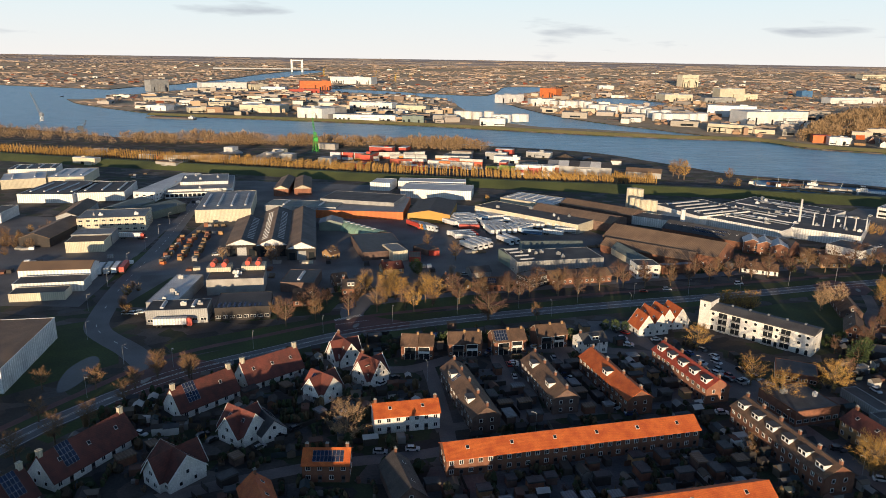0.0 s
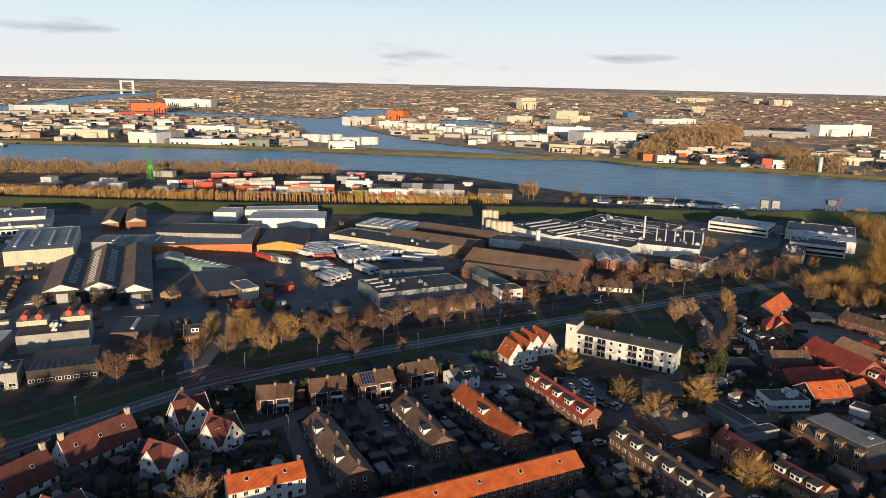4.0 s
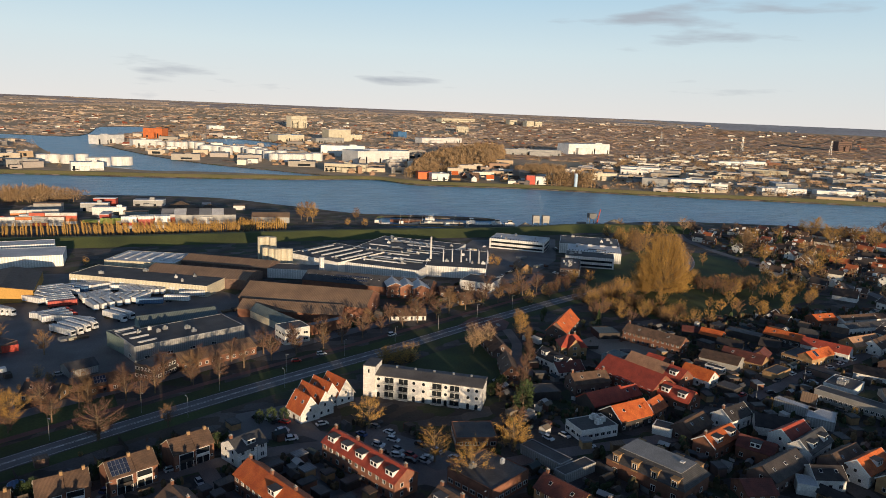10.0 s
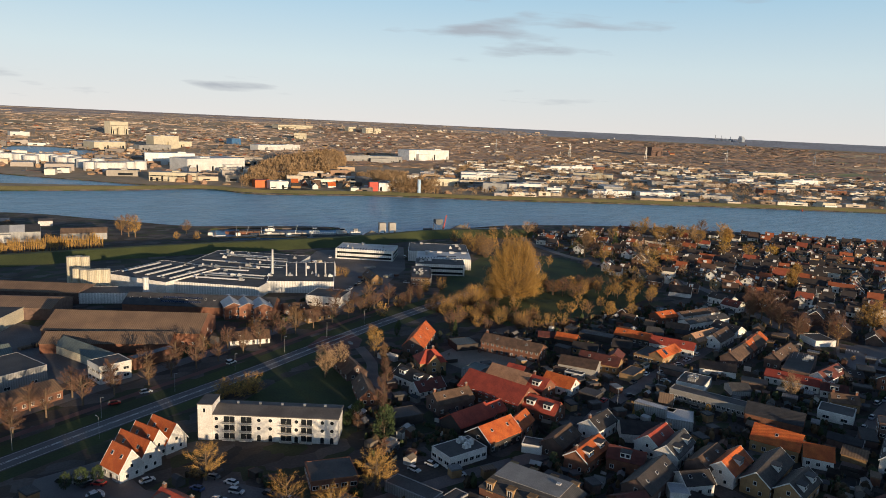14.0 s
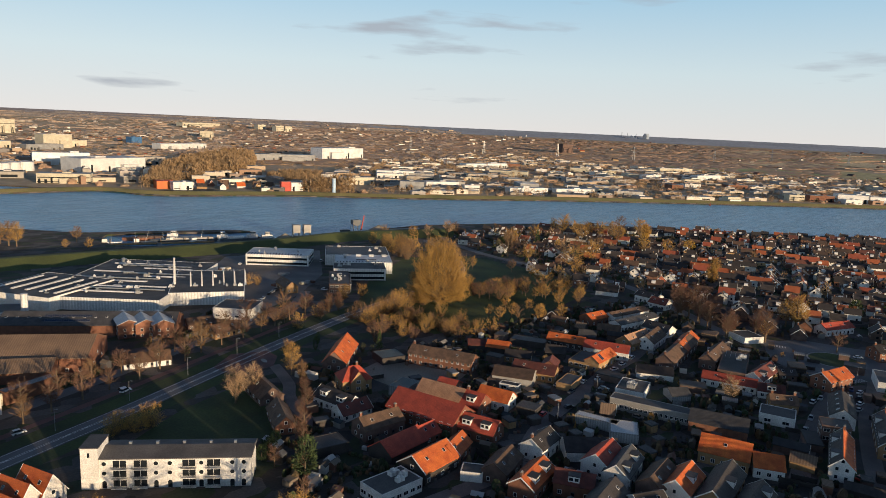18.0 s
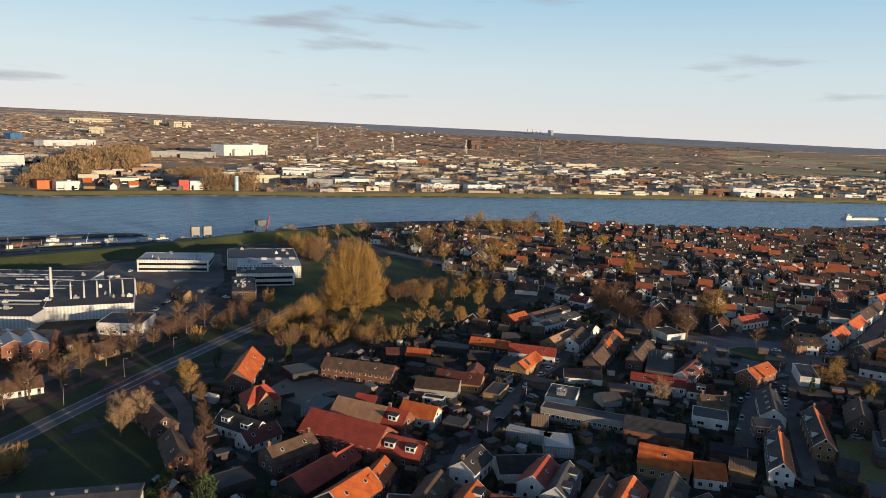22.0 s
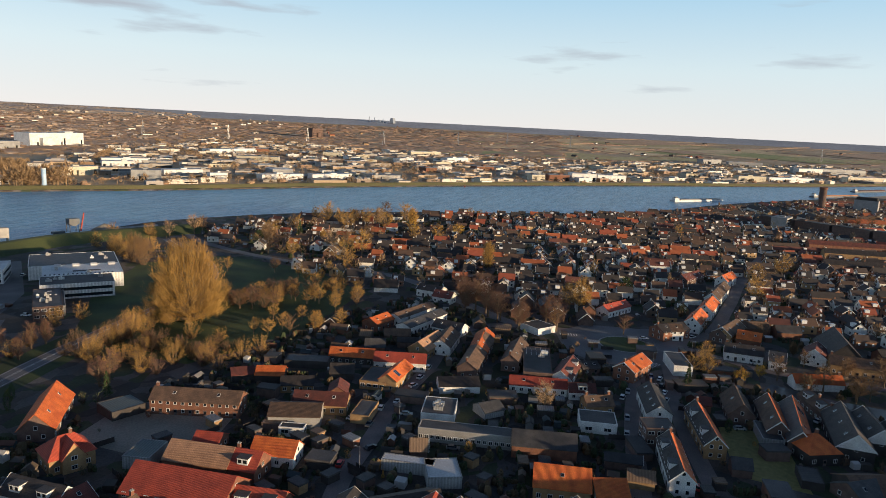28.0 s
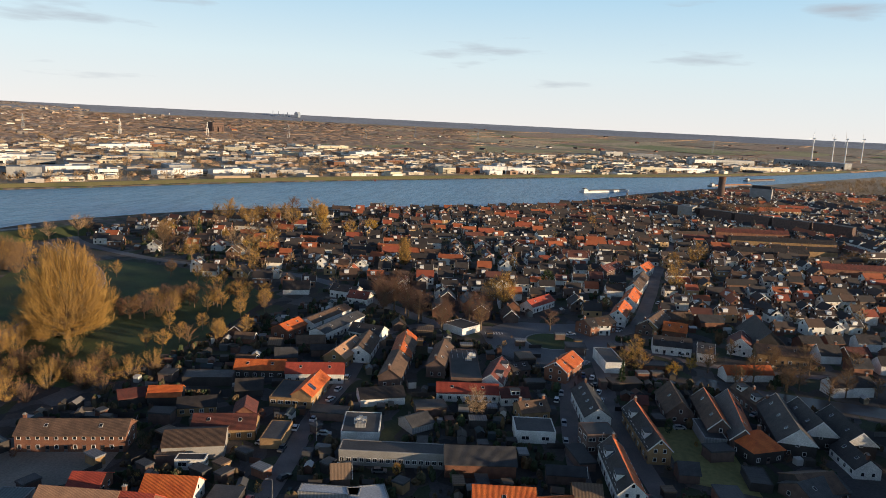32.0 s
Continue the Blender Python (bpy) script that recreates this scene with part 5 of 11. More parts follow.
# white gabled houses by the road
villa_a = gable(-36.2, 245.5, -57.2, 12.4, 8.4, 3.3, 9.0, 'darkred', 'white', chimneys=1, white_edge=True, storeys=2, label='white gabled house with a crossed weathered red roof', group='white gabled houses')
villa_b = gable(-24.6, 228.7, -43.3, 10.4, 8.2, 3.3, 9.0, 'darkred', 'white', chimneys=1, white_edge=True, storeys=2, dormers=1, label='white gabled house with a steep red roof', group='white gabled houses')
gable(-78.4, 210.0, 49.9, 21.8, 10.6, 2.9, 9.2, 'darkred', 'white', chimneys=0, ends=True, array=(4, 4), dormers=0, skylights=2, step=3.2, name='terrace', category='terrace', label='low white terrace with a steep weathered red roof')
gable(-60.9, 229.8, 42.6, 22.0, 10.6, 2.9, 9.2, 'darkred', 'white', chimneys=0, ends=True, skylights=3, step=3.2, name='terrace', category='terrace', label='low white terrace with a steep red roof and end chimneys')
gable(-100.1, 174.9, 65.8, 27.4, 10.6, 2.9, 9.2, 'darkred', 'white', chimneys=0, ends=True, array=(4, 4), skylights=3, step=3.2, name='terrace', category='terrace', label='low white terrace with dark solar panels on its red roof')
gable(-109.8, 151.2, -113.5, 14.4, 10.6, 2.9, 9.2, 'darkred', 'white', chimneys=0, ends=True, array=(4, 4), step=3.2, name='terrace', category='terrace', label='low white terrace with a dark red roof')
villa_c = gable(-59.5, 190.0, 146.5, 11.6, 9.0, 3.8, 9.0, 'darkred', 'white', chimneys=0, white_edge=True, label='white gabled house with a wide red roof')
gable(-54.1, 193.4, -51.0, 15.5, 8.0, 2.8, 6.5, 'slate', 'white', chimneys=0, solar=14, detail=1, name='garage', category='garage', label='low wing covered in solar panels')
villa_d = gable(-71.9, 168.0, 142.1, 12.4, 11.0, 3.8, 9.0, 'darkred', 'white', chimneys=0, white_edge=True, solar=6, label='white gabled house with a dark red roof')
villa_e = gable(-39.6, 216.4, -36.8, 10.4, 8.4, 4.2, 8.6, 'darkred', 'white', chimneys=0, solar=4, label='white house with a red roof behind a bare tree')

# four small gables in a row
for villa, W, eave, ridge, reach, roof in ((villa_a, 8.4, 3.1, 8.8, 5.4, "darkred"), (villa_b, 8.2, 3.1, 8.8, 5.2, "darkred"), (villa_c, 8.6, 3.2, 8.6, 5.8, "darkred"), (villa_d, 8.0, 3.6, 8.8, 7.0, "darkred"), (villa_e, 7.2, 4.0, 8.4, 5.4, "darkred")):
    part("wing_wall", Shape().prism([(-W / 2, 0), (W / 2, 0), (W / 2, eave), (0, ridge), (-W / 2, eave)], "y", -reach, reach), WALL["white"], villa)
    part("wing_roof", roof_slopes(2 * reach, W, eave, ridge), ROOF[roof], villa, at=pose(0, 0, 0.02, 0, 0, 90))
    for sg in (-1, 1):
        part("verge_board", Shape().prism([(-W / 2 - 0.5, eave - 0.75), (-W / 2 - 0.5, eave - 0.35), (0, ridge + 0.34), (W / 2 + 0.5, eave - 0.35), (W / 2 + 0.5, eave - 0.75), (0, ridge - 0.1)], "y", sg * (reach + 0.47), sg * (reach + 0.57)), TRIM, villa)
        for px, z in ((-1.9, 1.0), (1.9, 1.0), (0, 3.9)):
            part("window", window_mesh(1.5, 1.4, 1), None, villa, at=pose(px, sg * (reach + 0.02), z, 0, 0, 0 if sg < 0 else 180))
gable(86.3, 277.4, -77.0, 9.0, 7.6, 3.8, 9.2, 'orange', 'white', chimneys=0, name='row_house', label='narrow white row house with a steep orange gable roof', group='four gabled row houses', white_edge=True)
gable(91.8, 281.8, -75.3, 13.8, 7.6, 3.8, 9.2, 'orange', 'white', chimneys=0, name='row_house', label='narrow white row house with a steep orange gable roof', group='four gabled row houses', white_edge=True)
gable(97.1, 286.3, -74.8, 10.8, 7.6, 3.8, 9.2, 'orange', 'white', chimneys=0, name='row_house', label='narrow white row house with a steep orange gable roof', group='four gabled row houses', white_edge=True)
gable(103.1, 287.6, -76.5, 11.5, 7.6, 3.8, 9.2, 'orange', 'white', chimneys=0, name='row_house', label='narrow white row house with a steep orange gable roof', group='four gabled row houses', white_edge=True)

# school, sheds and houses round the white flats
flat(119.3, 209.4, 16.0, 17.1, 17.2, 5.5, 'felt', 'brick', name='school_wing', category='school', label='flat-roofed brick school wing', win=6, storeys=1, units=2)
flat(131.5, 235.6, -24.7, 13.9, 12.4, 4.0, 'felt', 'brick', name='school_wing', category='school', label='flat-roofed school wing with blue-grey roof', win=5)
flat(144.6, 213.3, -79.1, 16.7, 6.0, 3.2, 'felt', 'grey', name='shed_row', category='shed', label='low flat-roofed shed row')
flat(146.9, 202.0, 6.7, 14.0, 4.6, 3.2, 'felt', 'grey', name='garage_block', category='garage', label='flat-roofed grey garage block')
flat(171.6, 221.5, -7.0, 15.1, 9.8, 4.2, 'felt', 'white', name='workshop', category='workshop', label='low white workshop with small windows', win=6, units=3)
gable(131.2, 188.6, -77.1, 14.9, 9.0, 5.4, 8.2, 'darkred', 'yellow', chimneys=1, skylights=2, label='house with large windows and a lit yellow brick gable')
gable(137.1, 169.2, -76.1, 15.4, 9.0, 5.4, 8.2, 'darkred', 'yellow', chimneys=1, dormers=3, label='house with a row of dormers and a lit yellow gable')
mansard(167.2, 187.8, -77.4, 26.0, 15.4)

# old village houses
gable(238.5, 315.6, -144.6, 27.7, 10.0, 4.2, 9.4, 'orange', 'dbrick', chimneys=0, label='dark brick house with a tall bright orange roof', skylights=2, group='old village houses')
pyramid(220.9, 289.0, -25.6, 12.0, 10.0, 4.4, 9.0, 'red', 'yellow', wing=6, label='brick house with a red cross-hipped roof', group='old village houses')
gable(265.9, 279.2, -73.4, 29.8, 9.5, 5.6, 8.5, 'brown', 'brick', chimneys=1, step=2.4, size=(1.1, 1.3, 0), label='long two-storey brick building with a brown roof', group='old village houses')
gable(217.4, 245.7, -83.7, 28.3, 15.0, 5.2, 10.5, 'red', 'brick', chimneys=0, detail=1, name='barn', category='barn', label='large brick barn with a red tiled roof', group='old village houses')
gable(233.7, 252.8, -82.5, 19.2, 10.0, 4.6, 8.5, 'tan', 'brick', chimneys=0, detail=1, name='barn', category='barn', label='long barn with a faded tan roof', group='old village houses')
gable(235.6, 239.0, -84.1, 8.1, 10.0, 4.6, 8.5, 'red', 'brick', chimneys=1, skylights=1, label='brick house with a red roof and white dormer', dormers=1, group='old village houses')
gable(220.0, 225.4, -80.6, 14.1, 9.0, 4.2, 8.0, 'red', 'brick', chimneys=0, dormers=2, label='brick house with two dormers in a red roof', group='old village houses')
gable(246.4, 236.9, -80.1, 13.0, 8.5, 4.2, 7.5, 'orange', 'white', chimneys=0, detail=1, name='barn', category='barn', label='white barn with an orange roof', group='old village houses')
gable(245.2, 259.2, -78.5, 8.0, 8.0, 3.2, 5.5, 'red', 'brick', chimneys=0, detail=1, name='shed', category='shed', label='low shed with a red roof', group='old village houses')
flat(230.8, 270.4, -77.3, 7.8, 10.9, 4.0, 'green', 'grey', name='shed', category='shed', label='shed with a grey-green roof')
gable(197.5, 252.2, -11.1, 15.9, 9.0, 5.0, 8.2, 'brown', 'dbrick', chimneys=2, skylights=2, label='dark brick house with a brown roof and two chimneys', group='old village houses')
gable(192.1, 237.6, -0.0, 17.4, 10.0, 3.4, 7.0, 'red', 'dark', chimneys=0, detail=0, name='barn', category='barn', label='barn with a pinkish red sheet roof', group='old village houses')
gable(204.7, 237.0, -1.3, 7.6, 7.0, 3.4, 6.5, 'red', 'brick', chimneys=0, label='small brick house with red roof', group='old village houses')
gable(189.0, 222.2, -0.1, 15.8, 11.0, 4.6, 8.6, 'orange', 'dark', chimneys=0, white_edge=True, label='dark timber house with an orange roof', group='old village houses')
gable(201.0, 221.9, 15.9, 13.1, 7.0, 4.2, 7.5, 'orange', 'brick', chimneys=0, label='small brick house with orange roof', group='old village houses')
gable(201.0, 269.0, -7.0, 12.9, 7.5, 3.2, 6.2, 'darkred', 'white', chimneys=0, detail=1, white_edge=True, label='low white house with a dull red roof', group='old village houses')
flat(176.4, 255.3, -17.0, 12.5, 8.8, 3.2, 'felt', 'dark', name='shed', category='shed', label='dark timber shed with a flat roof')
gable(178.8, 281.0, -118.1, 18.1, 7.0, 3.5, 7.0, 'brown', 'brick', chimneys=0, label='small brick house with a pointed gable', group='old village houses')
flat(254.4, 301.1, -21.3, 11.5, 10.9, 3.2, 'green', 'dark', name='shed', category='shed', label='sheds with flat grey-green roofs', group='old village houses')
gable(300.6, 273.2, -68.4, 10.5, 8.0, 3.6, 6.0, 'orange', 'dark', chimneys=0, detail=0, name='barn', category='barn', label='timber barn with an orange roof', group='old village houses')
gable(332.5, 254.5, -75.2, 18.1, 8.5, 4.0, 6.5, 'orange', 'dark', chimneys=0, detail=1, skylights=2, name='row_house', label='low row with an orange roof and dark walls', group='old village houses')
gable(334.5, 233.8, -73.5, 21.0, 9.0, 4.4, 7.0, 'red', 'white', chimneys=0, detail=1, name='row_house', label='white row with a red tiled roof', group='old village houses')
gable(317.5, 228.8, 1.2, 18.0, 7.0, 5.0, 7.5, 'orange', 'yellow', chimneys=0, solar=4, label='brick house with a sunlit orange roof', group='old village houses')
flat(315.5, 235.3, -82.6, 10.0, 16.0, 3.4, 'felt', 'yellow', name='house_annex', category='house', label='flat-roofed annex with windows', win=4)
gable(284.3, 242.8, -73.4, 18.5, 9.0, 4.0, 7.0, 'darkred', 'yellow', chimneys=0, label='long brick barn with a dull red roof and lit gable', detail=1, group='old village houses')
flat(285.1, 226.8, -81.2, 6.4, 12.8, 3.2, 'felt', 'yellow', name='annex', category='house', label='flat-roofed brick annex of a barn', group='old village houses')
gable(322.9, 205.4, -63.7, 15.3, 10.0, 3.2, 5.4, 'dark', 'white', chimneys=0, detail=0, name='hall', category='hall', label='low white-walled hall with a dark roof', group='old village houses')
flat(296.8, 203.8, -77.1, 11.4, 14.8, 3.6, 'felt', 'white', name='hall', category='hall', label='flat-roofed hall with white fascia', units=3, group='old village houses')
flat(281.4, 189.8, -79.5, 29.7, 6.5, 4.6, 'felt', 'concrete', name='workshop', category='workshop', label='long workshop with a band of windows', win=16)
gable(284.3, 165.2, -77.2, 19.7, 11.0, 4.5, 7.5, 'slate', 'brick', chimneys=0, detail=0, name='barn', category='barn', label='long barn with a dark tiled roof', group='old village houses')
gable(262.3, 156.0, -79.8, 15.4, 12.0, 4.6, 8.6, 'orange', 'yellow', chimneys=0, detail=1, skylights=1, name='barn', category='barn', label='large brick barn with a bright orange tiled roof', group='old village houses')
gable(263.4, 143.3, -68.2, 9.0, 10.0, 4.0, 7.0, 'orange', 'white', chimneys=0, detail=1, name='barn', category='barn', label='lower barn with orange tiles and white wall', group='old village houses')
gable(334.7, 176.9, -77.7, 21.7, 9.0, 3.6, 5.8, 'red', 'white', chimneys=0, detail=1, name='row_house', label='low row with a bright red roof', group='old village houses')
gable(335.8, 160.6, -70.6, 10.1, 8.0, 3.6, 5.8, 'darkred', 'white', chimneys=0, detail=1, dormers=1, name='row_house', label='low row with red roof and white dormer', group='old village houses')
gable(305.5, 188.6, -42.9, 8.1, 8.0, 2.8, 4.8, 'slate', 'grey', chimneys=0, detail=0, name='shed', category='shed', label='grey shed with a slate roof', group='old village houses')
flat(366.7, 184.1, -76.4, 10.5, 17.6, 4.2, 'slate', 'dark', name='hall', category='hall', label='low hall with rooflights', lights=5)
gable(353.2, 168.8, -4.1, 21.6, 8.0, 4.0, 7.0, 'darkred', 'white', chimneys=0, dormers=2, white_edge=True, label='white gabled house with a red roof', group='old village houses')
gable(355.1, 207.4, 5.4, 42.2, 8.0, 5.0, 8.0, 'brown', 'dbrick', chimneys=2, skylights=1, step=3, name='row_house', label='brown-roofed row with lit gables', group='old village houses')
gable(369.4, 209.1, 8.2, 26.5, 8.0, 5.0, 8.2, 'orange', 'brick', chimneys=1, label='row house with an orange roof', group='old village houses')
gable(362.8, 192.4, 3.9, 26.1, 7.5, 5.0, 8.0, 'brown', 'dbrick', chimneys=1, label='dark brick house with a steep roof', group='old village houses')
gable(358.2, 230.6, -5.5, 20.2, 9.0, 4.6, 8.0, 'tan', 'yellow', chimneys=0, label='house with a faded roof and tall gable', group='old village houses')
gable(366.6, 225.3, 5.5, 21.0, 9.0, 4.6, 8.0, 'brown', 'white', chimneys=0, label='white house with a brown roof', group='old village houses')
gable(381.2, 264.6, -12.7, 13.9, 9.0, 4.4, 7.0, 'orange', 'brick', chimneys=0, label='brick house with an orange roof beside the meadow', group='old village houses')
gable(403.6, 255.6, -14.2, 31.0, 8.0, 4.8, 6.5, 'brown', 'white', chimneys=0, dormers=0, name='row_house', label='white row of houses with a brown roof', group='old village houses')
gable(392.2, 245.7, -13.1, 33.4, 8.0, 4.8, 6.5, 'slate', 'white', chimneys=0, name='row_house', label='white row of houses with a slate roof', group='old village houses')
gable(389.2, 230.4, -100.9, 15.1, 9.0, 3.6, 6.5, 'dark', 'white', chimneys=0, white_edge=True, label='white gabled house with a dark roof', group='old village houses')
gable(453.4, 263.0, -97.5, 14.9, 9.0, 4.6, 7.0, 'dark', 'white', chimneys=0, white_edge=True, label='white house with a dark roof', group='old village houses')
gable(443.7, 251.8, -96.6, 11.3, 8.0, 4.0, 7.0, 'darkred', 'white', chimneys=0, white_edge=True, label='white gabled house with a dull red roof', group='old village houses')
flat(413.2, 192.3, -124.7, 12.6, 11.9, 3.5, 'felt', 'white', name='wall_shed', category='shed', label='long white-walled shed by the green', group='old village houses')
flat(256.4, 199.4, -82.0, 15.3, 4.0, 3.6, 'pale', 'grey', name='shed', category='shed', label='workshop with pale blue-grey roof sheets')
flat(255.6, 188.8, -63.8, 9.7, 11.3, 3.6, 'pale', 'grey', name='shed', category='shed', label='shed with pale roof sheets')
gable(223.4, 203.5, 4.2, 12.5, 8.0, 5.0, 8.0, 'dark', 'white', chimneys=1, white_edge=True, label='white gabled house with a dark slate roof', group='old village houses')
gable(228.0, 183.2, 5.5, 14.1, 9.0, 5.0, 8.5, 'red', 'white', chimneys=0, white_edge=True, skylights=1, label='white gabled house with a bright red roof', group='old village houses')
gable(227.1, 176.0, 8.9, 16.6, 8.0, 5.0, 8.5, 'slate', 'white', chimneys=0, dormers=2, white_edge=True, label='white gabled house with dormers', group='old village houses')
gable(234.3, 191.1, -49.5, 17.4, 11.0, 3.8, 6.5, 'dark', 'white', chimneys=0, detail=0, name='garage_block', category='garage', label='low garage hall with a dark roof', group='old village houses')
gable(201.7, 193.0, 8.4, 16.4, 8.0, 5.0, 8.0, 'orange', 'brick', chimneys=1, dormers=2, white_edge=True, label='brick house with dormers and a lit orange roof', group='old village houses')
gable(202.9, 204.4, 12.4, 14.4, 8.0, 4.6, 7.5, 'brown', 'dbrick', chimneys=0, label='dark brick house with a mossy brown roof', group='old village houses')
gable(208.9, 182.7, -69.2, 11.5, 8.0, 4.8, 7.5, 'darkred', 'brick', chimneys=0, dormers=1, label='brick house with a dull red roof', group='old village houses')
gable(227.4, 165.0, 3.4, 15.7, 8.0, 5.0, 8.0, 'brown', 'dbrick', chimneys=0, label='brick gabled house with a brown roof', group='old village houses')
gable(230.2, 158.6, 3.3, 15.3, 8.5, 5.0, 8.5, 'orange', 'white', chimneys=0, dormers=1, white_edge=True, label='white gabled house with an orange roof', group='old village houses')
gable(235.7, 149.0, 4.4, 23.5, 8.5, 5.0, 8.5, 'dark', 'yellow', chimneys=0, dormers=1, white_edge=True, label='yellow brick gabled house with a dark roof', group='old village houses')
gable(233.4, 139.2, 1.0, 15.4, 8.0, 5.0, 8.2, 'dark', 'yellow', chimneys=0, dormers=2, white_edge=True, label='yellow brick house with a dark roof and dormers', group='old village houses')
gable(202.0, 170.6, 6.9, 20.4, 9.0, 5.0, 8.5, 'dark', 'dbrick', chimneys=0, skylights=3, label='dark house with a tall tiled roof', group='old village houses')
gable(212.8, 162.1, -31.0, 9.5, 8.0, 4.4, 7.0, 'dark', 'white', chimneys=0, white_edge=True, label='white house with a dark roof', group='old village houses')
flat(204.2, 162.4, -50.6, 5.8, 6.4, 3.6, 'pale', 'white', name='annex', category='house', label='white flat-roofed house annex')
gable(187.0, 168.1, -23.2, 9.6, 9.0, 3.4, 6.0, 'darkred', 'brick', chimneys=0, detail=1, name='shed', category='shed', label='low shed with a dull red roof', group='old village houses')

# houses round the little square
gable(368.1, 143.9, -20.0, 17.2, 9.0, 5.4, 8.6, 'orange', 'brick', chimneys=1, white_edge=True, label='brick house with an orange roof by the square', group='old village houses')
gable(332.0, 133.9, -168.3, 23.6, 8.5, 5.0, 8.2, 'dark', 'white', chimneys=1, skylights=4, name='row_house', label='row of houses with a dark roof and roof windows', group='old village houses')
flat(307.4, 132.1, -71.2, 9.4, 8.4, 6.5, 'felt', 'dbrick', name='house', category='house', label='flat-roofed dark brick house', win=3, storeys=2)
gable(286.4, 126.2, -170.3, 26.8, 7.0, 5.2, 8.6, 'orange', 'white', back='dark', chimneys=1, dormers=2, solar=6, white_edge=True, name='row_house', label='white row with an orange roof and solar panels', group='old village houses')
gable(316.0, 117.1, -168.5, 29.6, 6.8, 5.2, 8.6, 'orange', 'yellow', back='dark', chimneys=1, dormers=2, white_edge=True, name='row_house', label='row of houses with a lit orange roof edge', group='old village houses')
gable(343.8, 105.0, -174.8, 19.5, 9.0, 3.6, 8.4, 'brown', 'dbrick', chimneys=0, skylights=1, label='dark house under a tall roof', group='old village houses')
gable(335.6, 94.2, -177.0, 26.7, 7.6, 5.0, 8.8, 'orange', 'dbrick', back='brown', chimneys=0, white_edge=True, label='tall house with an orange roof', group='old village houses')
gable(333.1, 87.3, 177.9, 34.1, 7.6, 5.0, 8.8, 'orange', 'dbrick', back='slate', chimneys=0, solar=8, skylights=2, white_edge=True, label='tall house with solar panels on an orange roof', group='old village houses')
pyramid(316.4, 84.2, -62.1, 11.0, 11.0, 4.0, 8.6, 'orange', 'dark', label='low house under an orange pyramid roof', group='old village houses', cap=0.1)
gable(333.3, 71.6, 178.7, 30.0, 11.0, 4.6, 9.2, 'dark', 'dark', chimneys=0, gables='white', white_edge=True, skylights=3, label='modern house with black roof and white-edged gable', group='black-roofed modern houses')
gable(336.8, 63.7, -175.1, 20.3, 11.0, 4.6, 9.2, 'dark', 'dark', chimneys=0, gables='white', white_edge=True, skylights=2, label='modern house with black roof and glazed white gable', group='black-roofed modern houses')
gable(296.5, 74.1, -66.1, 11.7, 12.0, 3.2, 6.0, 'brown', 'dark', chimneys=0, detail=0, name='shed', category='shed', label='broad shed with a brown roof')
gable(413.0, 97.8, -90.9, 16.2, 9.0, 4.6, 7.8, 'dark', 'white', chimneys=1, label='white house row with a dark roof beside the canal', group='old village houses')
gable(407.7, 84.3, -96.1, 6.6, 9.0, 4.8, 8.0, 'slate', 'white', chimneys=0, white_edge=True, label='white gabled house by the canal', group='old village houses')
gable(425.3, 66.4, -13.3, 15.0, 10.0, 4.8, 8.6, 'darkred', 'white', chimneys=0, white_edge=True, label='white gabled house by the canal', group='old village houses')
gable(415.5, 52.1, -89.7, 21.1, 10.0, 5.0, 8.0, 'brown', 'yellow', chimneys=1, step=3, label='long yellow brick house by the canal', group='old village houses')
gable(438.0, 54.5, -179.1, 30.0, 16.0, 3.6, 11.0, 'dark', 'dark', chimneys=0, detail=0, name='farmhouse', category='farmhouse', label='farmhouse under a great dark thatched roof')
flat(386.0, 126.0, -75.4, 7.8, 18.5, 4.6, 'felt', 'white', name='garage_block', category='garage', label='white flat-roofed corner building')
gable(436.5, 93.4, -99.5, 10.7, 9.0, 5.0, 8.2, 'orange', 'brick', chimneys=0, label='house with an orange roof behind the white row', group='old village houses')
gable(445.4, 102.1, -21.7, 21.5, 9.0, 5.6, 9.0, 'brown', 'yellow', chimneys=0, white_edge=True, label='tall brick house with a grey-brown roof', group='old village houses')
gable(432.5, 130.6, -73.1, 11.7, 10.0, 5.6, 8.0, 'brown', 'white', chimneys=0, dormers=0, label='corner house with a bay and brown roof', group='old village houses')

# the industrial estate
flat(-157.6, 505.4, 11.3, 37.3, 69.5, 9.0, 'grey', 'cream', lights=4, label='big cream hall with a grey roof', group='sheds of the industrial estate')
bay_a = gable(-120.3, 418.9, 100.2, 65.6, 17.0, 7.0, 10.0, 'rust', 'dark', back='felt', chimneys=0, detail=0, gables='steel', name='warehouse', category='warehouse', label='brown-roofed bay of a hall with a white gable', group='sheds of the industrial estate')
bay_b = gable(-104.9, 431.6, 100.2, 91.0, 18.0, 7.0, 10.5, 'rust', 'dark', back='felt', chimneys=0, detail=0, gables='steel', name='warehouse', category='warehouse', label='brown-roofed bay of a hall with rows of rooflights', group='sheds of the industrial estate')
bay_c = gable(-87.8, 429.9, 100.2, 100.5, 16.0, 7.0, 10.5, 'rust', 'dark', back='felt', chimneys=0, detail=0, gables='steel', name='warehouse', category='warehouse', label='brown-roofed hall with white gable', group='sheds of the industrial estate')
ROOFLIGHT_MESH = Shape().box(-0.35, -1.9, 0, 0.35, 1.9, 0.22).mesh("rooflight", ROOF["pale"])
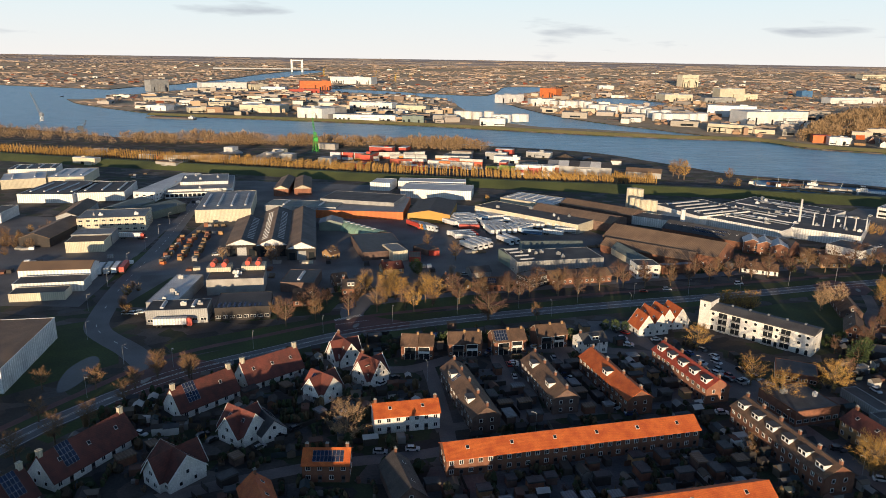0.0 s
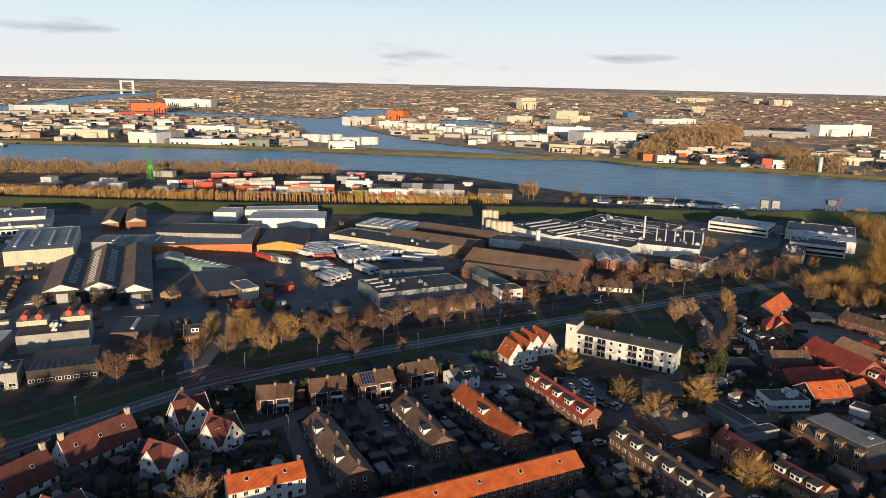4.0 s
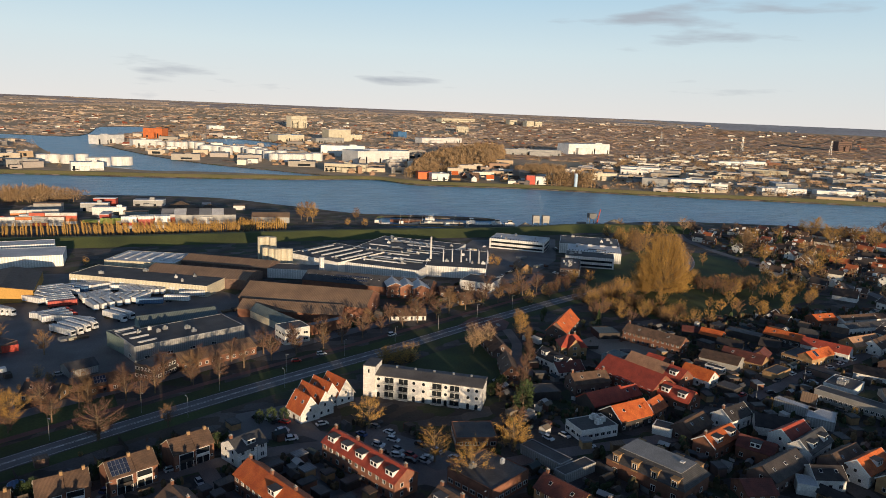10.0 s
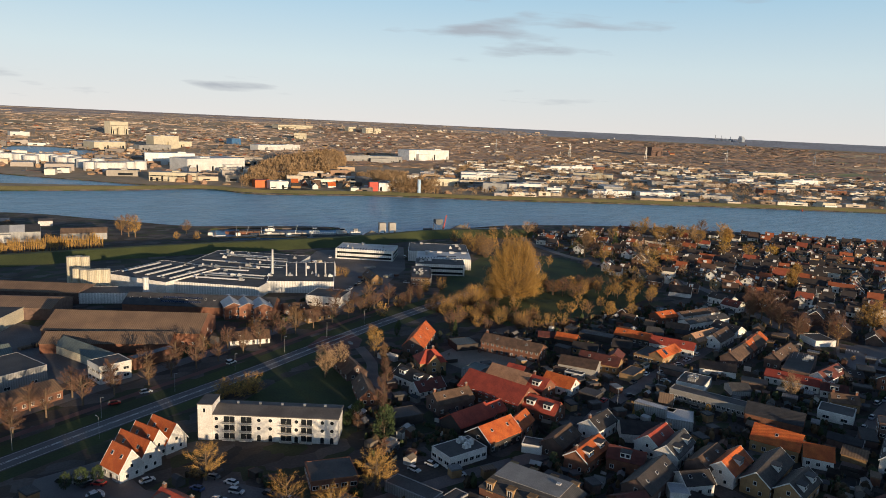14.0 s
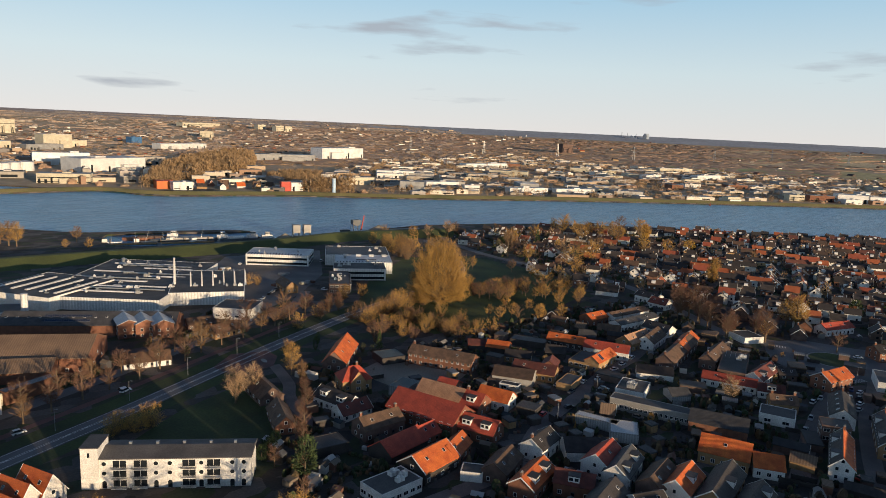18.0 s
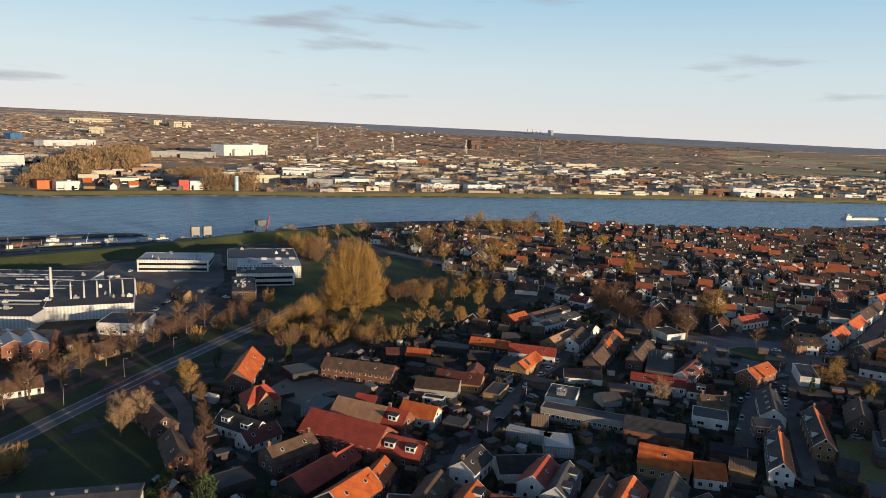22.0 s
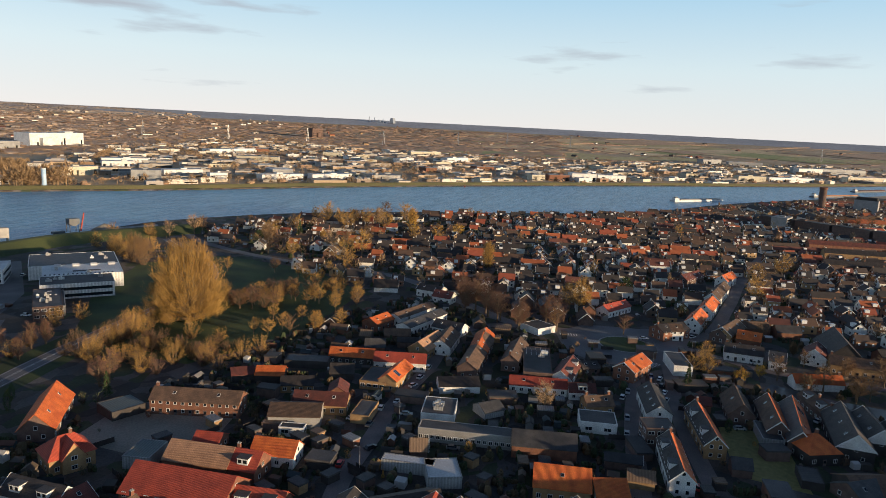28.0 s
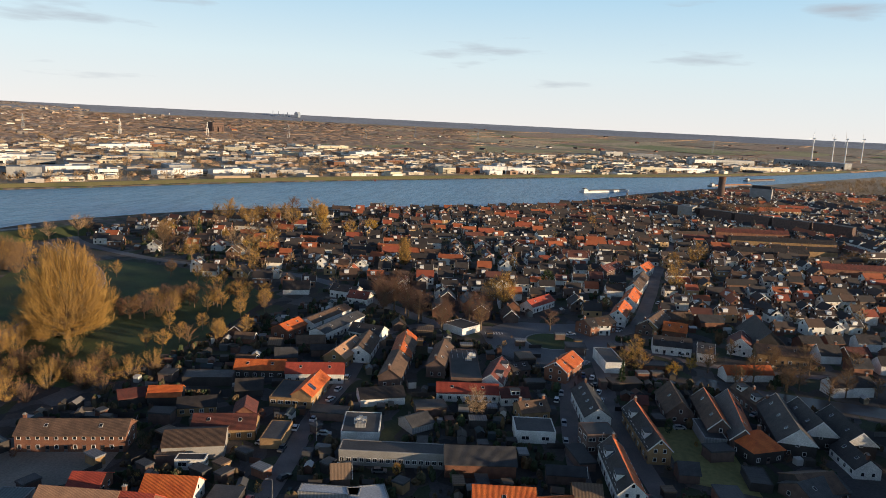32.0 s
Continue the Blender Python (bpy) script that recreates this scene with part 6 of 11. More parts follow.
for bay, L, W, rise, sides in ((bay_a, 65.6, 17.0, 3.0, (-1,)), (bay_b, 91.0, 18.0, 3.5, (-1, 1))):
    for sg in sides:
        for i in range(int(L / 4.6)):
            part("rooflight", ROOFLIGHT_MESH, None, bay, at=pose(-L / 2 + 8 + i * 3.9, sg * W / 4, 7.0 + rise / 2 + 0.2, -sg * math.degrees(math.atan2(rise, W / 2)), 0, 0))
for bay, L, W in ((bay_a, 65.6, 17.0), (bay_b, 91.0, 18.0), (bay_c, 100.5, 16.0)):
    part("sliding_door", Shape().box(-L / 2 - 0.12, -2.6, 0, -L / 2, 2.6, 5.2), WALL["grey"], bay)
    for u in (-5.6, 5.2):
        part("opening", Shape().box(-L / 2 - 0.08, u - 1.6, 0, -L / 2, u + 1.6, 4.4), GLASS, bay)
# barrel-roofed green store and the shed beside it
t = thing("tunnel_store", -52, 445, 0, -44, "green sheeted barrel-roofed tunnel store with ribs", "shed")
arc = [(6.4 * math.cos(math.pi * i / 12), 5.2 * math.sin(math.pi * i / 12)) for i in range(13)]
SHEETING = mat("green_sheeting", (0.24, 0.38, 0.29), 0.55, (0.17, 0.28, 0.22), 0.15, 3)
part("cover", Shape().prism(arc, "x", -20, 20), SHEETING, t)
for i in range(9):
    part("rib", Shape().prism([(1.025 * a, 1.025 * b) for a, b in arc], "x", -19.9 + i * 4.95, -19.6 + i * 4.95), WALL["green"], t)
for i in range(6):
    part("rooflight", Shape().box(-15.5 + i * 5.4, -1.6, 4.9, -13.9 + i * 5.4, 1.2, 5.36), TRIM, t)
claim(-52, 445, -44, 40, 13)
claim(-74, 458, 0, 16, 14)
gable(-74, 458, 95, 15, 15, 5.0, 7.2, "grey", "green", chimneys=0, detail=0, name="shed", category="shed", label="pale green sheeted shed between two halls", group="sheds of the industrial estate")
# orange filter drums on the roof of the concrete hall
DRUM = Shape().prism([(1.25 * math.cos(i * 0.5236), 1.25 + 1.25 * math.sin(i * 0.5236)) for i in range(12)], "x", -3.2, 3.2).mesh("drum", WALL["orange"])
DRUM_END = Shape().prism([(1.32 * math.cos(i * 0.5236), 1.25 + 1.32 * math.sin(i * 0.5236)) for i in range(12)], "x", -0.2, 0.2).mesh("end_ring", WALL["redp"])
for x, y in ((-113.2, 334), (-107.6, 334), (-96.9, 337.5), (-91.7, 337.5)):
    d = thing("roof_drum", x, y, 10.4, 96, "orange filter drum with red rings on a hall roof", "filter drum", "filter drums on the roof")
    part("drum", DRUM, None, d)
    for u in (-3.1, 0, 3.1):
        part("ring", DRUM_END, None, d, at=pose(u, 0, 0))
    part("saddle", Shape().box(-2.4, -0.9, -0.02, 2.4, 0.9, 0.35), METAL, d)
for x, y, w in ((-110.4, 334, 11.5), (-94.3, 337.5, 11.5)):
    solo("plant_room", Shape().box(-w / 2, -4.2, 0, w / 2, 4.2, 2.2), WALL["cream"], x, y, 8.2, 8, "cream plant room on the hall roof", "plant room", "plant rooms on the roof")
flat(-216.9, 453.3, 13.7, 41.4, 27.3, 9.5, 'grey', 'cream', win=9, storeys=3, units=3, label='cream office block with rows of windows', group='sheds of the industrial estate')
gable(-257.4, 483.3, 101.3, 49.4, 14.0, 5.5, 8.0, 'rust', 'grey', chimneys=0, detail=0, name='warehouse', category='warehouse', label='brown-roofed shed on the estate', group='sheds of the industrial estate')
gable(-242.6, 424.0, 92.6, 48.0, 18.0, 5.5, 8.5, 'rust', 'dark', chimneys=0, detail=0, name='warehouse', category='warehouse', label='old brown-roofed shed behind scrub', group='sheds of the industrial estate')
flat(-211.6, 413.5, 11.0, 22.7, 15.1, 7.0, 'grey', 'grey', label='grey hall beside a truck', group='sheds of the industrial estate', doors=2)
flat(-208.0, 397.8, 10.7, 21.1, 15.4, 6.5, 'rust', 'cream', label='low hall with pale side', group='sheds of the industrial estate')
flat(-306.9, 556.8, 4.0, 41.2, 60.5, 7.0, 'felt', 'steel', lights=4, label='white hall with rooflights', group='sheds of the industrial estate')
flat(-273.4, 562.0, 12.4, 36.7, 51.0, 7.0, 'felt', 'steel', lights=3, label='white hall with rooflights', group='sheds of the industrial estate')
flat(-364.1, 603.1, 27.0, 33.5, 37.4, 8.0, 'pale', 'cream', label='low cream hall with rooflights', lights=2, group='sheds of the industrial estate')
flat(-332.1, 624.8, 12.3, 29.7, 51.2, 8.0, 'pale', 'cream', label='low cream hall with rooflights', lights=3, group='sheds of the industrial estate')
flat(-384.0, 655.7, 18.3, 39.4, 32.2, 8.0, 'slate', 'steel', label='far hall with solar roof', lights=4, group='sheds of the industrial estate')
flat(-230.9, 585.4, -2.9, 17.7, 93.8, 7.5, 'pale', 'steel', label='long white hall with rows of windows', win=3, storeys=2, group='sheds of the industrial estate')
flat(-205.4, 593.8, 14.5, 50.8, 64.6, 6.0, 'grey', 'steel', units=5, win=9, label='white showroom with glass front', group='sheds of the industrial estate')
front = flat(-197.5, 560.5, 14.5, 52, 8.5, 4.4, "grey", "steel", units=4, name="showroom_front", category="showroom", label="white glazed front wing of a showroom", group="sheds of the industrial estate")
for i in range(15):
    part("window", window_mesh(2.8, 2.7, 0), None, front, at=pose(-24.2 + i * 3.45, -4.28, 0.9))
flat(-206.1, 602.4, 15.6, 38.7, 39.2, 8.4, 'grey', 'steel', units=4, label='white hall with roof plant', group='sheds of the industrial estate')
gable(-228.7, 498.1, 81.3, 37.9, 20.0, 5.5, 8.0, 'green', 'green', chimneys=0, detail=0, name='warehouse', category='warehouse', label='hall with a grey-green roof', group='sheds of the industrial estate')
gable(-204.4, 494.8, 65.7, 30.9, 20.0, 5.5, 8.0, 'green', 'green', chimneys=0, detail=0, name='warehouse', category='warehouse', label='hall with a grey-green roof', group='sheds of the industrial estate')
gable(-194.7, 340.8, 8.0, 34.2, 14.0, 7.0, 9.5, 'rust', 'steel', chimneys=0, detail=0, name='warehouse', category='warehouse', label='white hall with a brown roof', group='sheds of the industrial estate')
flat(-190.2, 325.2, 10.8, 32.0, 12.0, 5.0, 'felt', 'steel', label='low white front wing of a hall', group='sheds of the industrial estate')
flat(-188.7, 311.7, 10.8, 24.3, 9.7, 4.0, 'felt', 'cream', label='low cream shed with felt roof', group='sheds of the industrial estate')
flat(-124.8, 312.8, 2.1, 13.3, 41.3, 5.5, 'pale', 'grey', units=4, label='flat hall with a pale roof', group='sheds of the industrial estate')
flat(-114.0, 287.3, 9.1, 25.5, 13.1, 6.5, 'felt', 'grey', units=2, lights=2, win=7, label='dark flat-roofed office with white sign boards', group='sheds of the industrial estate')
flat(-100.3, 328.1, 9.2, 26.9, 17.0, 8.0, 'felt', 'concrete', label='concrete hall with roof boxes', group='sheds of the industrial estate', units=3)
flat(-88.0, 296.3, 9.9, 23.5, 20.1, 6.0, 'felt', 'dark', win=8, solar=24, label='dark flat-roofed workshop with solar panels', group='sheds of the industrial estate')
flat(-171.0, 236.1, 99.0, 49.1, 39.6, 9.0, 'rust', 'steel', label='long white hall with a brown roof and rooflight', doors=4, group='sheds of the industrial estate')
flat(-304.5, 472.3, 98.0, 27.7, 10.3, 7.0, 'felt', 'steel', label='white steel hall on the estate', group='sheds of the industrial estate')
gable(-135.3, 596.2, 95.7, 57.9, 12.0, 6.0, 8.5, 'rust', 'brick', chimneys=0, detail=0, gables='cream', name='factory', category='factory', label='old brick factory bay with a pitched roof', group='sheds of the industrial estate')
gable(-119.9, 597.9, 100.0, 53.5, 14.0, 6.0, 8.5, 'rust', 'brick', chimneys=0, detail=0, gables='cream', name='factory', category='factory', label='old brick factory bay with a pitched roof', group='sheds of the industrial estate')
flat(-57.0, 513.7, -3.1, 63.2, 54.4, 5.8, 'grey', 'orange', label='long hall with orange cladding', group='sheds of the industrial estate')
flat(-101.8, 508.2, -6.1, 53.8, 22.3, 6.5, 'green', 'grey', label='low grey-green hall with rooflights', lights=2, group='sheds of the industrial estate')
flat(-59.4, 526.9, -12.7, 58.1, 33.5, 8.5, 'felt', 'grey', label='dark-roofed hall behind the orange one', group='sheds of the industrial estate')
flat(-8.0, 614.3, -3.2, 59.4, 17.7, 7.0, 'pale', 'steel', label='white steel hall on the estate', group='sheds of the industrial estate')
flat(-3.0, 577.5, -6.7, 58.6, 29.0, 7.5, 'pale', 'steel', label='white hall with dark doors', doors=3, group='sheds of the industrial estate')
flat(-51.0, 608.9, -10.8, 17.9, 23.7, 7.0, 'pale', 'steel', label='small white hall near the dike', group='sheds of the industrial estate')
flat(66.5, 488.0, -41.5, 87.8, 25.8, 6.5, 'felt', 'cream', label='long low cream distribution hall with dock doors', doors=14, units=5, group='sheds of the industrial estate')
flat(74.9, 542.2, -35.0, 46.7, 30.7, 6.0, 'pale', 'cream', label='hall with rows of pale rooflights', lights=6, group='sheds of the industrial estate')
gable(97.4, 486.3, -40.1, 65.2, 24.0, 6.0, 9.0, 'rust', 'dbrick', chimneys=0, detail=0, name='factory', category='factory', label='old brown-roofed factory hall', group='sheds of the industrial estate')
gable(119.5, 509.2, -42.5, 60.2, 20.0, 6.0, 9.0, 'rust', 'dbrick', chimneys=0, detail=0, name='factory', category='factory', label='old brown-roofed factory hall', group='sheds of the industrial estate')
flat(63.1, 373.9, 12.6, 49.9, 23.0, 7.3, 'felt', 'grey', lights=0, units=6, label='flat-roofed workshop with rows of rooflights', win=5, group='sheds of the industrial estate')
flat(43.8, 373.5, -71.1, 28.1, 12.6, 7.0, 'felt', 'green', lights=4, label='flat-roofed green workshop wing', group='sheds of the industrial estate')
flat(46.9, 339.8, -54.4, 9.1, 12.7, 6.5, 'felt', 'dark', win=4, storeys=2, label='black office block with white windows', name='office', category='office', group='sheds of the industrial estate')
gable(71.7, 349.8, 13.2, 33.8, 13.0, 3.6, 6.0, 'rust', 'brick', chimneys=0, detail=1, name='workshop', category='workshop', label='low brick workshop with a brown roof', group='sheds of the industrial estate')
gable(66.5, 403.6, 3.8, 36.7, 12.0, 4.2, 7.0, 'green', 'green', chimneys=0, detail=0, name='warehouse', category='warehouse', label='dark green shed among trucks', group='sheds of the industrial estate')
flat(110.1, 359.0, -84.0, 10.7, 12.5, 7.5, 'felt', 'white', win=3, storeys=2, label='white cubic office with square windows', name='office', category='office', group='sheds of the industrial estate')
gable(123.3, 396.3, -36.0, 54.4, 16.0, 4.5, 7.5, 'rust', 'brick', chimneys=0, detail=0, name='factory', category='factory', label='low factory wing with a brown roof', group='sheds of the industrial estate')
gable(137.3, 408.3, -40.4, 70.4, 29.0, 6.5, 12.0, 'rust', 'brick', chimneys=0, detail=1, step=5, storeys=1, name='factory', category='factory', label='huge brick factory hall under a brown roof', group='sheds of the industrial estate')
flat(130.0, 366.2, 12.7, 20.2, 4.6, 5.0, 'grey', 'brick', label='brick shed with a pale sheet roof', group='sheds of the industrial estate')
gable(111.1, 382.3, -76.0, 42.5, 8.0, 4.2, 7.0, 'green', 'cream', chimneys=0, detail=0, name='warehouse', category='warehouse', label='narrow shed with a grey-green roof', group='sheds of the industrial estate')

# the white factory with its silos
flat(192.8, 505.7, -65.0, 46.4, 48.9, 7.8, 'felt', 'white', label='white factory block with rooflights', lights=5, group='sheds of the industrial estate')
plant_hall = flat(237.1, 496.5, -50.1, 69.9, 101.7, 7.0, 'felt', 'steel', units=26, label='large white factory with a dark roof full of plant', group='sheds of the industrial estate')
for x0, x1, y, w in ((-24, 20, -36, 1.0), (-30, 4, -24, 0.8), (-2, 28, -22, 0.8), (-26, 12, -10, 1.2), (6, 30, 4, 0.9), (-30, -6, 14, 1.0), (-4, 26, 26, 1.2), (-28, 10, 38, 0.9)):
    part("rooflight", Shape().prism([(y - w, 6.85), (y + w, 6.85), (y + w * 0.8, 7.3), (y, 7.55), (y - w * 0.8, 7.3)], "x", x0, x1), ROOF["pale"], plant_hall)
for x0, x1, y in ((-20, 30, -30), (-32, 16, -4), (-10, 32, 10), (-20, 24, 32)):
    part("duct", Shape().box(x0, y - 0.35, 7.1, x1, y + 0.35, 7.7).box(x0, y - 0.8, 6.9, x0 + 2.4, y + 0.8, 8.2), METAL, plant_hall)
flat(264.8, 459.4, -35.5, 40.5, 58.6, 7.4, 'felt', 'steel', units=6, label='white factory block carrying exhaust stacks', group='sheds of the industrial estate')
flat(153.5, 479.6, -33.7, 33.0, 16.6, 6.0, 'felt', 'steel', label='white factory wing with flat roof', group='sheds of the industrial estate')
flat(248.8, 407.0, -54.6, 20.8, 18.8, 6.0, 'felt', 'white', label='white annex beside the factory', win=4, group='sheds of the industrial estate')
gable(303.0, 434.5, -109.3, 18.0, 8.0, 4.0, 7.0, 'brown', 'yellow', chimneys=0, label='yellow brick house with a steep gable')
flat(354.2, 506.5, -48.0, 45.0, 27.0, 8.0, 'pale', 'steel', units=5, solar=40, win=-2, storeys=2, label='white office building with solar roof', name='office', category='office', group='sheds of the industrial estate')
for u0, u1, v0, v1, h, roof, wall, win, units, lights, solar, lb in (
    (-43, 4, 603.2, 640, 8.0, "slate", "steel", 0, 4, 0, 0, "rear wing of an office with a dark roof and white edge"),
    (-36, 4, 575.2, 603, 8.2, "pale", "steel", 0, 2, 0, 16, "tall white-roofed middle of an office with solar panels"),
    (-37, -2, 554.2, 575, 8.0, "felt", "steel", -2, 4, 0, 0, "office front with a dark roof and white storey bands"),
    (-39, -26, 521, 554, 5.0, "felt", "grey", -1, 5, 0, 0, "low entrance wing with roof plant beside the office"),
):
    um, vm = (u0 + u1) / 2, (v0 + v1) / 2
    o = flat(0.743 * um + 0.669 * vm, -0.669 * um + 0.743 * vm, -42, u1 - u0, v1 - v0, h, roof, wall, win=win, units=units, lights=lights, solar=solar, rim="steel", name="office", category="office", label=lb, group="stepped office blocks")
    if roof == "pale":
        for k in range(4):
            part("rooflight", Shape().prism([(1.9 * math.cos(q * 0.5236), 8.1 + 1.5 * math.sin(q * 0.5236)) for q in range(7)], "x", -14 + k * 9.3, -10.5 + k * 9.3), ROOF["pale"], o, at=pose(0, 10, 0))
        part("roof_deck", Shape().box(-5, -6, 8.12, 9, -3.4, 8.3), ROOF["felt"], o)
flat(332.8, 419.6, -41.6, 12.6, 36.7, 6.5, 'felt', 'dbrick', units=6, win=4, storeys=2, label='dark flat-roofed office wing', name='office', category='office', group='sheds of the industrial estate')

# smaller buildings between the yards and gardens
gable(191.4, 415.3, 71.8, 19.2, 9.4, 7.0, 9.0, 'pale', 'brick', chimneys=0, detail=1, storeys=2, name='workshop', category='workshop', label='brick workshop bay with a pale gabled roof', group='brick workshop bays')
gable(197.5, 410.7, 70.8, 19.2, 9.4, 7.0, 9.0, 'pale', 'brick', chimneys=0, detail=1, storeys=2, name='workshop', category='workshop', label='brick workshop bay with a pale gabled roof', group='brick workshop bays')
gable(203.2, 404.8, 69.1, 19.5, 9.4, 7.0, 9.0, 'pale', 'brick', chimneys=0, detail=1, storeys=2, name='workshop', category='workshop', label='brick workshop bay with a pale gabled roof', group='brick workshop bays')
gable(223.0, 382.4, 2.3, 15.0, 9.0, 3.2, 6.5, 'brown', 'yellow', chimneys=1, label='low brick house with a brown roof', group='old village houses')
gable(176.4, 367.8, -21.8, 18.3, 8.0, 3.0, 6.0, 'brown', 'white', chimneys=1, label='long bungalow with a brown roof and white walls', group='old village houses')
gable(221.3, 400.1, -19.9, 12.7, 9.0, 3.6, 6.0, 'brown', 'dbrick', chimneys=0, label='dark brick house beside the workshop', group='old village houses')
gable(272.2, 245.6, -67.8, 16.6, 12.0, 4.2, 6.4, 'brown', 'concrete', chimneys=0, detail=0, name='hall', category='hall', label='pale-walled hall with a brown roof')
gable(296.7, 259.5, -63.4, 11.8, 8.0, 3.0, 5.0, 'dark', 'yellow', chimneys=0, detail=1, name='shed', category='shed', label='low shed with a dark roof', group='sheds among the houses')
flat(320.5, 268.7, -71.5, 17.4, 8.0, 3.2, 'slate', 'dark', name='shed', category='shed', label='flat-roofed grey shed by the gardens', group='sheds among the houses')
flat(263.0, 241.6, -75.3, 8.0, 3.7, 3.2, 'felt', 'white', name='shed', category='shed', label='small white flat-roofed hut', win=2, group='sheds among the houses')
flat(264.4, 248.7, -77.1, 7.4, 5.1, 3.0, 'rust', 'dbrick', name='shed', category='shed', label='low brown-roofed shed beside the hall', group='sheds among the houses')
gable(297.2, 283.8, -49.8, 8.3, 8.0, 2.8, 4.5, 'darkred', 'dark', chimneys=0, detail=0, name='shed', category='shed', label='dark shed with a dull red roof', group='sheds among the houses')
gable(324.3, 153.3, -62.6, 10.0, 8.0, 4.0, 6.5, 'brown', 'yellow', chimneys=2, label='yellow brick house with a brown roof', group='old village houses')
flat(310.0, 151.6, -79.0, 12.4, 10.5, 4.0, 'felt', 'white', name='shed', category='shed', label='flat dark-roofed workshop with a white wall', win=2, group='sheds among the houses')
flat(356.2, 181.6, -77.5, 11.3, 32.0, 5.0, 'felt', 'dbrick', name='shed', category='shed', label='flat-roofed brick hall with a dark roof', units=2, group='sheds among the houses')
gable(364.5, 161.6, -55.5, 7.6, 7.0, 3.0, 5.0, 'dark', 'dbrick', chimneys=0, label='small dark-roofed house among the gardens', group='old village houses')
flat(298.1, 88.0, -87.9, 6.0, 10.3, 2.6, 'slate', 'dark', name='veranda', category='veranda', label='garden veranda with a glazed grey roof')
flat(325.0, 96.4, -83.5, 6.9, 14.6, 3.4, 'slate', 'grey', name='shed', category='shed', label='grey lean-to behind the tall houses', group='sheds among the houses')
gable(294.6, 74.0, -52.2, 14.9, 11.0, 3.0, 6.0, 'slate', 'dbrick', chimneys=0, detail=1, label='low house with a grey tiled roof', group='old village houses')
gable(334.6, 53.3, -174.4, 22.0, 9.5, 4.5, 8.4, 'dark', 'dark', chimneys=0, gables='white', white_edge=True, label='modern house with black roof and white gable', group='black-roofed modern houses')
flat(195.2, 210.0, -60.5, 6.7, 6.0, 3.2, 'slate', 'white', name='shed', category='shed', label='small grey-roofed outbuilding behind the houses', group='sheds among the houses')
gable(7.5, 334.1, -31.7, 13.1, 9.0, 3.4, 6.5, 'dark', 'yellow', chimneys=1, label='brick house with a dark roof by the yard', group='old village houses')
gable(26.8, 334.3, 5.9, 11.1, 9.0, 3.8, 6.5, 'brown', 'brick', chimneys=0, solar=8, label='brick house with solar panels on its roof', group='old village houses')
gable(20.5, 356.0, 17.9, 11.0, 9.0, 3.2, 5.0, 'slate', 'grey', chimneys=0, detail=0, name='shed', category='shed', label='grey shed at the edge of the yard', group='sheds of the industrial estate')
flat(-8.8, 400.1, -47.0, 13.4, 8.7, 3.5, 'felt', 'dbrick', name='shed', category='shed', label='dark shed at the edge of the yard', group='sheds of the industrial estate')
flat(-4.0, 395.2, 4.7, 6.5, 4.3, 3.0, 'rust', 'redp', name='shed', category='shed', label='low red-walled store in the yard', group='sheds of the industrial estate')
flat(-26.4, 388.9, 24.3, 9.1, 17.4, 6.0, 'grey', 'cream', label='grey-roofed hall by the truck yard', group='sheds of the industrial estate')
flat(-14.6, 385.7, 1.8, 6.5, 12.3, 2.8, 'rust', 'redp', name='shed', category='shed', label='row of low red stores', group='sheds of the industrial estate')
flat(-37.7, 404.5, 16.4, 26.2, 42.8, 5.0, 'slate', 'dbrick', label='flat grey-roofed workshop with brick walls', group='sheds of the industrial estate')
gable(-26.4, 359.6, 21.1, 11.4, 8.0, 3.4, 6.5, 'darkred', 'yellow', chimneys=1, label='small house with a lit brick gable', group='old village houses')
gable(-43.7, 325.3, 5.6, 8.9, 9.0, 4.0, 7.5, 'dark', 'brick', chimneys=1, white_edge=True, dormers=1, label='brick villa with a dark roof and white edges', group='old village houses')
gable(-51.2, 336.5, 25.6, 6.8, 8.0, 4.0, 7.0, 'dark', 'dbrick', chimneys=0, label='dark-roofed rear house beside the villa', group='old village houses')
gable(-63.1, 309.7, 6.3, 11.0, 11.0, 3.6, 7.5, 'dark', 'brick', chimneys=0, label='broad brick house under a dark hipped roof', group='old village houses')
flat(-70.0, 335.4, -0.9, 16.5, 21.5, 5.0, 'slate', 'dbrick', lights=1, label='flat dark hall with one rooflight', group='sheds of the industrial estate')
gable(-63.2, 386.4, 46.7, 6.6, 8.0, 3.5, 6.0, 'brown', 'yellow', chimneys=0, label='small lit house beside the big halls', group='old village houses')
gable(190.1, 307.0, -106.2, 20.9, 9.0, 3.4, 7.0, 'brown', 'dbrick', chimneys=1, skylights=1, label='brown-roofed house among pale birches', group='old village houses')
gable(202.1, 277.7, -88.3, 17.4, 8.0, 4.2, 7.5, 'dark', 'white', chimneys=0, dormers=2, white_edge=True, label='dark-roofed house with white balcony and dormers', group='old village houses')
gable(466.1, 160.2, -28.1, 21.8, 8.0, 4.2, 7.0, 'red', 'white', chimneys=1, label='white house with a red roof by the square', group='old village houses')
gable(433.3, 130.3, -44.6, 17.2, 10.0, 5.4, 8.0, 'dark', 'brick', chimneys=1, label='corner house with a dark roof by the roundabout', group='old village houses')
gable(457.9, 117.5, -11.1, 22.6, 8.0, 5.2, 8.5, 'orange', 'white', chimneys=1, white_edge=True, label='white-fronted row house along the village street', group='street of row houses')
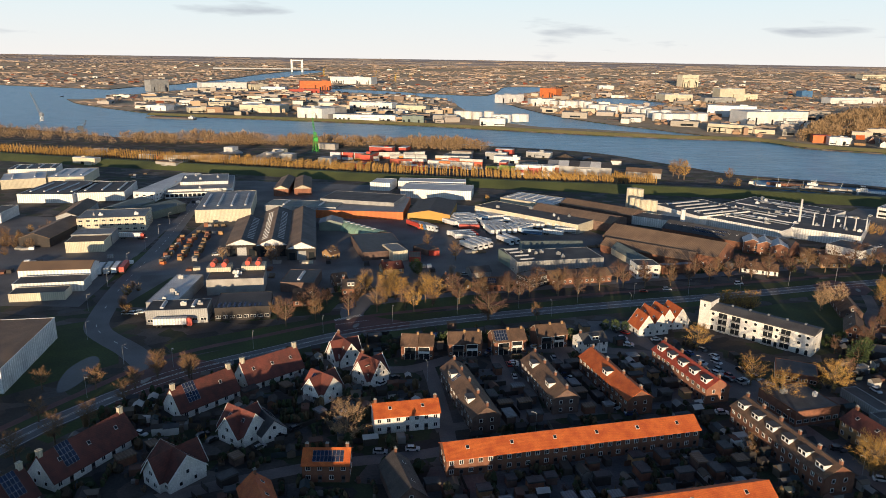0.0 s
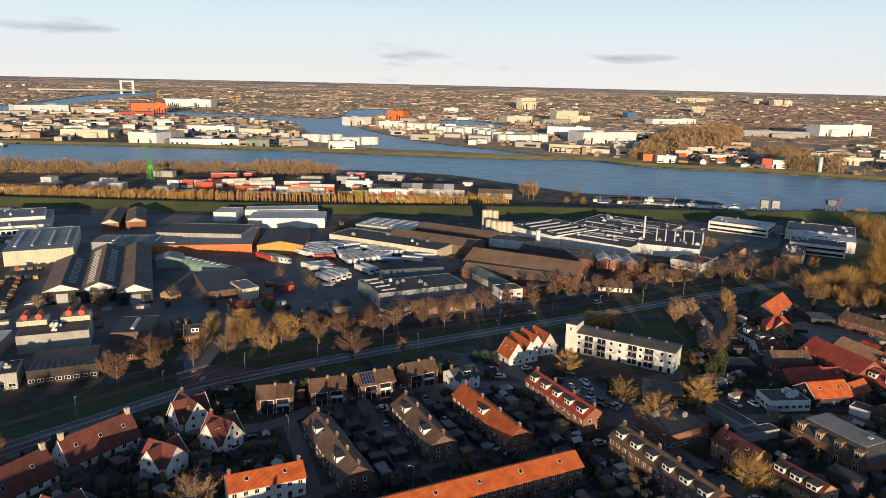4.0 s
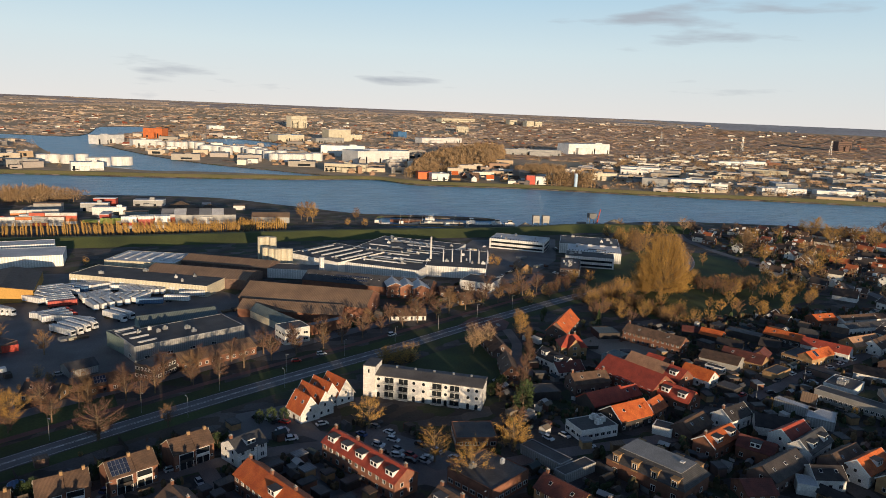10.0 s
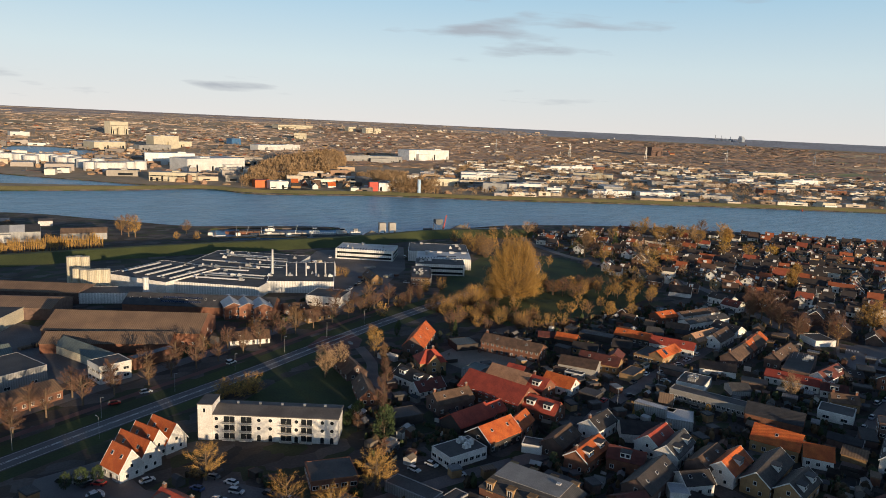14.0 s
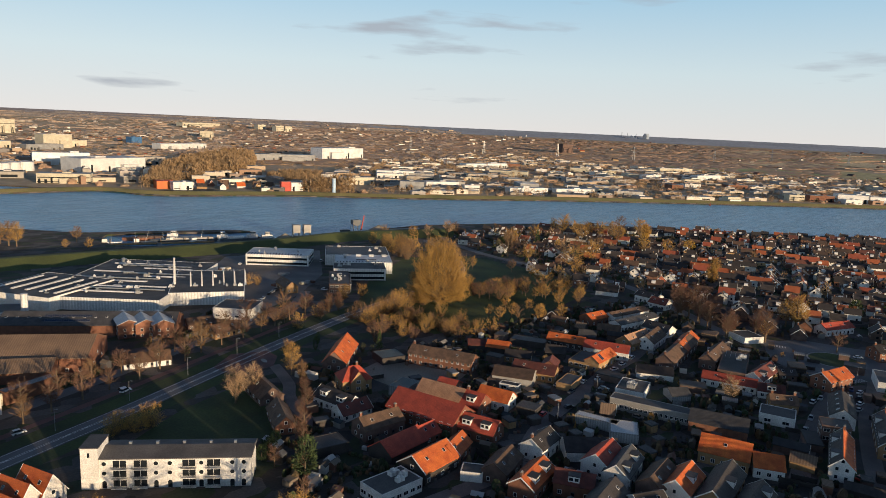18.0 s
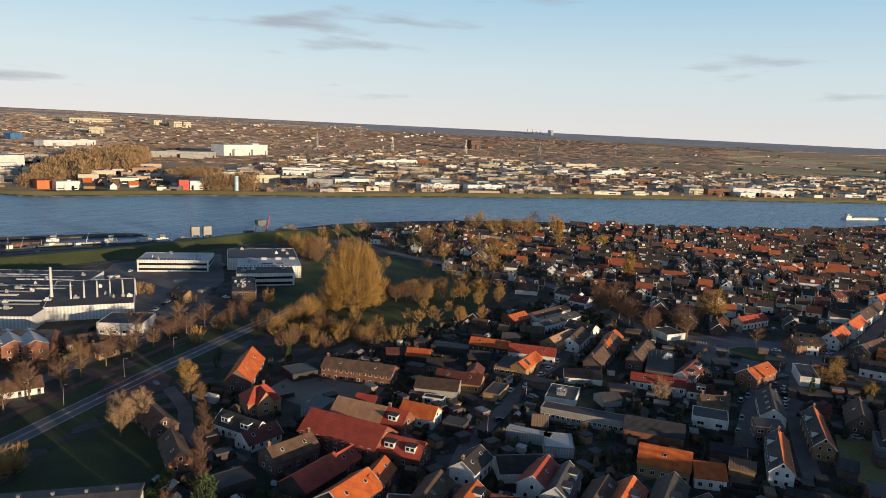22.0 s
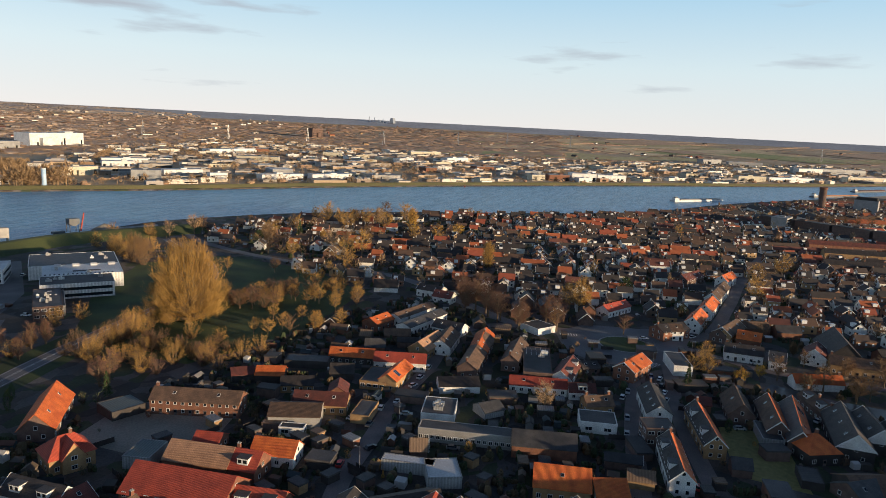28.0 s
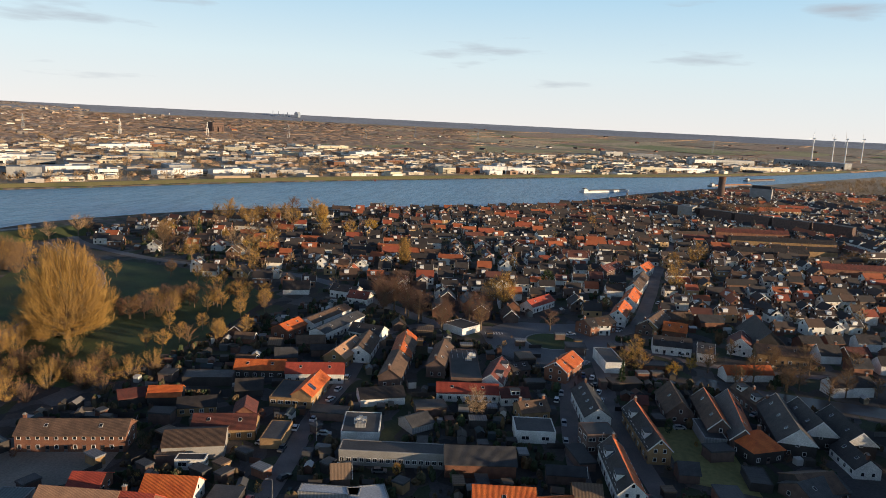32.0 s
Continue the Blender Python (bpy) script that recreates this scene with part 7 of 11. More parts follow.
gable(490.2, 110.5, -11.1, 25.8, 8.0, 5.2, 8.5, 'orange', 'white', chimneys=1, white_edge=True, label='white-fronted row house along the village street', group='street of row houses')
gable(530.6, 103.7, -12.1, 41.1, 8.0, 5.2, 8.5, 'brown', 'white', chimneys=1, white_edge=True, label='white-fronted row house along the village street', group='street of row houses')
gable(579.1, 96.3, -19.2, 22.1, 8.0, 5.2, 8.5, 'orange', 'white', chimneys=1, white_edge=True, label='white-fronted row house along the village street', group='street of row houses')
gable(444.2, 104.7, -19.7, 18.0, 8.0, 4.4, 8.0, 'slate', 'dbrick', chimneys=1, label='tall gabled house with a grey roof', group='old village houses')
gable(571.8, 119.7, -25.4, 26.0, 9.0, 5.2, 8.6, 'darkred', 'dbrick', chimneys=2, skylights=4, label='large house with a red-brown roof and skylights', group='old village houses')
gable(-5.7, 501.3, -96.8, 49.1, 30.0, 6.3, 9.0, 'dark', 'mustard', chimneys=0, detail=0, name='warehouse', category='warehouse', label='mustard-clad hall with a dark gabled roof', group='sheds of the industrial estate')
gable(183.3, 430.9, -42.8, 79.5, 20.0, 5.0, 9.0, 'slate', 'brick', chimneys=0, detail=0, skylights=16, solar=40, name='factory', category='factory', label='long factory hall with a blue-grey roof and solar panels', group='sheds of the industrial estate')

# ---- vehicles ----
PAINT = [mat("car_paint_%s" % n, c, 0.3, tuple(v * 0.85 for v in c), 0.8, 3) for n, c in (("white", (0.75, 0.75, 0.75)), ("silver", (0.40, 0.41, 0.42)), ("black", (0.025, 0.025, 0.028)), ("blue", (0.03, 0.07, 0.2)), ("red", (0.42, 0.03, 0.025)), ("grey", (0.13, 0.135, 0.14)))]
PAINT_NAME = ("white", "silver", "black", "dark blue", "red", "grey")
WHEEL = Shape().prism([(0.32 * math.cos(i * 0.6283), 0.32 + 0.32 * math.sin(i * 0.6283)) for i in range(10)], "y", -0.88, 0.88).mesh("axle", BLACK)
CARS = []
for i, p in enumerate(PAINT):
    side = [(-2.15, 0.28), (2.1, 0.28), (2.18, 0.62), (1.95, 0.8), (1.05, 0.92), (-1.95, 0.98), (-2.18, 0.75)]
    body = Shape().prism(side[::-1], "y", -0.86, 0.86).mesh("body", p)
    vs = [(-1.9, -0.8, 0.95), (1.1, -0.8, 0.92), (1.1, 0.8, 0.92), (-1.9, 0.8, 0.95), (-1.45, -0.66, 1.46), (0.35, -0.66, 1.48), (0.35, 0.66, 1.48), (-1.45, 0.66, 1.46)]
    cabin = Shape().add(vs, [(0, 1, 5, 4), (1, 2, 6, 5), (2, 3, 7, 6), (3, 0, 4, 7)], 1).add(vs, [(4, 5, 6, 7)], 0).mesh("cabin", p, GLASS)
    CARS.append((body, cabin))


def car(x, y, rot, n, van=False):
    c = thing("van" if van else "car", x, y, land(x, y) + 0.06, rot, "%s parked %s beside the street" % (PAINT_NAME[n], "van" if van else "car"), "van" if van else "car", "parked cars")
    busy(x, y, 2.6)
    part("body", CARS[n][0], None, c)
    k = part("cabin", CARS[n][1], None, c)
    if van:
        k.scale = (1.25, 1.1, 1.25)
        k.location = (-0.1, 0, -0.2)
    for wx in (-1.35, 1.35):
        part("axle", WHEEL, None, c, at=pose(wx, 0, 0))
    return c


TARP = [mat("trailer_%s" % n, c, 0.5, tuple(v * 0.8 for v in c), 0.3, 2, vary=0.1, ribs=1.2) for n, c in (("white", (0.78, 0.78, 0.77)), ("silver", (0.55, 0.57, 0.58)), ("blue", (0.10, 0.2, 0.36)), ("red", (0.48, 0.06, 0.04)), ("orange", (0.62, 0.24, 0.03)))]
BOXES = [Shape().box(-6.8, -1.27, 1.25, 6.8, 1.27, 4.0).mesh("box_body", m) for m in TARP]
CHASSIS = Shape().box(-6.7, -0.5, 0.8, 6.6, 0.5, 1.25).mesh("chassis", BLACK)
AXLE = Shape().prism([(0.5 * math.cos(i * 0.6283), 0.5 + 0.5 * math.sin(i * 0.6283)) for i in range(10)], "y", -1.2, 1.2).mesh("axle", BLACK)
CABS = [Shape().box(6.9, -1.22, 0.6, 9.0, 1.22, 3.5, 0).box(8.9, -1.1, 2.0, 9.04, 1.1, 3.1, 1).box(7.0, -1.0, 3.5, 8.4, 1.0, 3.9, 0).mesh("cab", m, GLASS) for m in (TARP[0], TARP[3], TARP[2], TARP[4])]


def trailer(x, y, rot, n, cab=None):
    c = thing("truck" if cab is not None else "trailer", x, y, 0.05, rot, ("%s truck parked in the haulage yard" if cab is not None else "%s box trailer parked in the haulage yard") % ("white", "silver", "blue", "red", "orange")[n], "truck" if cab is not None else "trailer", "trucks in the haulage yard")
    part("box_body", BOXES[n], None, c), part("chassis", CHASSIS, None, c)
    for ax in (-5.4, -3.6):
        part("axle", AXLE, None, c, at=pose(ax, 0, 0))
    if cab is not None:
        part("cab", CABS[cab], None, c), part("axle", AXLE, None, c, at=pose(8, 0, 0)), part("axle", AXLE, None, c, at=pose(5.2, 0, 0))
    return c


CRATE = [mat("container_%s" % n, c, 0.6, tuple(v * 0.75 for v in c), 0.4, 3, vary=0.2, ribs=0.35) for n, c in (("red", (0.50, 0.09, 0.045)), ("white", (0.68, 0.66, 0.62)), ("grey", (0.42, 0.42, 0.42)), ("orange", (0.58, 0.2, 0.06)), ("green", (0.32, 0.40, 0.08)))]
CRATES = []
for m in CRATE:
    s = Shape().box(-6.05, -1.2, 0, 6.05, 1.2, 2.5, 0)
    CRATES.append(s.mesh("container", m))


def crate(x, y, z, rot, n):
    o = new("container", CRATES[n])
    o.matrix_basis = pose(x, y, land(x, y) + z, 0, 0, rot)
    tagged(o, "%s steel shipping container in a stack by the river" % ("red", "white", "grey", "orange", "lime green")[n], "container", "stacked containers")


# ---- street furniture ----
LAMP_POLE = Shape().tube((0, 0, 0), (0, 0, 7.6), 0.09, 0.05, 6).tube((0, 0, 7.6), (1.1, 0, 7.9), 0.045, 0.04, 5).mesh("pole", METAL)
LAMP_HEAD = Shape().box(0.9, -0.14, 7.82, 1.6, 0.14, 7.98).mesh("lamp_head", METAL)


def lamp(x, y, rot):
    t = thing("street_lamp", x, y, 0.05, rot, "slim grey street lamp beside the road", "street lamp", "street lamps")
    part("pole", LAMP_POLE, None, t), part("lamp_head", LAMP_HEAD, None, t)


# ---- tanks, silos, cranes and other tall things ----
def disc(r, n=20):
    return [(r * math.cos(i * math.tau / n), r * math.sin(i * math.tau / n)) for i in range(n)]


def tank(x, y, r, h, wall="steel", label="white storage tank", name="storage_tank", group="storage tanks"):
    t = thing(name, x, y, land(x, y), 0, label + " with a low cone roof", name.replace("_", " "), group)
    part("shell", Shape().prism(disc(r), "z", 0, h), WALL[wall], t)
    ring = disc(r + 0.15)
    part("roof", Shape().add([(a, b, h) for a, b in ring] + [(0, 0, h + r * 0.18)], [(i, (i + 1) % 20, 20) for i in range(20)] + [tuple(range(19, -1, -1))]), ROOF["pale"] if wall == "steel" else WALL[wall], t)


def block(x, y, rot, L, W, h, wall="cream", roof="felt", name="building", label="", category="building", group="", rows=0):
    """A plain far block: walls, proud roof edge and, where they show, bands of windows."""
    s = Shape().box(-L / 2, -W / 2, 0, L / 2, W / 2, h)
    if L > 24:
        g = random.Random(int(abs(x) + abs(y) * 3))
        u = g.uniform(-0.35, 0.1) * L
        s.box(u, -W / 2 - L * 0.08, 0, u + L * 0.3, -W / 2, h * g.uniform(0.45, 0.7))
        s.box(-u - L * 0.1, -W * 0.2, h + 0.5, -u + L * 0.06, W * 0.2, h + g.uniform(1.6, 3.0))
        for i in range(int(L / 8)):
            if g.random() < 0.55:
                q = -L / 2 + 2 + i * 8
                s.box(q, -W / 2 - 0.08, 0.1, q + g.uniform(2.5, 5.5), -W / 2 + 0.02, h * g.uniform(0.3, 0.6), 1)
    b = solo(name, s, (WALL[wall], GLASS), x, y, land(x, y), rot, label or "%s industrial building on the far bank" % wall, category, group)
    part("roof", Shape().box(-L / 2 - 0.2, -W / 2 - 0.2, h, L / 2 + 0.2, W / 2 + 0.2, h + 0.5), ROOF[roof], b)
    for i in range(rows):
        z = 1.2 + i * (h - 1) / rows
        part("window_band", Shape().box(-L / 2 + 1, -W / 2 - 0.08, z, L / 2 - 1, -W / 2 + 0.02, z + 1.3), GLASS, b)
        part("window_band", Shape().box(L / 2 - 0.02, -W / 2 + 1, z, L / 2 + 0.08, W / 2 - 1, z + 1.3), GLASS, b)
    return b


def shed3(x, y, rot, L, W, eave, ridge, roof, wall, label, group):
    h = solo("house", Shape().prism([(-W / 2, 0), (W / 2, 0), (W / 2, eave), (0, ridge), (-W / 2, eave)], "x", -L / 2, L / 2), WALL[wall], x, y, land(x, y), rot, label, "house", group)
    part("roof", roof_slopes(L, W, eave, ridge), ROOF[roof], h)
    if int(abs(x) * 3 + abs(y)) % 2 and L < 22:
        k, sg = (ridge - eave) / (W / 2), 1 if seen_side(x, y, rot, (1, 0)) else -1
        part("verge_board", Shape().prism([(-W / 2 - 0.45, eave - k * 0.45 - 0.1), (-W / 2 - 0.45, eave - k * 0.45 + 0.3), (0, ridge + 0.32), (W / 2 + 0.45, eave - k * 0.45 + 0.3), (W / 2 + 0.45, eave - k * 0.45 - 0.1), (0, ridge - 0.1)], "x", sg * (L / 2 + 0.46), sg * (L / 2 + 0.56)), TRIM, h)
    return h


def lattice(s, p, q, w0, w1, n, r=0.12):
    """A square lattice mast from p to q."""
    p, q = Vector(p), Vector(q)
    d = (q - p).normalized()
    u = d.orthogonal().normalized()
    v = d.cross(u)
    corners = lambda t, w: [p.lerp(q, t) + (u * a + v * b) * w / 2 for a, b in ((-1, -1), (1, -1), (1, 1), (-1, 1))]
    for i in range(n):
        a, b = corners(i / n, w0 + (w1 - w0) * i / n), corners((i + 1) / n, w0 + (w1 - w0) * (i + 1) / n)
        for j in range(4):
            s.tube(a[j], b[j], r, r, 4), s.tube(a[j], b[(j + 1) % 4], r * 0.6, r * 0.6, 3)
    return s


GREEN_PAINT = mat("green_crane_paint", (0.06, 0.42, 0.06), 0.5, (0.04, 0.30, 0.04), 0.5, 3)
YELLOW_PAINT = mat("yellow_crane_paint", (0.62, 0.40, 0.04), 0.5, (0.5, 0.32, 0.03), 0.5, 3)
DARK_STEEL = mat("dark_steel", (0.10, 0.11, 0.12), 0.5, (0.07, 0.075, 0.08), 0.5, 3)


def crane(x, y, rot, paint, h=24.0, reach=28.0, label="harbour crane"):
    c = thing("harbour_crane", x, y, land(x, y), rot, label, "crane")
    part("portal", lattice(Shape(), (0, 0, 0), (0, 0, h * 0.55), 5.5, 3.5, 4, 0.3), paint, c)
    part("machine_house", Shape().box(-5, -2.2, h * 0.55, 3, 2.2, h * 0.55 + 4.5), paint, c)
    part("mast", lattice(Shape(), (-1, 0, h * 0.55 + 4.5), (-1, 0, h), 2.5, 1.5, 3, 0.2), paint, c)
    part("jib", lattice(Shape(), (2, 0, h * 0.6), (reach * 0.55, 0, h * 0.6 + reach * 0.85), 2.2, 0.8, 8, 0.18), paint, c)
    part("stay", Shape().tube((-1, 0, h), (reach * 0.55, 0, h * 0.6 + reach * 0.85), 0.12, 0.12, 4), DARK_STEEL, c)


def barge(x, y, rot, L=70.0, paint=None, cargo=None, house=True, label="river barge under way"):
    b = thing("barge", x, y, -1.6, rot, label, "ship")
    hull = [(-L / 2, -5), (L / 2 - 8, -5), (L / 2, 0), (L / 2 - 8, 5), (-L / 2, 5)]
    part("hull", Shape().prism(hull, "z", -0.5, 2.4), paint or DARK_STEEL, b)
    part("hatch_cover", Shape().box(-L / 2 + 14, -4, 2.4, L / 2 - 12, 4, 3.6), cargo or WALL["concrete"], b)
    if house:
        part("wheelhouse", Shape().box(-L / 2 + 2, -3.6, 2.4, -L / 2 + 11, 3.6, 5.2).box(-L / 2 + 4, -2.4, 5.2, -L / 2 + 8, 2.4, 7.6), WALL["steel"], b)
        part("window_band", Shape().box(-L / 2 + 3.9, -2.45, 6.2, -L / 2 + 8.1, 2.45, 7.2), GLASS, b)
    part("mast", Shape().tube((L / 2 - 10, 0, 2.4), (L / 2 - 10, 0, 8), 0.12, 0.06, 5), TRIM, b)


# trees
plant(-11.9, 299.2, 'round', 12.3, tint='gold')
plant(-6.8, 311.0, 'round', 14.7, tint='gold')
plant(-21.4, 315.5, 'round', 13.7, tint='gold')
plant(-18.4, 314.2, 'round', 12.7, tint='gold')
plant(-2.9, 309.8, 'round', 15.0, tint='gold')
plant(7.8, 315.4, 'round', 8.8, tint='pink')
plant(17.9, 318.4, 'round', 10.5, tint='pink')
plant(37.9, 316.4, 'round', 9.8, tint='pink')
plant(57.9, 323.1, 'round', 9.0, tint='pink')
plant(68.0, 323.3, 'round', 10.7, tint='pink')
plant(21.4, 289.8, 'wide', 12.3, tint='pink')
plant(-104.8, 219.1, 'round', 8.8, tint='brown')
plant(-89.5, 228.4, 'round', 10.5, tint='brown')
plant(-118.2, 218.8, 'round', 9.8, tint='brown')
plant(-136.5, 218.3, 'round', 9.0, tint='brown')
plant(-101.4, 230.3, 'round', 10.7, tint='brown')
plant(-125.5, 196.6, 'round', 8.8, tint='brown')
plant(-113.3, 183.4, 'round', 10.5, tint='brown')
plant(-108.4, 194.1, 'round', 9.8, tint='brown')
plant(-104.4, 209.2, 'round', 9.0, tint='brown')
plant(-119.4, 173.6, 'round', 10.7, tint='brown')
plant(-88.3, 227.6, 'round', 10.0, tint='brown')
plant(-100.8, 228.2, 'round', 9.3, tint='brown')
plant(-27.3, 187.1, 'wide', 15.0, tint='pale')
plant(112.0, 228.4, 'wide', 12.3, tint='gold')
plant(115.1, 212.5, 'wide', 14.7, tint='gold')
plant(138.5, 223.1, 'wide', 13.7, tint='gold')
plant(103.4, 258.9, 'wide', 12.7, tint='gold')
plant(121.9, 172.3, 'wide', 13.2, tint='gold')
plant(95.1, 188.7, 'bush', 5.3, tint='brown')
plant(141.8, 312.0, 'bush', 8.8, tint='gold')
plant(147.4, 311.3, 'bush', 10.5, tint='gold')
plant(136.4, 313.0, 'bush', 9.8, tint='gold')
plant(178.4, 307.4, 'round', 11.4, tint='pale')
plant(151.2, 235.8, 'round', 8.5, tint='pink', wide=0.8)
plant(162.6, 249.6, 'round', 9, tint='pink', wide=0.8)
plant(172.4, 261.4, 'round', 9, tint='pink', wide=0.8)
plant(181.3, 271.7, 'round', 8.5, tint='pink', wide=0.8)
plant(191.6, 282.6, 'round', 9.5, tint='pink', wide=0.8)
plant(158.1, 257.8, 'round', 8, tint='pink', wide=0.8)
plant(160.4, 246.2, 'hedge', 10.6, tint='green')
plant(139.6, 223.5, 'wide', 11.4, tint='gold')
plant(122.6, 171.2, 'wide', 13.2, tint='gold')
plant(91.6, 181.1, 'bush', 6.2, tint='brown')
plant(186.8, 280.6, 'round', 7.5, tint='pink', wide=0.8)
plant(174.4, 267.8, 'round', 8.5, tint='pink', wide=0.8)
plant(197.9, 290.8, 'round', 8, tint='pink', wide=0.8)
plant(207.3, 304.1, 'line', 11.8, tint='brown', wide=1.1)
plant(167.4, 253.7, 'hedge', 8.8, tint='green')
plant(217.7, 322.9, 'round', 10.6, tint='gold')
plant(268.1, 324.1, 'round', 11.4, tint='pink')
plant(272.5, 323.6, 'round', 13.6, tint='pink')
plant(262.0, 314.6, 'fir', 9.7, tint='green')
plant(256.6, 313.8, 'bush', 4.4, tint='green')
plant(254.1, 317.5, 'bush', 5.2, tint='green')
plant(266.0, 268.7, 'bush', 5.3, tint='green')
plant(269.4, 261.1, 'bush', 6.3, tint='green')
plant(246.4, 340.1, 'hedge', 6.2, tint='green', wide=0.5)
plant(239.4, 333.5, 'hedge', 7.3, tint='green', wide=0.5)
plant(314.8, 170.5, 'round', 12.3, tint='pale')
plant(307.9, 187.7, 'bush', 4.4, tint='green')
plant(394.2, 253.8, 'fir', 5.3, tint='green')
plant(347.9, 218.2, 'bush', 4.4, tint='gold')
plant(425.6, 233.9, 'round', 15.0, tint='pink')
plant(437.6, 231.5, 'round', 17.8, tint='pink')
plant(418.2, 214.3, 'round', 16.6, tint='pink')
plant(407.8, 201.0, 'round', 15.4, tint='pink')
plant(421.5, 190.0, 'round', 18.2, tint='pink')
plant(447.0, 241.8, 'round', 17.0, tint='pink')
plant(464.3, 231.0, 'round', 15.8, tint='pink')
plant(459.0, 183.6, 'round', 17.6, tint='gold')
plant(456.6, 178.0, 'round', 21.0, tint='gold')
plant(409.8, 200.9, 'round', 15.0, tint='pink')
plant(416.6, 183.6, 'round', 17.8, tint='pink')
plant(421.8, 213.7, 'round', 16.6, tint='pink')
plant(431.5, 224.1, 'round', 15.4, tint='pink')
plant(431.1, 234.7, 'round', 18.2, tint='pink')
plant(459.3, 236.0, 'round', 17.0, tint='pink')
plant(459.8, 246.3, 'round', 15.8, tint='pink')
plant(572.7, 260.9, 'tall', 15.8, tint='gold')
plant(664.1, 312.0, 'round', 12.3, tint='yellow')
plant(617.8, 337.2, 'round', 14.1, tint='gold')
plant(629.5, 320.1, 'round', 16.8, tint='gold')
plant(547.3, 367.9, 'hedge', 7.9, tint='green', wide=1.4)
plant(584.2, 426.1, 'fir', 15.0, tint='green')
plant(604.0, 440.0, 'round', 15.8, tint='gold')
plant(654.6, 439.5, 'round', 18.9, tint='gold')
plant(656.1, 425.5, 'round', 17.6, tint='gold')
plant(664.1, 414.7, 'round', 16.3, tint='gold')
plant(664.3, 402.6, 'round', 19.3, tint='gold')
plant(683.1, 401.4, 'round', 18.0, tint='gold')
plant(662.3, 453.7, 'round', 16.7, tint='gold')
plant(629.3, 404.8, 'round', 19.7, tint='gold')
plant(798.1, 331.2, 'round', 9.7, tint='gold')
plant(791.3, 339.9, 'round', 11.5, tint='gold')
plant(426.1, 317.0, 'round', 7.9, tint='gold')
plant(415.3, 303.9, 'round', 9.4, tint='gold')
plant(425.4, 296.5, 'round', 8.8, tint='gold')
plant(402.8, 316.1, 'round', 8.1, tint='gold')
plant(360.6, 286.4, 'round', 9.6, tint='gold')
plant(372.3, 280.5, 'round', 9.0, tint='gold')
plant(374.3, 302.5, 'round', 8.4, tint='gold')
plant(482.6, 331.7, 'round', 9.9, tint='gold')
plant(470.8, 337.6, 'round', 9.2, tint='gold')
plant(426.6, 151.7, 'round', 11.4, tint='pink')
plant(793.0, 127.9, 'round', 12.3, tint='gold')
plant(585.6, 75.9, 'round', 16.7, tint='gold')
plant(621.5, 56.8, 'round', 19.9, tint='gold')
plant(532.8, 82.0, 'round', 18.5, tint='gold')
plant(531.6, 119.2, 'bush', 7.0, tint='green')
plant(451.3, 113.0, 'round', 7.9, tint='brown')
plant(806.1, 38.8, 'round', 11.4, tint='brown')
plant(1135.1, -25.7, 'round', 13.6, tint='brown')
plant(1062.5, 63.9, 'round', 12.7, tint='brown')
plant(1159.2, -16.9, 'round', 11.8, tint='brown')
plant(1004.3, -28.1, 'round', 13.2, tint='brown')
plant(989.2, -38.2, 'round', 15.7, tint='brown')
plant(1002.0, -55.5, 'round', 14.6, tint='brown')
plant(1015.0, -73.1, 'round', 13.6, tint='brown')
plant(1014.9, -88.1, 'round', 16.1, tint='brown')
plant(526.1, 509.1, 'round', 14.1, tint='pale')
plant(550.4, 504.5, 'round', 16.8, tint='pale')
plant(450.6, 469.3, 'bush', 13.2, tint='gold')
plant(458.9, 486.9, 'bush', 15.7, tint='gold')
plant(474.0, 479.8, 'bush', 14.6, tint='gold')
plant(466.9, 506.8, 'bush', 13.6, tint='gold')
plant(625.7, 501.9, 'round', 8.8, tint='brown')
plant(381.3, 119.8, 'round', 9.7, tint='gold')
plant(378.9, 114.1, 'round', 11.5, tint='gold')
plant(398.4, 114.6, 'round', 10.7, tint='gold')
plant(360.7, 122.1, 'fir', 11.4, tint='green')
plant(378.5, 101.3, 'willow', 7.9, tint='yellow')
plant(378.9, 77.6, 'round', 8.8, tint='brown')
plant(378.7, 59.2, 'round', 10.5, tint='brown')
plant(404.3, 58.5, 'round', 9.8, tint='brown')
plant(413.6, 72.5, 'round', 9.0, tint='brown')
plant(411.6, 43.4, 'round', 10.7, tint='brown')
plant(299.0, 111.9, 'bush', 3.5, tint='brown')
plant(294.9, 109.1, 'bush', 4.2, tint='brown')
plant(302.0, 73.6, 'bush', 3.9, tint='brown')
plant(324.9, 108.9, 'hedge', 5.3, tint='green', wide=0.7)
plant(376.5, 75.7, 'round', 8.8, tint='brown')
plant(376.2, 59.4, 'round', 10.5, tint='brown')
plant(372.5, 45.5, 'round', 9.8, tint='brown')
plant(381.4, 25.9, 'round', 9.0, tint='brown')
plant(409.9, 25.0, 'round', 10.7, tint='brown')
plant(400.3, 44.4, 'round', 10.0, tint='brown')
plant(407.8, 56.4, 'round', 9.3, tint='brown')
plant(316.0, 64.8, 'bush', 3.5, tint='pink')
plant(314.6, 75.3, 'bush', 4.2, tint='pink')
plant(479.4, 29.2, 'round', 10.6, tint='brown')
plant(693.1, -72.6, 'round', 12.6, tint='brown')
plant(686.1, -78.8, 'round', 11.7, tint='brown')
plant(678.2, -60.8, 'round', 10.8, tint='brown')

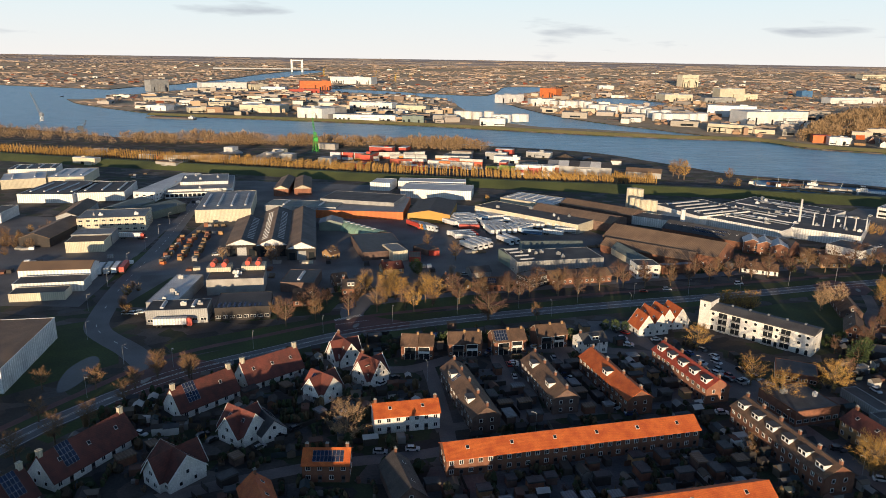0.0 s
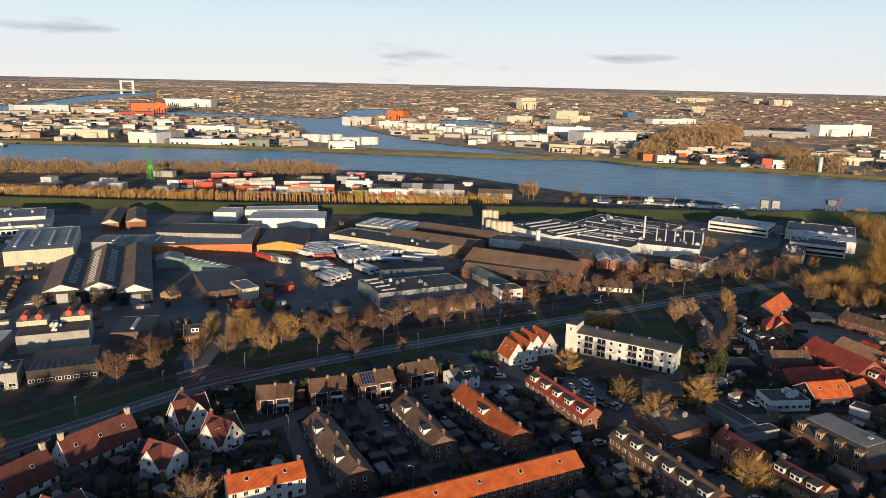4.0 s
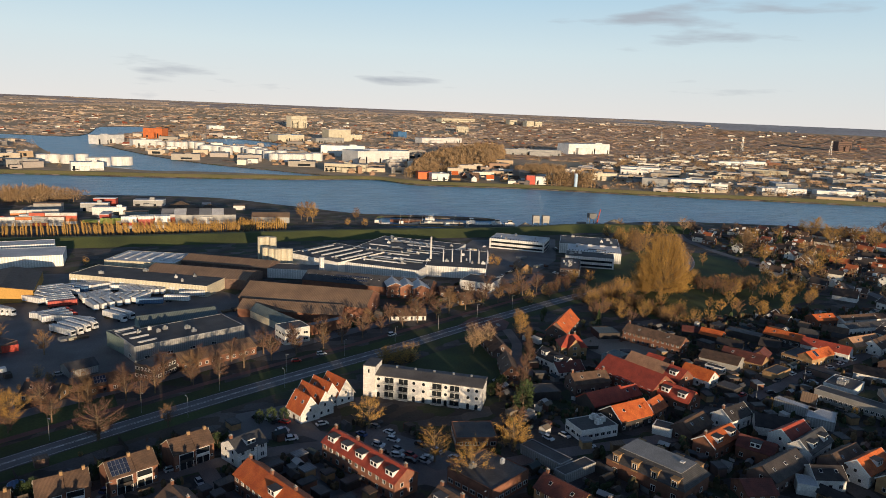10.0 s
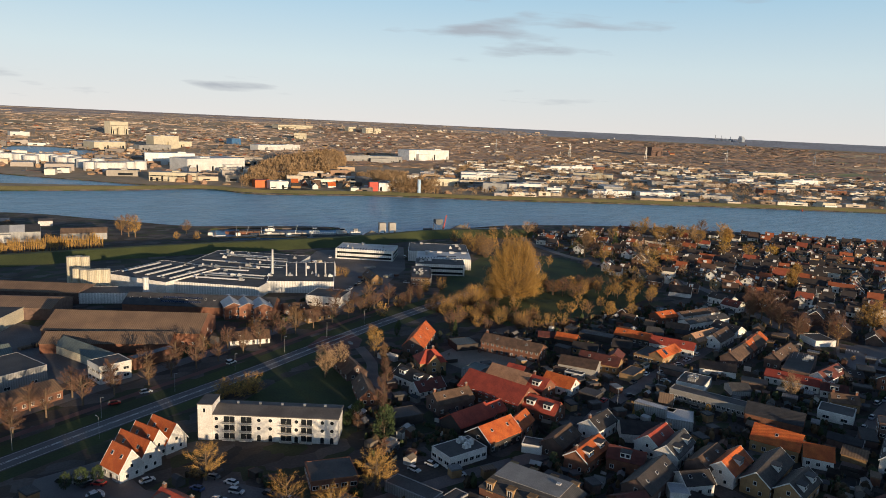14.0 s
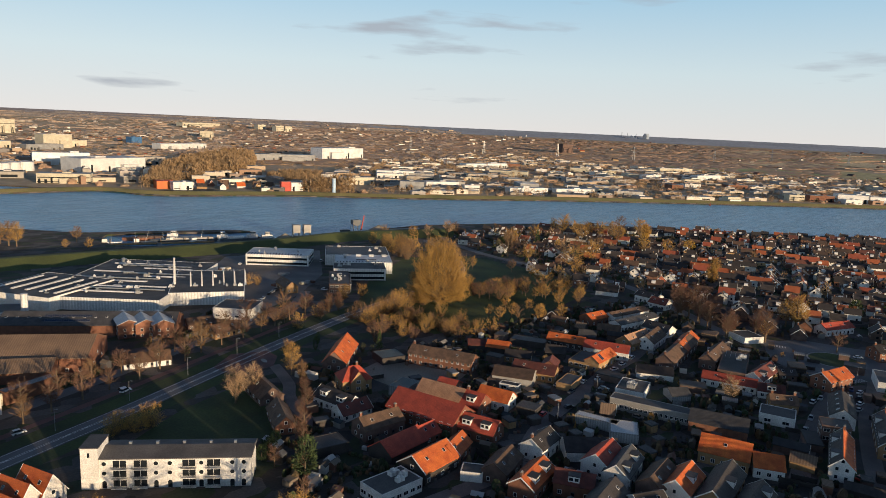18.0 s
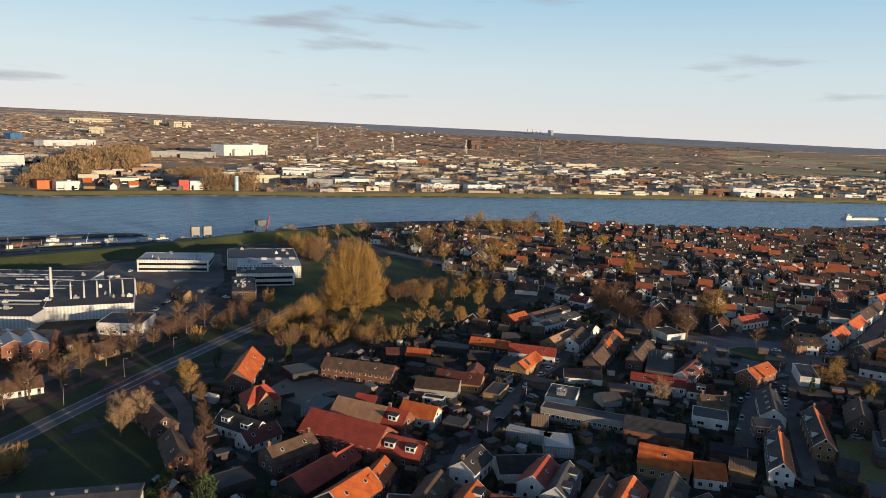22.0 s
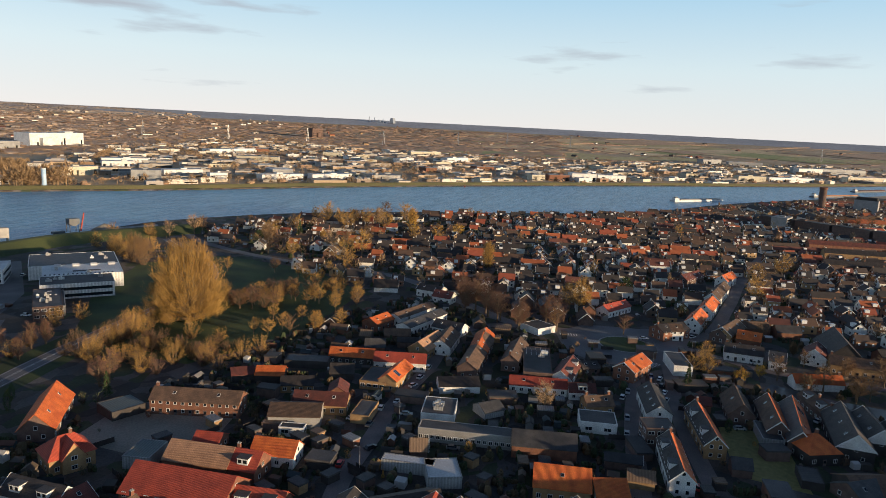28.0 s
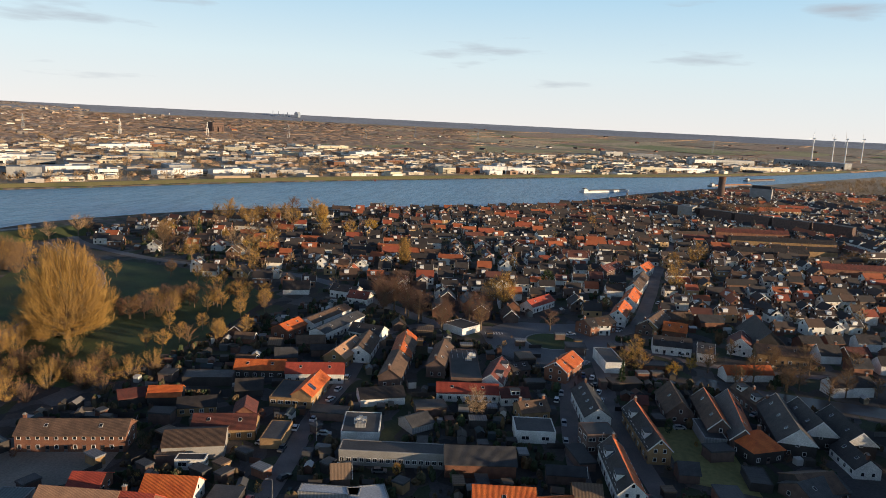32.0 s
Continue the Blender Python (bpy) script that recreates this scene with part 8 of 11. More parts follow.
# the great poplars and the thicket at the bend
plant(285.2, 320.8, 'bush', 9.7, tint='gold')
plant(297.9, 316.4, 'bush', 11.5, tint='gold')
plant(303.0, 305.4, 'bush', 10.7, tint='gold')
plant(284.7, 334.4, 'bush', 9.9, tint='gold')
plant(286.5, 346.7, 'bush', 11.8, tint='gold')
plant(314.3, 295.7, 'bush', 11.0, tint='gold')
plant(324.2, 293.8, 'bush', 10.2, tint='gold')
plant(268.7, 322.7, 'bush', 7.0, tint='brown')
plant(287.1, 360.6, 'bush', 8.4, tint='brown')
plant(298.6, 382.3, 'bush', 7.8, tint='brown')
plant(301.9, 371.5, 'bush', 7.2, tint='brown')
plant(276.7, 376.8, 'bush', 8.8, tint='gold')
plant(255.8, 365.8, 'bush', 10.5, tint='gold')
plant(259.1, 384.2, 'bush', 9.8, tint='gold')
plant(289.4, 381.8, 'bush', 9.0, tint='gold')
plant(314.8, 395.0, 'bush', 10.7, tint='gold')
plant(327.9, 393.6, 'bush', 10.0, tint='gold')
plant(180.3, 309.3, 'round', 11.4, tint='pale')
plant(219.4, 327.2, 'round', 11.4, tint='gold')
plant(136.2, 313.6, 'bush', 8.2, tint='gold', wide=1.4)
plant(141.7, 309.9, 'bush', 8.8, tint='gold', wide=1.4)
plant(146.8, 310.0, 'bush', 8.4, tint='gold', wide=1.4)
plant(345.8, 311.2, 'round', 7.9, tint='gold')
plant(356.0, 302.6, 'round', 9.4, tint='gold')
plant(368.8, 291.8, 'round', 8.8, tint='gold')
plant(379.2, 283.0, 'round', 8.1, tint='gold')
plant(406.8, 311.0, 'round', 9.6, tint='gold')
plant(408.2, 328.9, 'round', 9.0, tint='gold')
plant(396.3, 338.5, 'round', 8.4, tint='gold')
plant(417.7, 293.0, 'round', 9.9, tint='gold')
plant(387.5, 345.6, 'round', 9.2, tint='gold')
plant(369.3, 315.6, 'round', 8.6, tint='gold')
plant(453.4, 334.7, 'round', 7.9, tint='gold')
plant(432.4, 309.4, 'round', 9.4, tint='gold')
plant(462.6, 490.5, 'bush', 11.4, tint='gold')
plant(466.7, 521.9, 'bush', 13.6, tint='gold')
plant(510.0, 549.6, 'bush', 12.7, tint='gold')
plant(470.8, 484.8, 'bush', 11.8, tint='gold')
plant(520.6, 522.6, 'bush', 13.9, tint='gold')
plant(232.9, 694.7, 'round', 15.8, tint='gold')
plant(237.6, 675.8, 'round', 18.9, tint='gold')
plant(263.0, 652.0, 'bush', 7.9, tint='gold')
plant(276.0, 641.8, 'bush', 9.4, tint='gold')
plant(203.6, 674.7, 'bush', 8.8, tint='gold')

# scrub and trees among the sheds
plant(-258.9, 401.8, 'bush', 7.9, tint='brown')
plant(-252.8, 399.2, 'bush', 9.4, tint='brown')
plant(-251.7, 405.1, 'bush', 8.8, tint='brown')
plant(-242.5, 396.9, 'bush', 8.1, tint='brown')
plant(-271.0, 419.4, 'bush', 9.6, tint='brown')
plant(-251.5, 426.8, 'bush', 9.0, tint='brown')
plant(-253.9, 440.0, 'bush', 8.4, tint='brown')
plant(-122.3, 375.8, 'round', 8.8, tint='pale')
plant(-95.5, 377.0, 'round', 10.5, tint='pale')
plant(-64.0, 393.4, 'bush', 6.2, tint='gold')
plant(-61.7, 390.8, 'bush', 7.3, tint='gold')
plant(-36.5, 324.4, 'round', 10.6, tint='gold')
plant(-26.5, 326.6, 'round', 12.6, tint='gold')
plant(-23.3, 329.7, 'round', 11.7, tint='gold')
plant(-94.3, 371.8, 'round', 8.8, tint='pink')
plant(-92.2, 375.8, 'round', 10.5, tint='pink')
plant(-63.4, 302.7, 'round', 7.9, tint='pink')
plant(-55.0, 301.7, 'round', 9.4, tint='pink')
plant(-52.8, 307.3, 'round', 8.8, tint='pink')
plant(-7.9, 410.8, 'round', 9.7, tint='brown')
plant(8.8, 383.7, 'round', 11.5, tint='brown')
plant(-13.1, 359.2, 'hedge', 7.9, tint='green', wide=1.3)
plant(37.3, 558.4, 'bush', 6.2, tint='gold')
plant(298.0, 457.7, 'bush', 7.9, tint='gold')
plant(294.7, 461.9, 'bush', 9.4, tint='gold')
plant(254.7, 384.9, 'round', 7.9, tint='pink')
plant(257.5, 379.0, 'round', 9.4, tint='pink')
plant(269.2, 386.4, 'round', 8.8, tint='pink')
plant(279.5, 391.2, 'round', 8.1, tint='pink')
plant(253.9, 402.6, 'round', 9.6, tint='pink')
plant(252.5, 409.0, 'round', 9.0, tint='pink')
plant(275.9, 371.8, 'line', 10.6, tint='pink', wide=1.3)
plant(287.9, 378.9, 'line', 12.6, tint='pink', wide=1.3)
plant(294.3, 378.3, 'line', 11.7, tint='pink', wide=1.3)
plant(43.0, 290.4, 'round', 8.8, tint='brown')
plant(-11.8, 356.6, 'hedge', 6.2, tint='green')
plant(-36.4, 330.6, 'round', 10.6, tint='pale')
plant(-21.9, 321.4, 'round', 10.6, tint='gold')
plant(-25.5, 308.7, 'round', 12.6, tint='gold')
plant(184.0, 316.2, 'round', 11.4, tint='pale')
plant(188.3, 310.1, 'round', 12.7, tint='pale')
plant(211.6, 316.2, 'round', 10.6, tint='gold')
plant(200.8, 295.2, 'round', 7.9, tint='pink')
plant(455.0, 175.9, 'round', 16.7, tint='gold')
plant(543.7, 253.4, 'tall', 15.0, tint='gold')
plant(655.4, 311.6, 'round', 14.1, tint='yellow')
plant(640.2, 347.2, 'round', 16.8, tint='yellow')
plant(812.5, 127.6, 'round', 12.3, tint='brown')
plant(415.2, 201.9, 'round', 15.0, tint='pink')
plant(430.3, 233.6, 'round', 17.8, tint='pink')
plant(426.0, 221.3, 'round', 16.6, tint='pink')
plant(422.1, 185.1, 'round', 10.6, tint='gold')
plant(528.9, 120.3, 'bush', 6.2, tint='green')

# small and far buildings placed one by one
block(-887, 2217, 48.4, 58.2, 40.0, 34.7, 'grey', 'grey', rows=0, group='buildings on the far bank')
block(-732, 2369, 29.6, 143.4, 80.0, 24.6, 'steel', 'pale', rows=0, group='buildings on the far bank')
block(-558, 2365, 0.9, 79.1, 40.0, 12.5, 'steel', 'pale', rows=0, group='buildings on the far bank')
block(-439, 2457, 14.9, 104.7, 60.0, 31.6, 'orange', 'rust', rows=0, group='buildings on the far bank')
block(-630, 2412, 48.6, 69.8, 40.0, 18.5, 'cream', 'grey', rows=0, group='buildings on the far bank')
block(-368, 1466, -9.1, 86.4, 50.0, 14.2, 'cream', 'pale', rows=0, group='buildings on the far bank')
block(-235, 1317, -27.3, 55.8, 40.0, 19.8, 'steel', 'pale', rows=0, group='buildings on the far bank')
block(-217, 1334, 52.7, 62.5, 40.0, 19.5, 'grey', 'grey', rows=0, group='buildings on the far bank')
block(-139, 1286, -5.4, 113.3, 30.0, 11.4, 'steel', 'grey', rows=1, group='buildings on the far bank')
block(-481, 1435, 28.6, 66.5, 30.0, 9.9, 'cream', 'pale', rows=1, group='buildings on the far bank')
block(-585, 1468, -12.3, 46.7, 30.0, 10.0, 'steel', 'pale', rows=0, group='buildings on the far bank')
block(-52, 1250, 2.6, 37.9, 20.0, 12.9, 'green', 'green', rows=0, group='buildings on the far bank')
block(87, 1230, 2.4, 43.8, 20.0, 12.0, 'steel', 'pale', rows=1, group='buildings on the far bank')
block(177, 1885, 36.6, 75.6, 30.0, 20.9, 'steel', 'pale', rows=0, group='buildings on the far bank')
block(324, 2137, -41.2, 57.8, 30.0, 28.9, 'orange', 'rust', rows=0, group='buildings on the far bank')
block(246, 1767, 7.2, 61.9, 30.0, 17.3, 'steel', 'pale', rows=0, group='buildings on the far bank')
block(-367, 2949, -17.7, 182.8, 60.0, 27.8, 'steel', 'pale', rows=0, group='buildings on the far bank')
block(-156, 1599, -18.3, 103.3, 30.0, 13.6, 'steel', 'pale', rows=1, group='buildings on the far bank')
block(-694, 1762, 29.9, 83.4, 40.0, 9.7, 'cream', 'grey', rows=0, group='buildings on the far bank')
block(-591, 1665, 18.2, 48.0, 30.0, 8.7, 'steel', 'pale', rows=0, group='buildings on the far bank')
block(-513, 1633, 30.3, 44.3, 30.0, 8.3, 'cream', 'grey', rows=0, group='buildings on the far bank')
block(-439, 2259, 13.1, 95.5, 40.0, 11.6, 'redp', 'rust', rows=0, group='buildings on the far bank')
block(-64, 1535, -15.3, 66.9, 30.0, 12.6, 'cream', 'grey', rows=1, group='buildings on the far bank')
block(4, 1300, 3.1, 42.6, 25.0, 11.0, 'concrete', 'grey', rows=0, group='buildings on the far bank')
block(667, 2049, 7.8, 83.2, 60.0, 20.5, 'cream', 'pale', rows=0, group='buildings on the far bank')
block(852, 2122, 9.0, 79.4, 40.0, 35.7, 'cream', 'pale', rows=0, group='buildings on the far bank')
block(778, 2009, 6.9, 93.2, 30.0, 14.0, 'grey', 'grey', rows=0, group='buildings on the far bank')
block(614, 1504, -18.7, 95.7, 30.0, 22.6, 'steel', 'pale', rows=0, group='buildings on the far bank')
block(620, 1343, 7.4, 122.3, 60.0, 23.4, 'steel', 'pale', rows=0, group='buildings on the far bank')
block(474, 1153, -33.0, 69.4, 25.0, 13.7, 'cream', 'grey', rows=2, group='buildings on the far bank')
block(1026, 2997, 13.8, 76.6, 40.0, 50.9, 'cream', 'grey', rows=3, group='buildings on the far bank')
block(1190, 2064, 6.9, 164.3, 40.0, 16.2, 'steel', 'pale', rows=0, group='buildings on the far bank')
block(566, 1001, -15.8, 26.2, 20.0, 10.7, 'steel', 'pale', rows=1, group='buildings on the far bank')
block(683, 918, -16.7, 14.1, 8.0, 14.0, 'redp', 'felt', rows=0, group='buildings on the far bank')
block(706, 918, -16.7, 27.2, 20.0, 12.3, 'steel', 'grey', rows=1, group='buildings on the far bank')
block(1134, 1518, -26.6, 178.2, 40.0, 16.3, 'grey', 'grey', rows=1, group='buildings on the far bank')
block(1750, 2802, -42.6, 51.4, 30.0, 26.5, 'cream', 'grey', rows=2, group='buildings on the far bank')
block(2413, 3331, -2.4, 48.4, 40.0, 25.4, 'cream', 'grey', rows=3, group='buildings on the far bank')
block(2425, 3188, -3.0, 47.7, 40.0, 29.4, 'cream', 'grey', rows=3, group='buildings on the far bank')
block(2481, 3185, -3.7, 44.3, 40.0, 26.6, 'cream', 'grey', rows=3, group='buildings on the far bank')
block(2171, 3545, 1.2, 227.9, 60.0, 19.0, 'cream', 'grey', rows=2, group='buildings on the far bank')
block(1218, 2398, 9.6, 39.8, 30.0, 21.2, 'blue', 'grey', rows=0, group='buildings on the far bank')
block(930, 2176, 9.9, 55.4, 30.0, 18.0, 'cream', 'grey', rows=0, group='buildings on the far bank')
block(634, 2779, 1.1, 58.1, 30.0, 15.0, 'steel', 'pale', rows=0, group='buildings on the far bank')
block(552, 1026, -15.3, 19.7, 18.0, 10.8, 'orange', 'red', rows=0, group='buildings on the far bank')
block(1367, 1556, -2.6, 146.0, 50.0, 30.0, 'steel', 'pale', rows=1, group='buildings on the far bank')
block(864, 957, -20.0, 56.5, 25.0, 12.1, 'cream', 'grey', rows=0, group='buildings on the far bank')
block(1073, 1062, -42.4, 75.1, 25.0, 10.4, 'steel', 'pale', rows=1, group='buildings on the far bank')
block(871, 836, -49.8, 38.7, 25.0, 14.9, 'grey', 'grey', rows=1, group='buildings on the far bank')
block(969, 858, -29.8, 59.4, 25.0, 9.1, 'steel', 'pale', rows=0, group='buildings on the far bank')
block(2765, 1620, -12.5, 68.0, 25.0, 38.0, 'dbrick', 'felt', rows=5, group='buildings on the far bank')
block(1750, 667, -15.8, 92.1, 20.0, 12.8, 'steel', 'pale', rows=0, group='buildings on the far bank')
block(2002, 841, -35.5, 104.3, 20.0, 11.7, 'cream', 'pale', rows=1, group='buildings on the far bank')
block(1010, 708, -28.4, 70.1, 18.0, 9.8, 'steel', 'pale', rows=1, group='buildings on the far bank')
block(1078, 659, -35.3, 69.6, 18.0, 9.5, 'steel', 'pale', rows=1, group='buildings on the far bank')
block(1138, 604, -33.4, 32.0, 18.0, 8.8, 'concrete', 'grey', rows=0, group='buildings on the far bank')
block(1531, 1171, -8.7, 152.5, 25.0, 10.9, 'steel', 'pale', rows=1, group='buildings on the far bank')
block(943, 772, -36.3, 25.8, 14.0, 11.0, 'steel', 'pale', rows=2, group='buildings on the far bank')
block(1344, 967, -64.1, 85.2, 25.0, 11.2, 'cream', 'grey', rows=0, group='buildings on the far bank')
block(1649, 954, -68.2, 46.3, 20.0, 12.2, 'cream', 'grey', rows=0, group='buildings on the far bank')
block(1643, 761, -14.8, 56.2, 20.0, 9.6, 'steel', 'pale', rows=0, group='buildings on the far bank')
block(1241, 452, -38.6, 22.7, 18.0, 8.4, 'cream', 'grey', rows=1, group='buildings on the far bank')
block(1390, 388, -46.8, 28.2, 18.0, 10.5, 'cream', 'grey', rows=2, group='buildings on the far bank')
block(1420, 353, -55.2, 41.7, 20.0, 10.9, 'brick', 'grey', rows=1, group='buildings on the far bank')
block(1458, 311, -61.2, 50.0, 25.0, 14.2, 'steel', 'pale', rows=1, group='buildings on the far bank')
block(1500, 262, -59.0, 60.3, 20.0, 11.7, 'steel', 'pale', rows=1, group='buildings on the far bank')
block(1425, 304, -47.5, 29.6, 15.0, 8.0, 'steel', 'pale', rows=1, group='buildings on the far bank')
block(2355, -222, -58.0, 80.6, 25.0, 16.2, 'steel', 'pale', rows=1, group='buildings on the far bank')
block(2416, -285, -56.8, 225.6, 50.0, 16.9, 'grey', 'grey', rows=0, group='buildings on the far bank')
block(2611, -70, -78.1, 107.4, 30.0, 14.9, 'grey', 'pale', rows=0, group='buildings on the far bank')
block(2708, 36, -39.9, 97.6, 25.0, 14.1, 'grey', 'grey', rows=0, group='buildings on the far bank')
block(1817, -21, -58.5, 71.8, 20.0, 11.9, 'cream', 'grey', rows=1, group='buildings on the far bank')
block(1900, -114, -57.2, 125.2, 20.0, 9.3, 'steel', 'pale', rows=1, group='buildings on the far bank')
block(2111, -334, -54.7, 177.4, 20.0, 12.4, 'cream', 'pale', rows=1, group='buildings on the far bank')
block(2658, -620, -128.0, 226.9, 60.0, 18.8, 'grey', 'pale', rows=0, group='buildings on the far bank')
block(2151, -386, -46.4, 85.4, 15.0, 9.2, 'steel', 'pale', rows=0, group='buildings on the far bank')

# tank farm
tank(272, 1738, 9.9, 15.0)
tank(295, 1738, 9.9, 15.0)
tank(307, 1721, 8.8, 15.0)
tank(320, 1721, 8.8, 15.0)
tank(344, 1740, 11.0, 15.0)
tank(352, 1713, 11.0, 15.0)
tank(343, 1612, 12.1, 15.0)
tank(356, 1611, 12.1, 15.0)
tank(364, 1595, 12.1, 15.0)
tank(371, 1548, 13.2, 15.0)
tank(401, 1594, 11.0, 15.0)
tank(415, 1593, 11.0, 15.0)
tank(410, 1494, 12.1, 15.0)
tank(421, 1471, 8.8, 15.0)
tank(430, 1442, 12.1, 15.0)
tank(420, 1371, 12.1, 15.0)
tank(434, 1356, 13.2, 15.0)
tank(449, 1354, 12.1, 15.0)
tank(461, 1352, 12.1, 15.0)
tank(482, 1369, 12.1, 15.0)
tank(505, 1379, 13.2, 15.0)
tank(439, 1514, 9.9, 15.0)
tank(441, 1568, 11.0, 15.0)
tank(414, 1546, 9.9, 15.0)
tank(459, 1454, 11.0, 15.0)
tank(33, 1361, 10.0, 14.0)
tank(49, 1362, 10.0, 14.0)
tank(67, 1351, 10.0, 14.0)
tank(90, 1365, 10.0, 14.0)
tank(100, 1292, 10.0, 14.0)
tank(116, 1293, 10.0, 14.0)
tank(138, 1306, 10.0, 14.0)
tank(151, 1307, 10.0, 14.0)

# silos of the white factory
tank(146.1, 531.3, 2.6, 17.0, 'cream', 'tall cream silo', 'silo', 'factory silos')
tank(150.1, 531.0, 2.6, 17.0, 'cream', 'tall cream silo', 'silo', 'factory silos')
tank(153.2, 527.8, 2.6, 17.0, 'cream', 'tall cream silo', 'silo', 'factory silos')
tank(145.0, 516.7, 2.6, 12.5, 'cream', 'tall cream silo', 'silo', 'factory silos')
tank(147.6, 511.8, 2.6, 12.5, 'cream', 'tall cream silo', 'silo', 'factory silos')
tank(150.6, 508.8, 2.6, 12.5, 'cream', 'tall cream silo', 'silo', 'factory silos')
tank(154.5, 508.5, 2.6, 12.5, 'cream', 'tall cream silo', 'silo', 'factory silos')
tank(157.8, 506.4, 2.6, 12.5, 'cream', 'tall cream silo', 'silo', 'factory silos')
tank(164.5, 462.5, 1.6, 15.0, 'steel', 'white vertical tank', 'silo', 'factory silos')

# cars
car(-16.9, 181.0, 1, 1)
car(-7.5, 182.8, 1, 0)
car(-20.0, 225.3, 50, 0)
car(28.2, 244.0, 16, 0)
car(-15.9, 230.0, 37, 2)
car(93.4, 206.9, 7, 1)
car(116.3, 202.2, -69, 3)
car(119.8, 185.4, -16, 2)
car(58.5, 210.3, -53, 0)
car(63.1, 205.5, 1, 3)
car(77.1, 263.4, 2, 0)
car(76.1, 270.3, 14, 0)
car(100.9, 246.0, -45, 0)
car(106.8, 246.8, -55, 0, van=True)
car(103.2, 236.6, -39, 0)
car(111.1, 230.8, -40, 0)
car(100.0, 240.2, -27, 2)
car(48.0, 230.7, -55, 0)
car(49.2, 224.9, -60, 3)
car(55.8, 220.4, -76, 5)
car(123.5, 169.8, -15, 0)
car(90.0, 268.6, 2, 0)
car(116.3, 202.0, -73, 1)
car(161.2, 223.4, -80, 0)
car(154.8, 224.4, -80, 0)
car(163.4, 213.2, -22, 0)
car(170.1, 219.5, -13, 1)
car(93.5, 207.2, -12, 0)
car(120.2, 185.5, -65, 2)
car(100.6, 245.6, -65, 0)
car(103.1, 237.1, -49, 0)
car(105.3, 231.8, -50, 2)
car(110.8, 230.6, -51, 1)
car(-52.6, 182.5, 54, 1)
car(-48.0, 189.1, 37, 2)
car(-44.3, 193.8, 44, 2)
car(-71.5, 189.2, 48, 2)
car(-67.7, 186.5, 54, 2)
car(-90.4, 189.4, -24, 0)
car(291.8, 214.1, -75, 1)
car(301.0, 221.1, -3, 0)
car(317.4, 221.6, -14, 0)
car(326.7, 222.1, -3, 0)
car(338.5, 222.9, 7, 0, van=True)
car(280.4, 229.0, -90, 0)
car(279.9, 225.7, -75, 2)
car(264.1, 214.9, -25, 2)
car(274.2, 191.5, -75, 5)
car(377.2, 225.6, 7, 0)
car(384.8, 226.0, 5, 1)
car(388.3, 205.9, -29, 3)
car(274.0, 204.9, -78, 0)
car(340.8, 145.3, -5, 0, van=True)
car(304.1, 140.0, -10, 0)
car(277.3, 135.5, -14, 2)
car(279.9, 119.2, -18, 4)
car(329.3, 104.8, -72, 1)
car(423.9, 141.8, -54, 0)
car(368.0, 132.6, -8, 0)
car(360.2, 131.7, -9, 2)
car(352.9, 130.4, -10, 0)
car(345.2, 129.6, -9, 1)
car(404.8, 82.7, -64, 1)
car(437.8, 119.2, -34, 0)
car(348.9, 77.2, -33, 0)
car(409.1, 93.0, -64, 0)
car(404.9, 57.9, -58, 2)
car(405.4, 48.5, -71, 2)
car(76.1, 268.9, -23, 0)
car(76.9, 262.4, -11, 0)
car(115.1, 334.7, -0, 0, van=True)
car(102.2, 331.0, -13, 4)
car(156.1, 346.1, -12, 0, van=True)
car(76.3, 277.2, 17, 2)
car(75.9, 280.5, 14, 1)
car(28.1, 242.0, -3, 0)
car(20.7, 255.8, 43, 3)
car(18.8, 251.3, 51, 2)
car(38.7, 259.5, 11, 1)
car(13.1, 355.6, -2, 1)
car(155.8, 345.6, 22, 0, van=True)
car(378.3, 488.7, 31, 0, van=True)
car(320.3, 419.3, -72, 0)
car(566.8, 507.7, -20, 0)
car(-139.2, 291.0, 2, 0, van=True)
car(-136.1, 291.1, 2, 0, van=True)
car(-133.6, 292.8, 16, 0, van=True)
car(-129.9, 387.3, 22, 0, van=True)
car(506.0, 105.6, -10, 0)
car(515.9, 103.0, -13, 0)
car(502.1, 94.2, -23, 0)
car(173.7, 248.7, -17, 5)

# trucks and trailers of the haulage yard
trailer(14.8, 493.5, 11, 0)
trailer(15.4, 488.7, 9, 0)
trailer(15.9, 484.0, 8, 1)
trailer(16.5, 479.4, 6, 0)
trailer(17.1, 474.9, 5, 0)
trailer(17.6, 470.4, 4, 0)
trailer(18.1, 466.0, 2, 1)
trailer(18.6, 461.7, 1, 0)
trailer(19.2, 457.5, 0, 3)
trailer(34.5, 470.3, 27, 0)
trailer(36.9, 471.4, 27, 0)
trailer(29.8, 463.5, -78, 0)
trailer(33.0, 463.7, -77, 1)
trailer(36.2, 463.8, -76, 0)
trailer(39.5, 464.0, -75, 0)
trailer(32.3, 448.1, -77, 1)
trailer(36.1, 449.4, -77, 0)
trailer(40.0, 450.6, -77, 0)
trailer(43.9, 451.9, -78, 1)
trailer(47.9, 453.2, -78, 0)
trailer(39.2, 492.0, -40, 0)
trailer(50.7, 479.5, -19, 0)
trailer(16.3, 409.7, -58, 1, cab=0)
trailer(19.7, 412.7, -59, 0, cab=0)
trailer(23.1, 415.8, -59, 0, cab=0)
trailer(26.5, 418.9, -59, 1, cab=0)
trailer(13.1, 440.5, 19, 0, cab=1)
trailer(14.4, 436.0, 16, 1, cab=1)
